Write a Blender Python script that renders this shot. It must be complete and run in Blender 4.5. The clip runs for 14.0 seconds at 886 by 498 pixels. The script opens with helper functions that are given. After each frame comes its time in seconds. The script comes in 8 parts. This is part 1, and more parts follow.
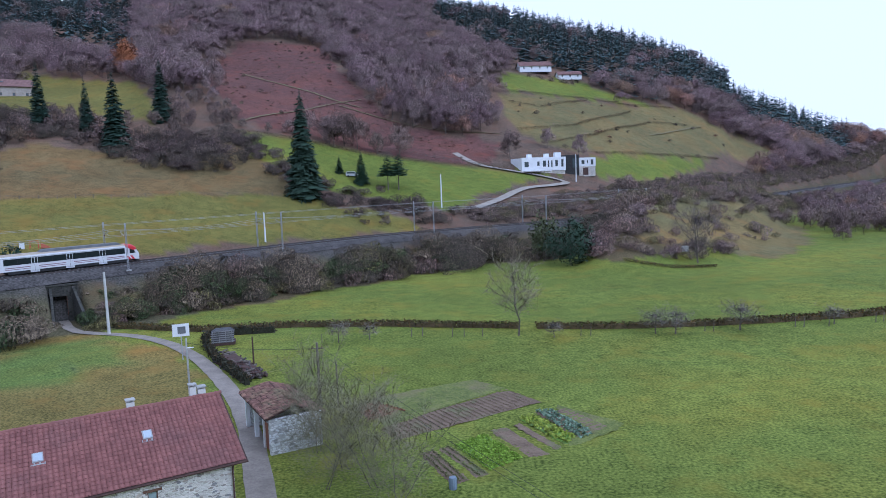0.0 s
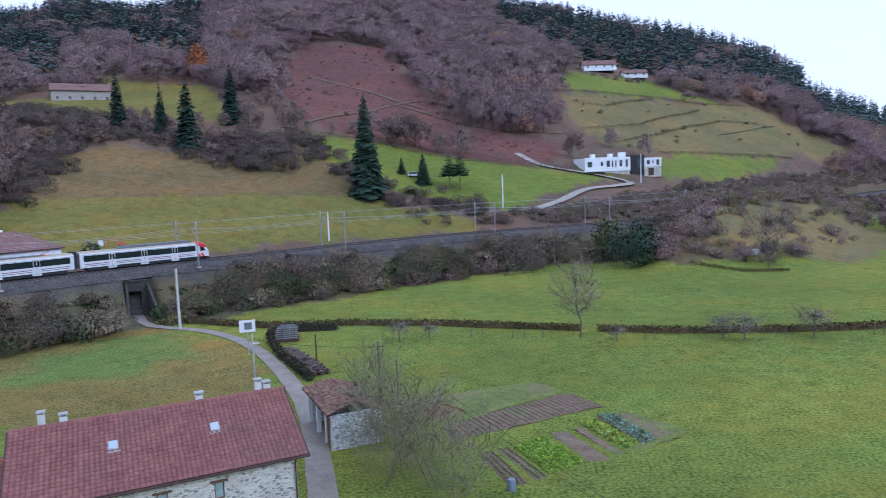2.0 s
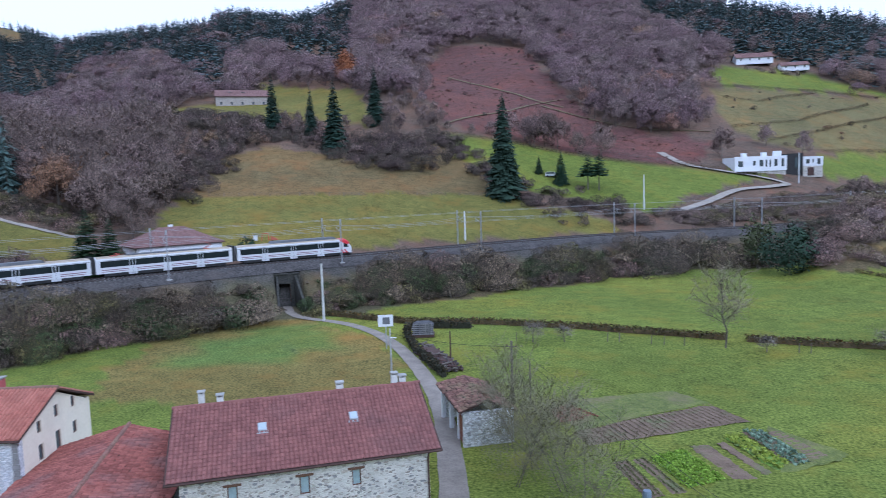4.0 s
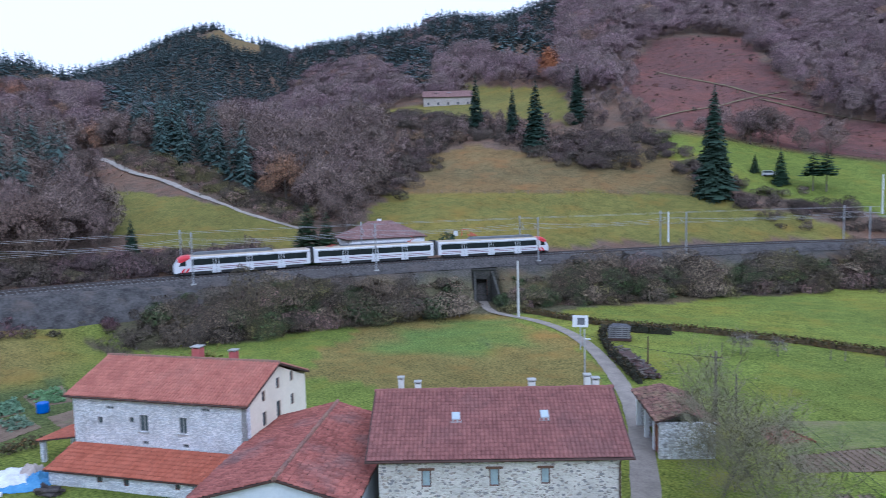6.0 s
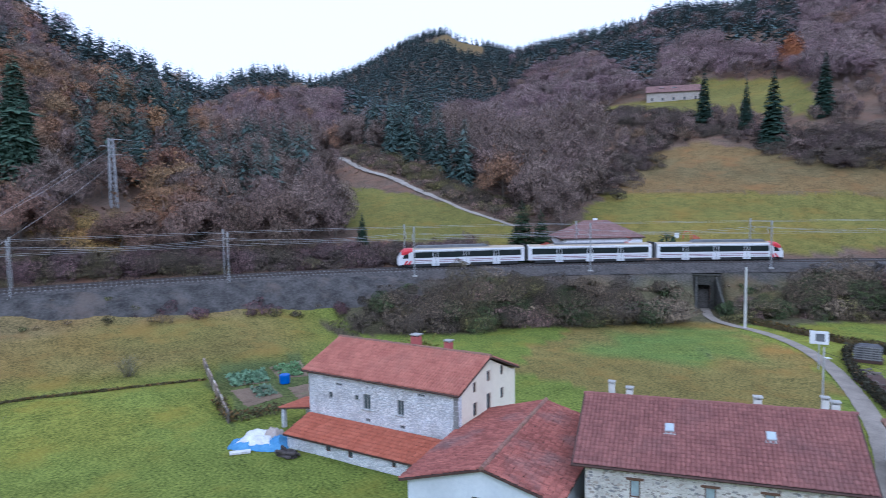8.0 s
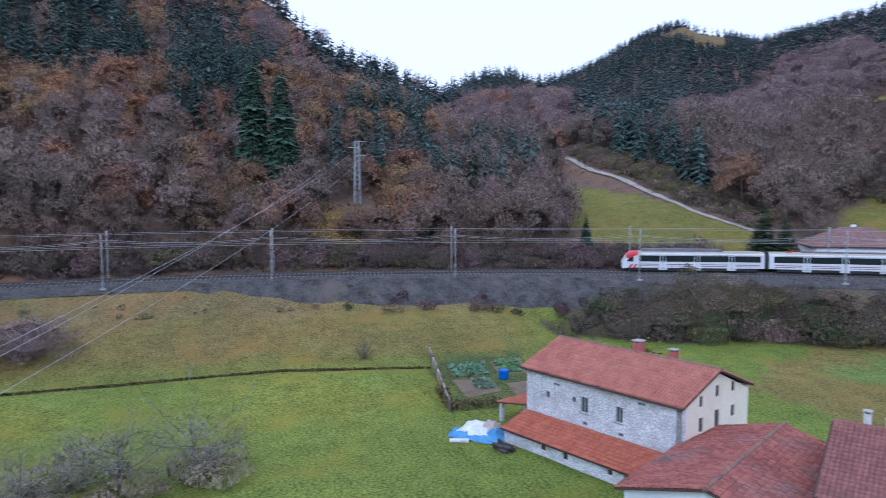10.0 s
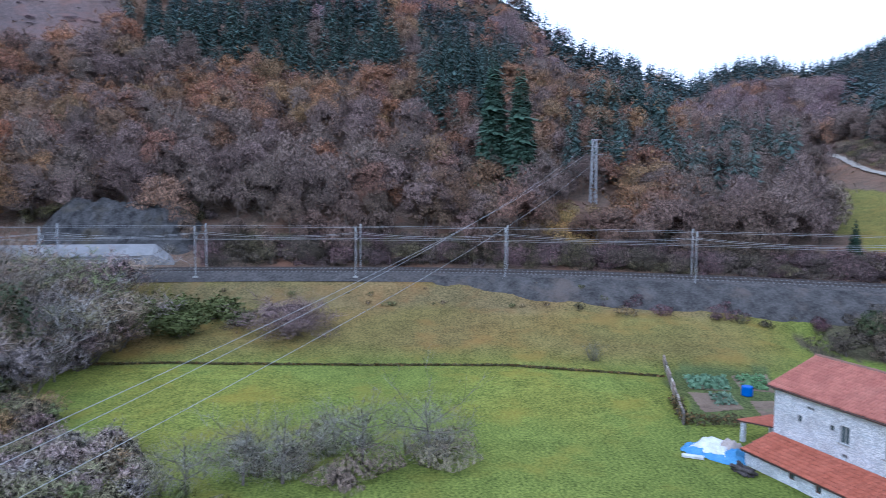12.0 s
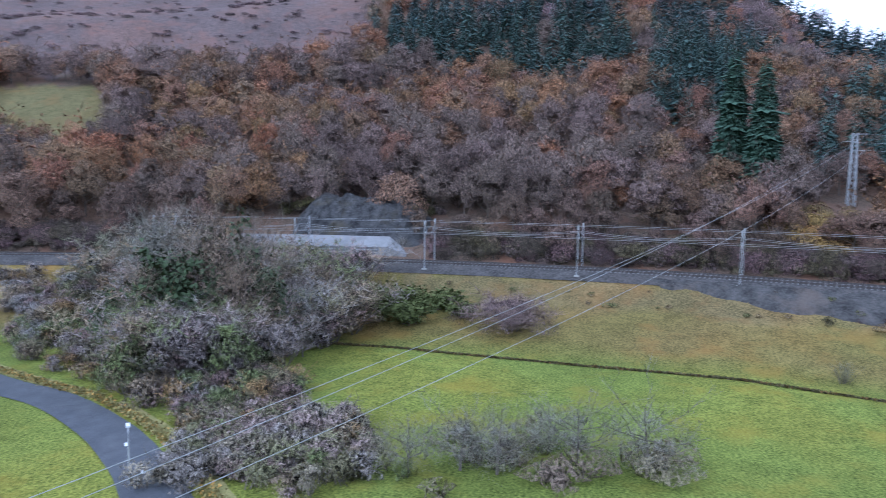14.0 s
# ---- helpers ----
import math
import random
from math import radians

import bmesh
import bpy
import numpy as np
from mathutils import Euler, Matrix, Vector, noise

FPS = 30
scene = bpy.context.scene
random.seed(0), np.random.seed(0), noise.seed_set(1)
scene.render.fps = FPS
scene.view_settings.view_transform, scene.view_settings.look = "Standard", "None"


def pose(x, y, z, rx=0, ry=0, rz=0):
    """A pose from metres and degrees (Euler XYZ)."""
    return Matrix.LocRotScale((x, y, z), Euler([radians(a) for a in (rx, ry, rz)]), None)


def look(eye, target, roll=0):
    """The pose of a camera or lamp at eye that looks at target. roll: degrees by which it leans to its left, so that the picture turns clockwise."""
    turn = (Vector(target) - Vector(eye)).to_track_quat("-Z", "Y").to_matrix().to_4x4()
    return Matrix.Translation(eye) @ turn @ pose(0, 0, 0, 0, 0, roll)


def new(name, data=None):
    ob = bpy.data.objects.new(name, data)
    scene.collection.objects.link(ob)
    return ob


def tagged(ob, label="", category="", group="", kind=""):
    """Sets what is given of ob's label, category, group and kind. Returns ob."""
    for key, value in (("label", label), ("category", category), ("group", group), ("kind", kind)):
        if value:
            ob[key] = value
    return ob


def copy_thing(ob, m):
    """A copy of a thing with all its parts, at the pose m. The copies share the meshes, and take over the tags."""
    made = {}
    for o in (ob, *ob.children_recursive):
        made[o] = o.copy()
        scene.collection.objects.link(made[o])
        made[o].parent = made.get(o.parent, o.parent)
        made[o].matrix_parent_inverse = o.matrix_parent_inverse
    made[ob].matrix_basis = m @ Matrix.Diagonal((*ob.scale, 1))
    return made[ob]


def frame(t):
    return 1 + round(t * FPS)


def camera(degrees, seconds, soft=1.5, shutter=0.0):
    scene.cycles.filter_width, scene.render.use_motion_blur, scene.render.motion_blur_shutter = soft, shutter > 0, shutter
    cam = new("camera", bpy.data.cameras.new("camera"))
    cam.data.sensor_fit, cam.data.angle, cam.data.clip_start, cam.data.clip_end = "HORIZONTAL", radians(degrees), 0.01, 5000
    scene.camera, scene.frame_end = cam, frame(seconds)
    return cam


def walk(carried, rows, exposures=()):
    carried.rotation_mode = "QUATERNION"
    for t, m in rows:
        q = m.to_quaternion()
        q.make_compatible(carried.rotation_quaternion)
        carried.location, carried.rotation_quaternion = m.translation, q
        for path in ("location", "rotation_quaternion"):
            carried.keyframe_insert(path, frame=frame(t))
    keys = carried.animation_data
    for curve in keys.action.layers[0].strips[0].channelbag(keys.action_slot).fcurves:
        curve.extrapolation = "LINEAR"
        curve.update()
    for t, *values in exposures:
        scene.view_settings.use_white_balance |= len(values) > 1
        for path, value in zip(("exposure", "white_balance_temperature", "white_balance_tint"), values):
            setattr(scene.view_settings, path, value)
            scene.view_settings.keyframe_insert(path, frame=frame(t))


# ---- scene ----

# ---- camera: a drone that hovers and turns ----
EYE = (0.0, 0.0, 23.0)
cam = camera(64.57, 14.0, soft=0.5, shutter=0.5)
# seconds, yaw, pitch, roll
TURN = [
    (0.0, -0.01, -5.93, 2.14),
    (0.5, 0.60, -5.90, 2.13),
    (1.0, 1.56, -5.85, 2.15),
    (1.5, 2.76, -5.82, 2.13),
    (2.0, 4.99, -5.72, 2.10),
    (4.5, 19.81, -5.25, 1.79),
    (5.0, 23.91, -5.17, 1.60),
    (5.5, 27.79, -5.08, 1.54),
    (6.0, 32.19, -5.02, 1.41),
    (6.5, 36.37, -4.96, 1.30),
    (7.0, 40.80, -4.92, 1.19),
    (7.5, 45.04, -4.86, 1.02),
    (8.0, 49.66, -4.81, 0.81),
    (10.5, 72.68, -4.67, 0.03),
    (11.0, 77.65, -4.69, -0.14),
    (11.5, 82.12, -4.74, -0.31),
    (12.0, 86.82, -4.81, -0.45),
    (12.5, 91.33, -4.87, -0.60),
    (13.0, 96.15, -4.98, -0.78),
    (13.5, 100.39, -5.09, -0.89),
    (14.0, 104.90, -5.19, -0.97),
]
walk(cam, [(t, pose(*EYE, 90 + p, r, y)) for t, y, p, r in TURN],
     [(0.0, 0.18, 4780, 16), (5.0, 0.36, 4780, 14.3), (8.0, 0.36, 4790, 14.8), (10.5, 0.3, 4810, 15.5), (12.0, 0.53, 4710, 13.5), (14.0, 0.69, 4680, 13)])

# ---- light: bright overcast winter sky ----
SUN_AZ, SUN_EL = 128.0, 36.0      # degrees, clockwise from +y; height
world = bpy.data.worlds.new("overcast_sky")
scene.world = world
world.use_nodes = True
wt = world.node_tree
wt.nodes.clear()
w_out = wt.nodes.new("ShaderNodeOutputWorld")
w_bg = wt.nodes.new("ShaderNodeBackground")
w_sky = wt.nodes.new("ShaderNodeTexSky")
w_sky.sky_type = "NISHITA"
w_sky.sun_disc = False
w_sky.sun_elevation = radians(SUN_EL)
w_sky.sun_rotation = radians(SUN_AZ)
w_sky.air_density, w_sky.dust_density = 1.0, 3.0
w_gain = wt.nodes.new("ShaderNodeMix")
w_gain.data_type, w_gain.blend_type = "RGBA", "MULTIPLY"
w_gain.inputs[0].default_value = 1.0
w_gain.inputs[7].default_value = (0.1, 0.1, 0.1, 1)
w_cloud = wt.nodes.new("ShaderNodeMix")       # the cloud layer in front of the blue
w_cloud.data_type = "RGBA"
w_cloud.inputs[0].default_value = 0.9
w_cloud.inputs[7].default_value = (0.985, 0.967, 0.977, 1)
wt.links.new(w_sky.outputs[0], w_gain.inputs[6])
wt.links.new(w_gain.outputs[2], w_cloud.inputs[6])
wt.links.new(w_cloud.outputs[2], w_bg.inputs[0])
w_bg.inputs[1].default_value = 1.0
wt.links.new(w_bg.outputs[0], w_out.inputs[0])
sun = new("sun", bpy.data.lights.new("sun", "SUN"))
sun.data.energy, sun.data.angle, sun.data.color = 0.75, radians(25), (1.0, 0.97, 0.92)
sa, se = radians(SUN_AZ), radians(SUN_EL)
sun.matrix_world = look((60 * math.sin(sa), 60 * math.cos(sa), 120), (0, 0, 120 - 60 * math.tan(se)))


# ---- small tools ----
def ramp(x, a, b):
    """0 below a, 1 above b, smooth between."""
    s = np.clip((np.asarray(x, float) - a) / (b - a), 0, 1)
    return s * s * (3 - 2 * s)


def table(x, rows):
    rows = sorted(rows)
    return np.interp(x, [r[0] for r in rows], [r[1] for r in rows])


def polar(az, r, z=0.0):
    """A place by its bearing (degrees, left of +y) and distance from the origin."""
    return Vector((-r * math.sin(radians(az)), r * math.cos(radians(az)), z))


class Geo:
    """Collects vertices and faces for one mesh."""

    def __init__(self):
        self.v, self.f = [], []

    def add(self, vs, fs):
        n = len(self.v)
        self.v += [tuple(p) for p in vs]
        self.f += [tuple(i + n for i in f) for f in fs]
        return self

    def box(self, m, size, taper=0.0, low=False):
        """A box of that size about the pose m (m may be a point); low: m is the middle of its foot."""
        if not isinstance(m, Matrix):
            m = Matrix.Translation(m)
        a, b, c = size[0] / 2, size[1] / 2, size[2] / 2
        o = c if low else 0
        k = 1 - taper
        p = [(-a, -b, o - c), (a, -b, o - c), (a, b, o - c), (-a, b, o - c),
             (-a * k, -b * k, o + c), (a * k, -b * k, o + c), (a * k, b * k, o + c), (-a * k, b * k, o + c)]
        return self.add([m @ Vector(q) for q in p],
                        [(0, 3, 2, 1), (4, 5, 6, 7), (0, 1, 5, 4), (1, 2, 6, 5), (2, 3, 7, 6), (3, 0, 4, 7)])

    def prism(self, outline, m, depth):
        """An outline in the local x-z plane pushed along local y by depth."""
        n = len(outline)
        p = [m @ Vector((x, 0, z)) for x, z in outline] + [m @ Vector((x, depth, z)) for x, z in outline]
        fs = [tuple(range(n)), tuple(range(2 * n - 1, n - 1, -1))]
        fs += [(i, i + n, (i + 1) % n + n, (i + 1) % n) for i in range(n)]
        return self.add(p, fs)

    def tube(self, path, radii, n=6):
        path = [Vector(p) for p in path]
        if not isinstance(radii, (list, tuple)):
            radii = [radii] * len(path)
        rings = []
        for i, p in enumerate(path):
            d = (path[min(i + 1, len(path) - 1)] - path[max(i - 1, 0)]).normalized()
            u = d.cross(Vector((0, 0, 1)) if abs(d.z) < 0.95 else Vector((1, 0, 0))).normalized()
            w = d.cross(u)
            rings.append([p + (u * math.cos(2 * math.pi * k / n) + w * math.sin(2 * math.pi * k / n)) * radii[i] for k in range(n)])
        vs = [q for r in rings for q in r]
        fs = [(i * n + k, i * n + (k + 1) % n, (i + 1) * n + (k + 1) % n, (i + 1) * n + k) for i in range(len(path) - 1) for k in range(n)]
        fs += [tuple(range(n))[::-1], tuple((len(path) - 1) * n + k for k in range(n))]
        return self.add(vs, fs)

    def mesh(self, name, material, smooth=False):
        me = bpy.data.meshes.new(name)
        me.from_pydata(self.v, [], self.f)
        me.materials.append(material)
        if smooth:
            me.polygons.foreach_set("use_smooth", [True] * len(me.polygons))
        me.update()
        return me


def part(name, geo, material, parent=None, label="", m=None, smooth=False):
    """One mesh object, under its thing or part."""
    me = geo if isinstance(geo, bpy.types.Mesh) else geo.mesh(name, material, smooth)
    ob = new(name, me)
    if parent is not None:
        ob.parent = parent
    if m is not None:
        ob.matrix_basis = m
    return tagged(ob, label)


def thing(name, at, label, category, group="", kind=""):
    """An empty at a thing's base, which carries its parts."""
    ob = new(name)
    ob.matrix_basis = at if isinstance(at, Matrix) else Matrix.Translation(at)
    ob.empty_display_size = 0.3
    return tagged(ob, label, category, group, kind)


def array_mesh(name, v, tri, material, colours=None):
    """A mesh from arrays of vertices and triangles, with a colour for each vertex."""
    me = bpy.data.meshes.new(name)
    v = np.ascontiguousarray(v, np.float32)
    tri = np.ascontiguousarray(tri, np.int32)
    k = tri.shape[1]
    me.vertices.add(len(v))
    me.vertices.foreach_set("co", v.ravel())
    me.loops.add(tri.size)
    me.loops.foreach_set("vertex_index", tri.ravel())
    me.polygons.add(len(tri))
    me.polygons.foreach_set("loop_start", np.arange(0, tri.size, k, dtype=np.int32))
    me.polygons.foreach_set("loop_total", np.full(len(tri), k, np.int32))
    if colours is not None:
        at = me.color_attributes.new("tint", "FLOAT_COLOR", "POINT")
        c = np.ones((len(v), 4), np.float32)
        c[:, :3] = colours
        at.data.foreach_set("color", c.ravel())
    me.materials.append(material)
    me.update()
    me.validate()
    return me


# ---- materials ----
def material(name, dark, light, scale=1.0, rough=0.85, bump=0.3, fine=9.0, metal=0.0, stain=None, stain_amount=0.35,
             tint=False, island=0.0, stretch=(1, 1, 1), spec=0.3, per_object=0.0, broad=0.55):
    """A procedural surface: two colours mixed by coarse and fine noise, stains, relief. tint: multiplied by the mesh's tint."""
    mt = bpy.data.materials.new(name)
    mt.use_nodes = True
    nt = mt.node_tree
    bs = nt.nodes["Principled BSDF"]
    bs.inputs["Roughness"].default_value = rough
    bs.inputs["Metallic"].default_value = metal
    bs.inputs["Specular IOR Level"].default_value = spec
    geo = nt.nodes.new("ShaderNodeNewGeometry")
    mp = nt.nodes.new("ShaderNodeMapping")
    mp.inputs["Scale"].default_value = stretch
    nt.links.new(geo.outputs["Position"], mp.inputs["Vector"])

    def nz(s, detail):
        n = nt.nodes.new("ShaderNodeTexNoise")
        n.inputs["Scale"].default_value = s
        n.inputs["Detail"].default_value = detail
        n.inputs["Roughness"].default_value = 0.6
        nt.links.new(mp.outputs[0], n.inputs["Vector"])
        return n

    def mix(kind, fac, a, b):
        m = nt.nodes.new("ShaderNodeMix")
        m.data_type, m.blend_type = "RGBA", kind
        for sock, val in ((m.inputs[0], fac), (m.inputs[6], a), (m.inputs[7], b)):
            if hasattr(val, "links"):
                nt.links.new(val, sock)
            elif isinstance(val, (int, float)):
                sock.default_value = val
            else:
                sock.default_value = (*val, 1)
        return m.outputs[2]

    def span(v, a, b, lo=0.0, hi=1.0):
        n = nt.nodes.new("ShaderNodeMapRange")
        n.inputs[1].default_value, n.inputs[2].default_value = a, b
        n.inputs[3].default_value, n.inputs[4].default_value = lo, hi
        nt.links.new(v, n.inputs[0])
        return n.outputs[0]

    coarse, small = nz(scale, 4), nz(scale * fine, 3)
    both = nt.nodes.new("ShaderNodeMath")
    both.operation = "MULTIPLY_ADD"
    nt.links.new(coarse.outputs[0], both.inputs[0])
    both.inputs[1].default_value = broad
    half = nt.nodes.new("ShaderNodeMath")
    half.operation = "MULTIPLY"
    half.inputs[1].default_value = 1 - broad
    nt.links.new(small.outputs[0], half.inputs[0])
    nt.links.new(half.outputs[0], both.inputs[2])
    col = mix("MIX", span(both.outputs[0], 0.36, 0.64), dark, light)
    if stain is not None:
        col = mix("MIX", span(nz(scale * 0.37, 5).outputs[0], 0.52, 0.68, 0, stain_amount), col, stain)
    if tint:
        at = nt.nodes.new("ShaderNodeAttribute")
        at.attribute_name = "tint"
        col = mix("MULTIPLY", 1.0, col, at.outputs["Color"])
    if island or per_object:
        rnd = geo.outputs["Random Per Island"] if island else nt.nodes.new("ShaderNodeObjectInfo").outputs["Random"]
        k = island or per_object
        hv = nt.nodes.new("ShaderNodeHueSaturation")
        nt.links.new(span(rnd, 0, 1, 1 - k, 1 + k), hv.inputs["Value"])
        nt.links.new(col, hv.inputs["Color"])
        col = hv.outputs[0]
    nt.links.new(col, bs.inputs["Base Color"])
    if bump:
        bp = nt.nodes.new("ShaderNodeBump")
        bp.inputs["Strength"].default_value = bump
        bp.inputs["Distance"].default_value = 0.6 / (scale * fine)
        nt.links.new(small.outputs[0], bp.inputs["Height"])
        nt.links.new(bp.outputs[0], bs.inputs["Normal"])
    return mt


def glass(name, colour=(0.05, 0.06, 0.07), rough=0.06):
    """Dark window glass, seen from outside."""
    mt = material(name, colour, [c * 1.5 for c in colour], 0.4, rough, 0.0, spec=0.6)
    return mt


M_ground = material("ground_cover", (0.36, 0.41, 0.33), (1.44, 1.4, 1.33), 0.4, 0.95, 0.7, 9.0, broad=0.25, tint=True, spec=0.1, stain=(1.35, 1.0, 0.8), stain_amount=0.55)
M_ballast = material("ballast", (0.024, 0.022, 0.022), (0.115, 0.107, 0.102), 0.4, 0.9, 0.9, 6, stain=(0.12, 0.1, 0.085), broad=0.35)
M_rail = material("rusty_rail", (0.04, 0.034, 0.032), (0.085, 0.072, 0.066), 2, 0.7, 0.05, metal=0.2)
M_sleeper = material("concrete_sleeper", (0.17, 0.165, 0.162), (0.28, 0.275, 0.27), 2, 0.9, 0.3)
M_concrete = material("concrete", (0.3, 0.3, 0.29), (0.46, 0.46, 0.44), 0.8, 0.9, 0.3, stain=(0.2, 0.19, 0.17))
M_polewhite = material("limewashed_concrete", (0.46, 0.46, 0.45), (0.62, 0.62, 0.6), 0.8, 0.9, 0.3, stain=(0.34, 0.33, 0.31))
M_asphalt = material("asphalt", (0.06, 0.065, 0.075), (0.1, 0.105, 0.12), 0.5, 0.8, 0.4, 14, stain=(0.13, 0.13, 0.135))
M_track = material("farm_track", (0.2, 0.176, 0.15), (0.33, 0.29, 0.245), 0.6, 0.9, 0.4, 9, stain=(0.19, 0.17, 0.14))
M_steel = material("galvanised_steel", (0.3, 0.315, 0.33), (0.42, 0.435, 0.45), 1.5, 0.55, 0.05, metal=0.1)
M_wood = material("grey_wood", (0.1, 0.085, 0.07), (0.2, 0.175, 0.15), 2, 0.9, 0.4, stretch=(1, 1, 0.2))
# near-black that stands in for the shade inside the underpass
M_dark = material("passage_shade", (0.01, 0.01, 0.011), (0.02, 0.02, 0.02), 1, 0.9, 0)


def rubble(name, stones, mortar, size=0.32, joint=0.05, rough=0.95, bump=0.8, flat=1.9):
    """Rubble masonry: cells of several stone colours in mortar."""
    mt = bpy.data.materials.new(name)
    mt.use_nodes = True
    nt = mt.node_tree
    bs = nt.nodes["Principled BSDF"]
    bs.inputs["Roughness"].default_value = rough
    bs.inputs["Specular IOR Level"].default_value = 0.15
    geo = nt.nodes.new("ShaderNodeTexCoord")
    mp = nt.nodes.new("ShaderNodeMapping")
    mp.inputs["Scale"].default_value = (1, 1, flat)
    nt.links.new(geo.outputs["Object"], mp.inputs[0])
    warp = nt.nodes.new("ShaderNodeTexNoise")
    warp.inputs["Scale"].default_value = 2.5
    nt.links.new(mp.outputs[0], warp.inputs["Vector"])
    add = nt.nodes.new("ShaderNodeMix")
    add.data_type, add.blend_type = "RGBA", "ADD"
    add.inputs[0].default_value = 0.22
    nt.links.new(mp.outputs[0], add.inputs[6])
    nt.links.new(warp.outputs["Color"], add.inputs[7])
    vor = nt.nodes.new("ShaderNodeTexVoronoi")
    vor.inputs["Scale"].default_value = 1 / size
    edge = nt.nodes.new("ShaderNodeTexVoronoi")
    edge.feature = "DISTANCE_TO_EDGE"
    edge.inputs["Scale"].default_value = 1 / size
    for n in (vor, edge):
        nt.links.new(add.outputs[2], n.inputs["Vector"])
    rampn = nt.nodes.new("ShaderNodeValToRGB")
    rampn.color_ramp.interpolation = "CONSTANT"
    while len(rampn.color_ramp.elements) < len(stones):
        rampn.color_ramp.elements.new(1.0)
    for i, c in enumerate(stones):
        rampn.color_ramp.elements[i].position = i / len(stones)
        rampn.color_ramp.elements[i].color = (*c, 1)
    sep = nt.nodes.new("ShaderNodeSeparateColor")
    nt.links.new(vor.outputs["Color"], sep.inputs[0])
    nt.links.new(sep.outputs[0], rampn.inputs[0])
    span = nt.nodes.new("ShaderNodeMapRange")
    span.inputs[1].default_value, span.inputs[2].default_value = joint * 0.6, joint * 1.6
    nt.links.new(edge.outputs["Distance"], span.inputs[0])
    mix = nt.nodes.new("ShaderNodeMix")
    mix.data_type = "RGBA"
    mix.inputs[6].default_value = (*mortar, 1)
    nt.links.new(span.outputs[0], mix.inputs[0])
    nt.links.new(rampn.outputs[0], mix.inputs[7])
    dirt = nt.nodes.new("ShaderNodeTexNoise")
    dirt.inputs["Scale"].default_value = 0.6
    dirt.inputs["Detail"].default_value = 5
    nt.links.new(geo.outputs["Object"], dirt.inputs["Vector"])
    dr = nt.nodes.new("ShaderNodeMapRange")
    dr.inputs[1].default_value, dr.inputs[2].default_value, dr.inputs[3].default_value, dr.inputs[4].default_value = 0.35, 0.7, 1.08, 0.78
    nt.links.new(dirt.outputs[0], dr.inputs[0])
    hv = nt.nodes.new("ShaderNodeHueSaturation")
    nt.links.new(dr.outputs[0], hv.inputs["Value"])
    nt.links.new(mix.outputs[2], hv.inputs["Color"])
    nt.links.new(hv.outputs[0], bs.inputs["Base Color"])
    bp = nt.nodes.new("ShaderNodeBump")
    bp.inputs["Strength"].default_value = bump
    bp.inputs["Distance"].default_value = 0.06
    nt.links.new(span.outputs[0], bp.inputs["Height"])
    nt.links.new(bp.outputs[0], bs.inputs["Normal"])
    return mt


M_whitewash = rubble("whitewashed_rubble", [(0.86, 0.88, 0.91), (0.9, 0.91, 0.93), (0.8, 0.83, 0.87), (0.9, 0.9, 0.91), (0.72, 0.74, 0.78), (0.91, 0.92, 0.93)], (0.58, 0.6, 0.63), 0.4, 0.06, bump=1.0, flat=4.2)
M_stone = rubble("rubble_stone", [(0.6, 0.57, 0.51), (0.68, 0.65, 0.59), (0.3, 0.27, 0.24), (0.62, 0.59, 0.53), (0.48, 0.44, 0.38), (0.7, 0.67, 0.62)], (0.72, 0.69, 0.63), 0.28, 0.09, flat=2.6)
M_shedstone = rubble("weathered_shed_stone", [(0.76, 0.78, 0.8), (0.5, 0.5, 0.49), (0.84, 0.85, 0.86), (0.66, 0.66, 0.65), (0.34, 0.34, 0.34), (0.8, 0.8, 0.8)], (0.5, 0.5, 0.49), 0.34, 0.07)
M_farmstone = material("old_farm_stone", (0.3, 0.27, 0.24), (0.46, 0.42, 0.38), 0.8, 0.92, 0.4, 7, stain=(0.26, 0.23, 0.2))
M_quoin = material("quoin_stone", (0.2, 0.2, 0.2), (0.34, 0.33, 0.32), 1.5, 0.9, 0.5)
M_cream = material("cream_render", (0.76, 0.68, 0.54), (0.86, 0.78, 0.64), 0.5, 0.9, 0.15, stain=(0.5, 0.46, 0.38))
M_white = material("white_render", (0.7, 0.72, 0.75), (0.8, 0.82, 0.84), 0.5, 0.85, 0.1, stain=(0.58, 0.6, 0.62))
M_blueish = material("old_white_render", (0.58, 0.63, 0.68), (0.7, 0.74, 0.78), 0.4, 0.9, 0.15, stain=(0.46, 0.48, 0.5))
M_tile_red = material("red_clay_tiles", (0.31, 0.11, 0.08), (0.46, 0.185, 0.135), 0.7, 0.85, 0.2, stain=(0.34, 0.17, 0.13), island=0.09)
M_tile_dark = material("brown_concrete_tiles", (0.19, 0.08, 0.072), (0.275, 0.122, 0.105), 0.6, 0.75, 0.2, stain=(0.16, 0.095, 0.09), island=0.13)
M_tile_old = material("weathered_clay_tiles", (0.22, 0.075, 0.06), (0.36, 0.135, 0.105), 0.5, 0.9, 0.25, stain=(0.2, 0.13, 0.12), stain_amount=0.8, island=0.24)
M_tile_orange = material("orange_clay_tiles", (0.32, 0.09, 0.05), (0.43, 0.14, 0.085), 0.6, 0.85, 0.2, island=0.14)
M_tile_pink = material("faded_roof_tiles", (0.2, 0.12, 0.11), (0.28, 0.17, 0.155), 0.5, 0.85, 0.2, island=0.15)
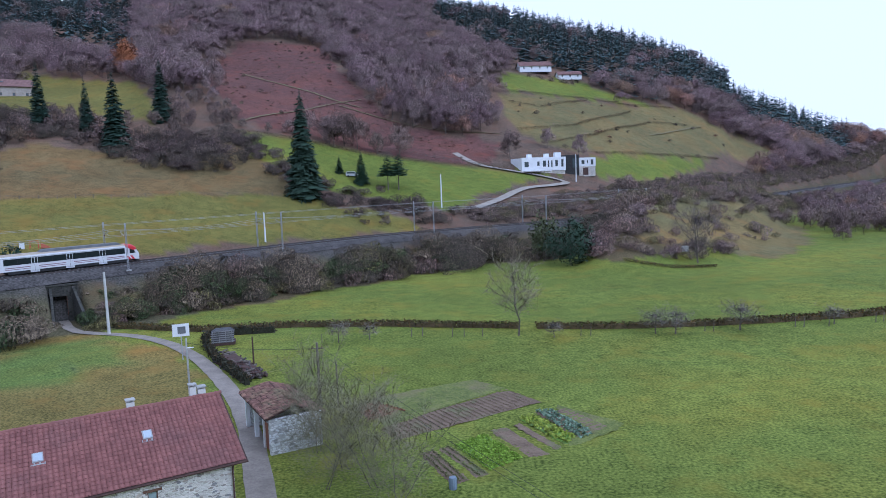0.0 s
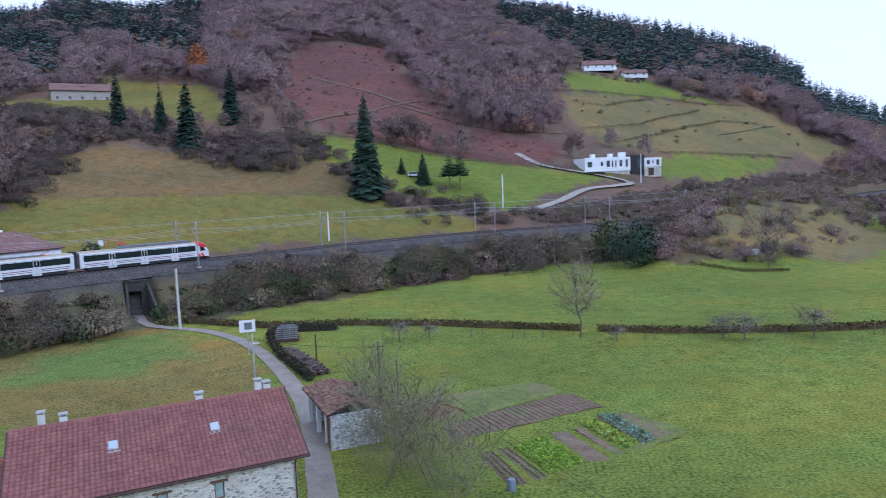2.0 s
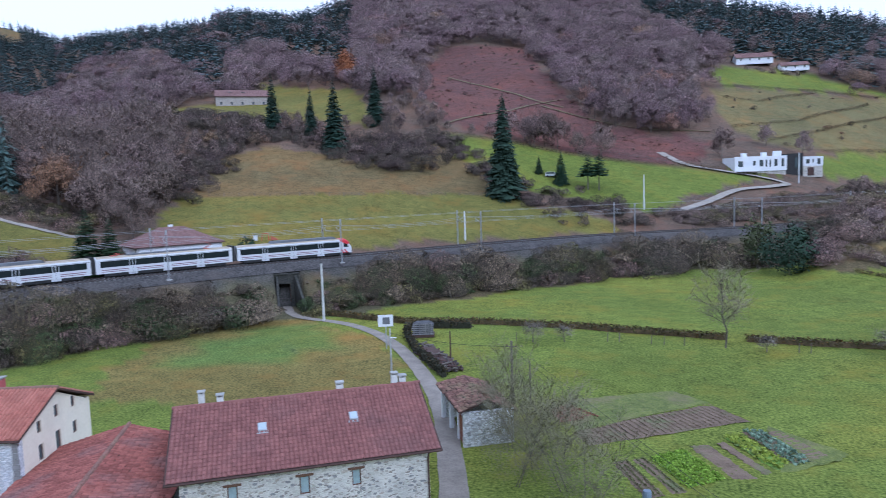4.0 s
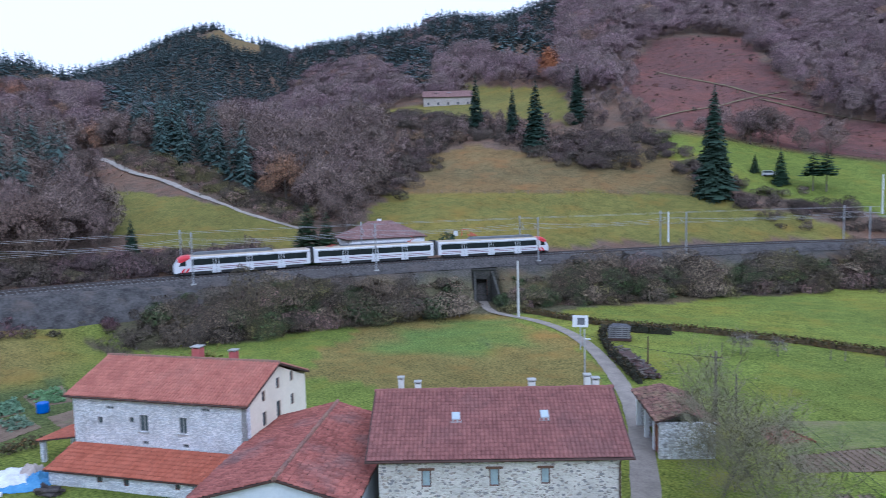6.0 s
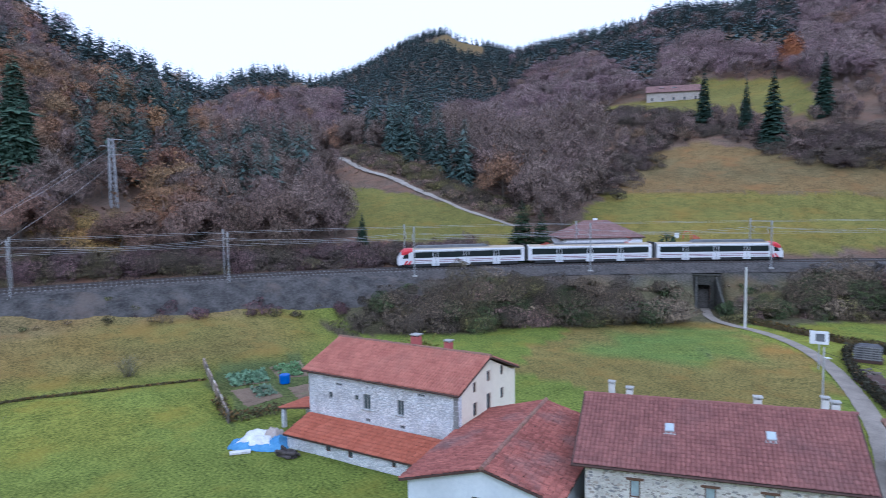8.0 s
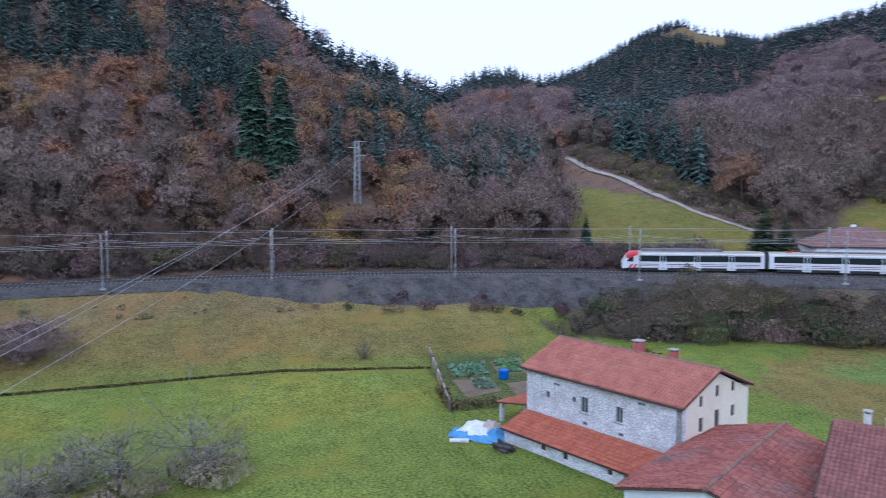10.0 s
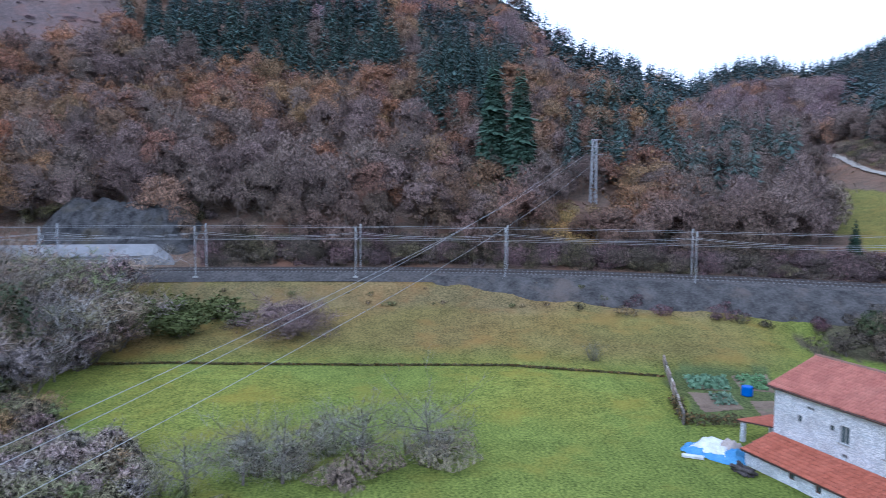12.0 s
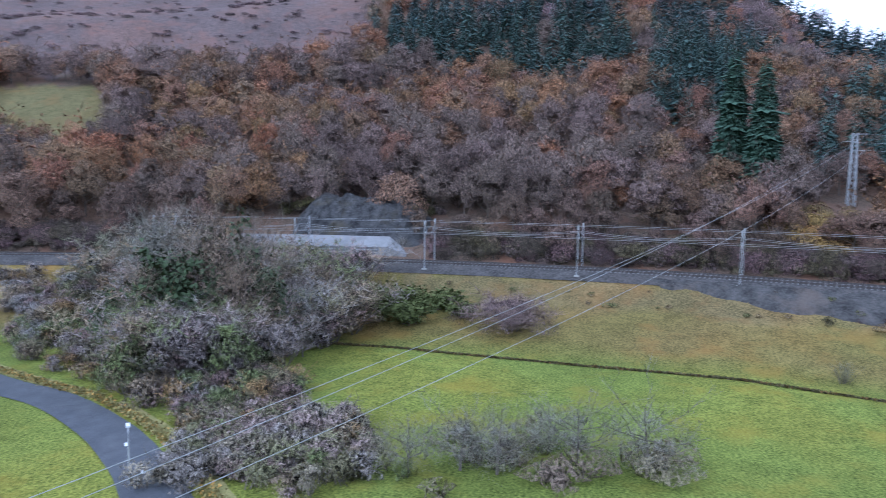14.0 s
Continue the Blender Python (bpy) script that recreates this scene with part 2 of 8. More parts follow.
M_mossy = material("mossy_old_tiles", (0.15, 0.09, 0.075), (0.3, 0.16, 0.12), 0.8, 0.95, 0.5, stain=(0.2, 0.19, 0.1), stain_amount=0.6, island=0.35)
M_under = material("train_underframe", (0.02, 0.02, 0.022), (0.05, 0.05, 0.05), 2, 0.8, 0.2)
M_eave = material("dark_eave_timber", (0.05, 0.03, 0.025), (0.1, 0.06, 0.05), 2, 0.8, 0.3)
M_frame = material("window_frame_paint", (0.28, 0.28, 0.28), (0.4, 0.4, 0.4), 3, 0.6, 0.1)
M_brownframe = material("brown_window_timber", (0.1, 0.055, 0.035), (0.16, 0.09, 0.06), 3, 0.7, 0.2)
M_pane = glass("window_glass", (0.06, 0.075, 0.085))
M_skypane = glass("curtained_glass", (0.24, 0.3, 0.32), 0.1)
M_skylight = material("skylight_glass", (0.36, 0.42, 0.48), (0.45, 0.52, 0.58), 0.8, 0.12, 0.0, spec=0.7)
M_chimney = material("red_painted_chimney", (0.34, 0.09, 0.09), (0.46, 0.14, 0.13), 1.5, 0.85, 0.3)
M_chimwhite = material("white_chimney_render", (0.55, 0.55, 0.52), (0.68, 0.68, 0.65), 1.5, 0.9, 0.2, stain=(0.3, 0.29, 0.27))
M_rust = material("rusty_door", (0.16, 0.065, 0.035), (0.26, 0.11, 0.06), 1.2, 0.85, 0.3, stretch=(3, 3, 0.5))
M_bankstone = material("dark_bank_stone", (0.022, 0.021, 0.021), (0.105, 0.1, 0.096), 0.45, 0.92, 0.9, 6, stain=(0.15, 0.12, 0.1), stain_amount=0.6)
M_rock = material("dark_cliff_rock", (0.012, 0.012, 0.014), (0.11, 0.108, 0.108), 0.5, 0.9, 1.0, 6, stain=(0.08, 0.068, 0.045), stain_amount=0.7)
M_gravel = material("pale_gravel", (0.26, 0.232, 0.2), (0.4, 0.36, 0.31), 0.5, 0.95, 0.4, 10, stain=(0.3, 0.29, 0.22))
M_verge = material("dry_verge_grass", (0.2, 0.2, 0.06), (0.36, 0.31, 0.13), 0.6, 0.95, 0.6, 9)
M_earth = material("earth_bank", (0.08, 0.065, 0.04), (0.17, 0.12, 0.06), 0.9, 0.95, 0.6, 8)
M_hedgecore = material("hedge_inside", (0.02, 0.022, 0.014), (0.05, 0.05, 0.03), 2, 0.95, 0.5)
M_soil = material("tilled_soil", (0.13, 0.092, 0.062), (0.23, 0.17, 0.12), 0.7, 0.95, 0.9, 9, stain=(0.13, 0.17, 0.06), stain_amount=0.8)
M_fallow = material("fallow_grass", (0.09, 0.115, 0.028), (0.2, 0.225, 0.06), 0.5, 0.95, 0.8, 8, stain=(0.19, 0.15, 0.09), stain_amount=0.7)
M_redsoil = material("red_soil", (0.16, 0.06, 0.045), (0.26, 0.11, 0.08), 0.9, 0.95, 0.8, 8, stain=(0.13, 0.14, 0.06), stain_amount=0.5)
M_greenbed = material("young_crop_ground", (0.12, 0.2, 0.03), (0.2, 0.32, 0.05), 0.9, 0.95, 0.8, 8, stain=(0.2, 0.16, 0.12), stain_amount=0.5)
M_log = material("split_firewood", (0.035, 0.03, 0.03), (0.11, 0.095, 0.09), 2, 0.9, 0.4, per_object=0.35)
M_greyboard = material("weathered_boards", (0.17, 0.17, 0.175), (0.32, 0.31, 0.31), 1.5, 0.9, 0.4, stretch=(1, 1, 0.2), per_object=0.15)
M_blue = material("blue_plastic", (0.01, 0.09, 0.42), (0.02, 0.13, 0.5), 1, 0.45, 0)
M_bluegrey = material("faded_blue_plastic", (0.16, 0.2, 0.26), (0.22, 0.27, 0.33), 2, 0.6, 0.1)
M_tarpblue = material("blue_tarpaulin_sheet", (0.06, 0.2, 0.42), (0.14, 0.33, 0.55), 1.2, 0.5, 0.3, 5)
M_tarpwhite = material("white_plastic_sheet", (0.5, 0.5, 0.5), (0.76, 0.78, 0.8), 1.5, 0.5, 0.3, 5, stain=(0.3, 0.27, 0.25), stain_amount=0.8)
M_tarpbrown = material("brown_old_sheet", (0.3, 0.25, 0.22), (0.46, 0.4, 0.36), 1.2, 0.7, 0.3, 5)
M_crate = material("dark_crate_boards", (0.05, 0.05, 0.055), (0.12, 0.12, 0.125), 1.5, 0.9, 0.4, stretch=(1, 1, 0.2))
M_wallgrey = material("weathered_wall_concrete", (0.2, 0.2, 0.205), (0.3, 0.3, 0.305), 0.5, 0.9, 0.2, stain=(0.14, 0.135, 0.13), stain_amount=0.5)
M_gardenwall = material("weathered_brown_boards", (0.21, 0.165, 0.135), (0.34, 0.27, 0.23), 1.4, 0.92, 0.5, stain=(0.16, 0.15, 0.1))
M_path = material("trodden_path", (0.14, 0.125, 0.06), (0.22, 0.19, 0.1), 0.6, 0.95, 0.4, 8, stain=(0.14, 0.1, 0.08))


# ---- plants: prototypes one metre high, as arrays ----
M_leaf = material("foliage", (0.72, 0.72, 0.7), (1.25, 1.25, 1.2), 0.9, 0.9, 0.0, 6, tint=True, spec=0.12)


def twig_haze(name, solid, scale):
    """Dense fine twigs: the foliage surface with many small gaps in it."""
    mt = material(name, (0.78, 0.78, 0.78), (1.18, 1.18, 1.16), 0.8, 0.95, 0.0, 6, tint=True, spec=0.05)
    nt = mt.node_tree
    bs, out = nt.nodes["Principled BSDF"], nt.nodes["Material Output"]
    geo = nt.nodes.new("ShaderNodeNewGeometry")
    mp = nt.nodes.new("ShaderNodeMapping")
    mp.inputs["Scale"].default_value = (1, 1, 0.4)
    nt.links.new(geo.outputs["Position"], mp.inputs[0])
    nz = nt.nodes.new("ShaderNodeTexNoise")
    nz.inputs["Scale"].default_value = scale
    nz.inputs["Detail"].default_value = 3.0
    nz.inputs["Roughness"].default_value = 0.65
    nt.links.new(mp.outputs[0], nz.inputs["Vector"])
    gap = nt.nodes.new("ShaderNodeMapRange")
    gap.inputs[1].default_value, gap.inputs[2].default_value = 0.5 - (solid - 0.5) * 0.4 - 0.1, 0.5 - (solid - 0.5) * 0.4 + 0.1
    nt.links.new(nz.outputs[0], gap.inputs[0])
    clear = nt.nodes.new("ShaderNodeBsdfTransparent")
    mx = nt.nodes.new("ShaderNodeMixShader")
    nt.links.new(gap.outputs[0], mx.inputs[0])
    nt.links.new(clear.outputs[0], mx.inputs[1])
    nt.links.new(bs.outputs[0], mx.inputs[2])
    nt.links.new(mx.outputs[0], out.inputs[0])
    return mt


M_haze = twig_haze("twig_haze", 0.36, 3.0)
M_thin_haze = twig_haze("thin_twig_haze", 0.2, 3.4)
M_bark = material("bark", (0.09, 0.075, 0.065), (0.2, 0.175, 0.155), 1.5, 0.95, 0.5, 8, stretch=(1, 1, 0.25), spec=0.1)


def unit(v):
    return v / np.maximum(np.linalg.norm(v, axis=-1, keepdims=True), 1e-9)


def spikes(rng, p, d, length, width):
    """Thin triangles from the points p along d."""
    side = unit(np.cross(d, rng.normal(size=d.shape))) * (np.asarray(width) / 2)[..., None]
    return np.stack([p - side, p + side, p + d * np.asarray(length)[..., None]], 1)


def flakes(rng, p, size):
    """Small triangles lying any way about the points p."""
    a = unit(rng.normal(size=p.shape))
    b = unit(np.cross(a, rng.normal(size=p.shape)))
    s = np.asarray(size)[..., None]
    return np.stack([p + a * s, p - a * s * 0.5 + b * s * 0.8, p - a * s * 0.5 - b * s * 0.8], 1)


def rods(a, b, ra, rb):
    """Three-sided tapering rods from a to b, as triangles."""
    d = unit(b - a)
    u = unit(np.cross(d, np.where(np.abs(d[:, 2:3]) < 0.9, [[0, 0, 1.0]], [[1.0, 0, 0]])))
    w = np.cross(d, u)
    out = []
    for k in range(3):
        t0, t1 = 2 * math.pi * k / 3, 2 * math.pi * (k + 1) / 3
        e0, e1 = u * math.cos(t0) + w * math.sin(t0), u * math.cos(t1) + w * math.sin(t1)
        ra_, rb_ = np.asarray(ra)[:, None], np.asarray(rb)[:, None]
        q = [a + e0 * ra_, a + e1 * ra_, b + e1 * rb_, b + e0 * rb_]
        out += [np.stack([q[0], q[1], q[2]], 1), np.stack([q[0], q[2], q[3]], 1)]
    return np.concatenate(out)


def lump():
    """A round form of 20 triangles."""
    g = (1 + 5 ** 0.5) / 2
    v = unit(np.array([(-1, g, 0), (1, g, 0), (-1, -g, 0), (1, -g, 0), (0, -1, g), (0, 1, g), (0, -1, -g), (0, 1, -g), (g, 0, -1), (g, 0, 1), (-g, 0, -1), (-g, 0, 1)], float))
    f = [(0, 11, 5), (0, 5, 1), (0, 1, 7), (0, 7, 10), (0, 10, 11), (1, 5, 9), (5, 11, 4), (11, 10, 2), (10, 7, 6), (7, 1, 8), (3, 9, 4), (3, 4, 2), (3, 2, 6), (3, 6, 8), (3, 8, 9), (4, 9, 5), (2, 4, 11), (6, 2, 10), (8, 6, 7), (9, 8, 1)]
    return v, np.array(f)


LUMP_V, LUMP_F = lump()


def plume(seed, width, low, high, lobes, size=1.0):
    """The dense inside of a crown: uneven rounded sprays of twigs, set over a dome."""
    rng = np.random.default_rng(seed + 500)
    out = []
    half = (high - low) / 2
    for k in range(lobes):
        a = k * 2.4 + rng.uniform(0, 0.9)
        f = (k + 0.5) / lobes                         # 0 at the top of the dome, 1 at its skirt
        off = width * size * 0.72 * math.sqrt(f) * rng.uniform(0.75, 1.1)
        z = low + half * (0.45 + 1.05 * (1 - f) ** 0.8) * rng.uniform(0.9, 1.08)
        w = width * size * rng.uniform(0.75, 1.05) * (1.15 / lobes ** 0.4)
        v = LUMP_V * (1 + 0.3 * rng.normal(size=(12, 1))) * [w, w, w * rng.uniform(0.8, 1.25) * half / width * 0.95]
        v = v + [off * math.cos(a), off * math.sin(a), min(z, high - 0.6 * w)]
        out.append(v[LUMP_F])
    return np.concatenate(out)


def bare_tree(seed, limbs=9, subs=5, twigs=7, width=0.32, low=0.22, thick=0.016, fine=0.004, leaves=0, leaf=0.03, stems=1, upright=0.5, dome=0, core=0.0, joints=5, lobes=14):
    """wood, crown: the triangles of a leafless tree one metre high."""
    rng = np.random.default_rng(seed)
    wood, crown = [], []
    for s in range(stems):
        lean = rng.normal(size=2) * (0.05 if stems == 1 else 0.25)
        n = joints
        h = np.linspace(0, 0.8, n)
        axis = np.c_[lean[0] * h + rng.normal(size=n) * 0.012, lean[1] * h + rng.normal(size=n) * 0.012, h]
        axis[0] = [rng.normal() * 0.03 * (stems > 1), rng.normal() * 0.03 * (stems > 1), 0]
        rad = thick / stems ** 0.5 * np.linspace(1, 0.25, n)
        wood.append(rods(axis[:-1], axis[1:], rad[:-1], rad[1:]))
        k = max(3, limbs // stems)
        hb = np.sort(rng.uniform(low, 0.78, k))
        p0 = np.stack([np.interp(hb, h, axis[:, j]) for j in range(3)], 1)
        ang = np.arange(k) * 2.4 + rng.uniform(0, 1, k) + s
        reach = width * np.clip(np.sin(np.pi * np.clip((hb - low * 0.6) / (1.02 - low * 0.6), 0, 1)) ** 0.6, 0.35, 1) * rng.uniform(0.75, 1.15, k)
        d = np.c_[np.cos(ang), np.sin(ang), upright + rng.uniform(0, 0.5, k)]
        p1 = p0 + d * reach[:, None] * 0.55
        p2 = p1 + (d + rng.normal(size=d.shape) * 0.25 + [0, 0, 0.25]) * reach[:, None] * 0.5
        rl = np.interp(hb, h, rad) * 0.6
        wood += [rods(p0, p1, rl, rl * 0.6), rods(p1, p2, rl * 0.6, rl * 0.2)]
        top = axis[-1:] + [[0, 0, 0.2]]
        wood.append(rods(axis[-1:], top, rad[-1:], rad[-1:] * 0.2))
        # boughs off the limbs and the leader
        m = k * subs
        f = rng.uniform(0.3, 1.0, m)
        i = np.repeat(np.arange(k), subs)
        b0 = np.where(f[:, None] < 0.55, p0[i] + (p1[i] - p0[i]) * (f / 0.55)[:, None], p1[i] + (p2[i] - p1[i]) * ((f - 0.55) / 0.45)[:, None])
        bd = unit(d[i] * 0.5 + rng.normal(size=(m, 3)) * 0.55 + [0, 0, 0.35])
        bl = reach[i] * rng.uniform(0.3, 0.6, m)
        e = 6 * (subs > 2)
        if e:
            b0 = np.r_[b0, axis[-1] + [0, 0, 1] * rng.uniform(-0.1, 0.18, (e, 1))]
            bd = np.r_[bd, unit(rng.normal(size=(e, 3)) * 0.6 + [0, 0, 0.7])]
            bl = np.r_[bl, rng.uniform(0.08, 0.16, e)]
        crown.append(spikes(rng, b0, bd, bl, np.full(len(bl), fine * 2.2)))
        q = len(bl) * twigs
        j = np.repeat(np.arange(len(bl)), twigs)
        t0 = b0[j] + bd[j] * (bl[j] * rng.uniform(0.2, 1.0, q))[:, None]
        td = unit(bd[j] * 0.6 + rng.normal(size=(q, 3)) * 0.6 + [0, 0, 0.25])
        tl = rng.uniform(0.05, 0.13, q)
        crown.append(spikes(rng, t0, td, tl, np.full(q, fine)))
        if leaves:
            j = rng.integers(0, q, leaves)
            crown.append(flakes(rng, t0[j] + td[j] * tl[j][:, None] * rng.uniform(0, 1, (leaves, 1)), rng.uniform(0.5, 1, leaves) * leaf))
    core_tri = plume(seed, width, low, 1.0, lobes, core * 1.15) if core else None
    if dome:
        # the haze of twigs that rounds the crown
        c = unit(rng.normal(size=(dome, 3)))
        lump = 1 + 0.22 * np.sin(c[:, 0] * 5 + seed) * np.sin(c[:, 1] * 5 + 2 * seed) + 0.12 * np.sin(c[:, 2] * 7 + seed)
        hz = (1 - low) / 2
        p = c * (rng.uniform(0.35, 1, (dome, 1)) ** 0.5 * lump[:, None] * 0.92) * [width, width, hz] + [0, 0, low + hz]
        p[:, 2] = np.maximum(p[:, 2], low * 0.9)
        crown.append(spikes(rng, p, unit(c * 0.5 + rng.normal(size=(dome, 3)) * 0.55 + [0, 0, 0.5]), rng.uniform(0.06, 0.13, dome), np.full(dome, fine * 1.3)))
    return np.concatenate(wood), np.concatenate(crown), "round", core_tri


def conifer(seed, levels=13, around=8, width=0.17, low=0.06, droop=0.35, sub=1, thick=0.014, ragged=0.2, fuzz=0, power=0.8, blade=1.0):
    rng = np.random.default_rng(seed)
    a = np.array([[0, 0, 0.0]])
    wood = rods(a, a + [0, 0, 0.98], np.array([thick]), np.array([0.002]))
    out = []
    for k in range(levels):
        f = k / (levels - 1)
        z = low + (0.97 - low) * f ** 0.92
        reach = width * (1 - f) ** power + 0.008
        n = max(4, int(around * (1 - 0.55 * f)))
        ang = np.arange(n) * 2 * math.pi / n + rng.uniform(0, 6) + rng.normal(size=n) * 0.15
        r = reach * (1 + rng.normal(size=n) * ragged)
        zz = z + rng.normal(size=n) * 0.45 / levels
        d = np.c_[np.cos(ang), np.sin(ang), np.zeros(n)]
        side = np.c_[-np.sin(ang), np.cos(ang), np.zeros(n)]
        base = np.c_[np.zeros(n), np.zeros(n), zz + 0.02]
        for q in range(sub):
            w = r * (0.3 if sub == 1 else 0.26) * blade * rng.uniform(0.7, 1.2, n)
            turn = (q - (sub - 1) / 2) * 0.45
            dd = unit(d + side * turn)
            rr = r * (1 - 0.12 * abs(turn) * 2) * rng.uniform(0.8, 1.1, n)
            dr = droop * rng.uniform(0.6, 1.3, n)
            mid = base + dd * rr[:, None] * 0.6 - np.c_[np.zeros(n), np.zeros(n), dr * rr * 0.45]
            tip = base + dd * rr[:, None] - np.c_[np.zeros(n), np.zeros(n), dr * rr * 0.75]
            hang = np.c_[np.zeros(n), np.zeros(n), w * 0.35]
            out += [np.stack([base, mid - side * w[:, None] - hang, tip], 1), np.stack([base, tip, mid + side * w[:, None] - hang], 1)]
    if fuzz:
        f = 1 - rng.uniform(0, 1, fuzz) ** 0.55
        f = np.clip(f, 0, 0.985)
        a = rng.uniform(0, 6.283, fuzz)
        r = (width * (1 - f) ** power + 0.006) * rng.uniform(0.55, 1.0, fuzz) * (1 + 0.2 * np.sin(a * 3 + f * 40))
        p = np.c_[np.cos(a) * r, np.sin(a) * r, low + (0.97 - low) * f - droop * r * 0.6]
        d = unit(np.c_[np.cos(a), np.sin(a), -0.35 * np.ones(fuzz)] + rng.normal(size=(fuzz, 3)) * 0.35)
        out.append(spikes(rng, p, d, (0.012 + 0.035 * (1 - f)) * rng.uniform(0.6, 1.4, fuzz), 0.006 + 0.012 * (1 - f)))
    return wood, np.concatenate(out), "cone", None


def shrub(seed, stems=12, twigs=10, spread=0.55, fine=0.012, leaves=0, leaf=0.05, core=0.0, lobes=7):
    """A bush one metre high: stems from the ground, twigs, leaves."""
    rng = np.random.default_rng(seed)
    ang = rng.uniform(0, 6.283, stems)
    d = unit(np.c_[np.cos(ang) * spread * rng.uniform(0.1, 1.2, stems), np.sin(ang) * spread * rng.uniform(0.1, 1.2, stems), np.ones(stems)])
    p = np.c_[rng.normal(size=(stems, 2)) * 0.1 * spread, np.zeros(stems)]
    ln = rng.uniform(0.6, 1.0, stems)
    wood = spikes(rng, p, d, ln, np.full(stems, fine * 2.5))
    q = stems * twigs
    i = np.repeat(np.arange(stems), twigs)
    t0 = p[i] + d[i] * (ln[i] * rng.uniform(0.15, 0.95, q))[:, None]
    td = unit(d[i] * 0.5 + rng.normal(size=(q, 3)) * 0.7 + [0, 0, 0.2])
    tl = rng.uniform(0.12, 0.32, q)
    crown = [spikes(rng, t0, td, tl, np.full(q, fine))]
    core_tri = plume(seed, spread * 0.85, -0.1, 0.95, lobes, core * 1.2) if core else None
    if leaves:
        j = rng.integers(0, q, leaves)
        crown.append(flakes(rng, t0[j] + td[j] * (tl[j] * rng.uniform(0, 1, leaves))[:, None], rng.uniform(0.5, 1.1, leaves) * leaf))
    return wood, np.concatenate(crown), "round", core_tri


def leafy(seed, n=500, leaf=0.045, clumps=26, width=0.3, low=0.2, thick=0.02):
    """A tree in leaf: wood, and leaf clumps round the ends of its limbs."""
    rng = np.random.default_rng(seed)
    wood = bare_tree(seed, 9, 2, 2, width, low, thick)[0]
    c = rng.normal(size=(clumps, 3))
    c = unit(c) * rng.uniform(0.45, 1, (clumps, 1)) * [width, width, (1 - low) / 2] + [0, 0, (1 + low) / 2]
    j = rng.integers(0, clumps, n)
    p = c[j] + rng.normal(size=(n, 3)) * width * 0.2
    return wood, flakes(rng, p, rng.uniform(0.5, 1.2, n) * leaf), "round", None


def face_out(tri, mode, stay=0.32):
    """Turn the triangles of a crown outwards; their vertices' normals follow the crown's form."""
    v = tri.reshape(-1, 3)
    if mode == "wood":
        n = np.repeat(unit(np.cross(tri[:, 1] - tri[:, 0], tri[:, 2] - tri[:, 0])), 3, axis=0)
        return tri, n
    if mode == "cone":
        n = unit(np.c_[v[:, :2], 0.05 + 0.55 * np.linalg.norm(v[:, :2], axis=1)])
    else:
        lo, hi = np.percentile(v[:, 2], [4, 97])
        w = np.percentile(np.linalg.norm(v[:, :2], axis=1), 92) + 1e-6
        c = lo + (hi - lo) * 0.36
        n = unit(unit(np.c_[v[:, 0] / w, v[:, 1] / w, (v[:, 2] - c) / ((hi - lo) * 0.6)]) * 0.6 + [0, 0, 0.45])
    n3 = n.reshape(-1, 3, 3)
    face = np.cross(tri[:, 1] - tri[:, 0], tri[:, 2] - tri[:, 0])
    back = (face * n3.mean(1)).sum(1) < 0
    tri = np.where(back[:, None, None], tri[:, ::-1], tri)
    n3 = np.where(back[:, None, None], n3[:, ::-1], n3)
    # a little of each twig's own direction stays
    own = np.repeat(unit(np.cross(tri[:, 1] - tri[:, 0], tri[:, 2] - tri[:, 0]))[:, None], 3, axis=1)
    return tri, unit(n3 * (1 - stay) + own * stay).reshape(-1, 3)


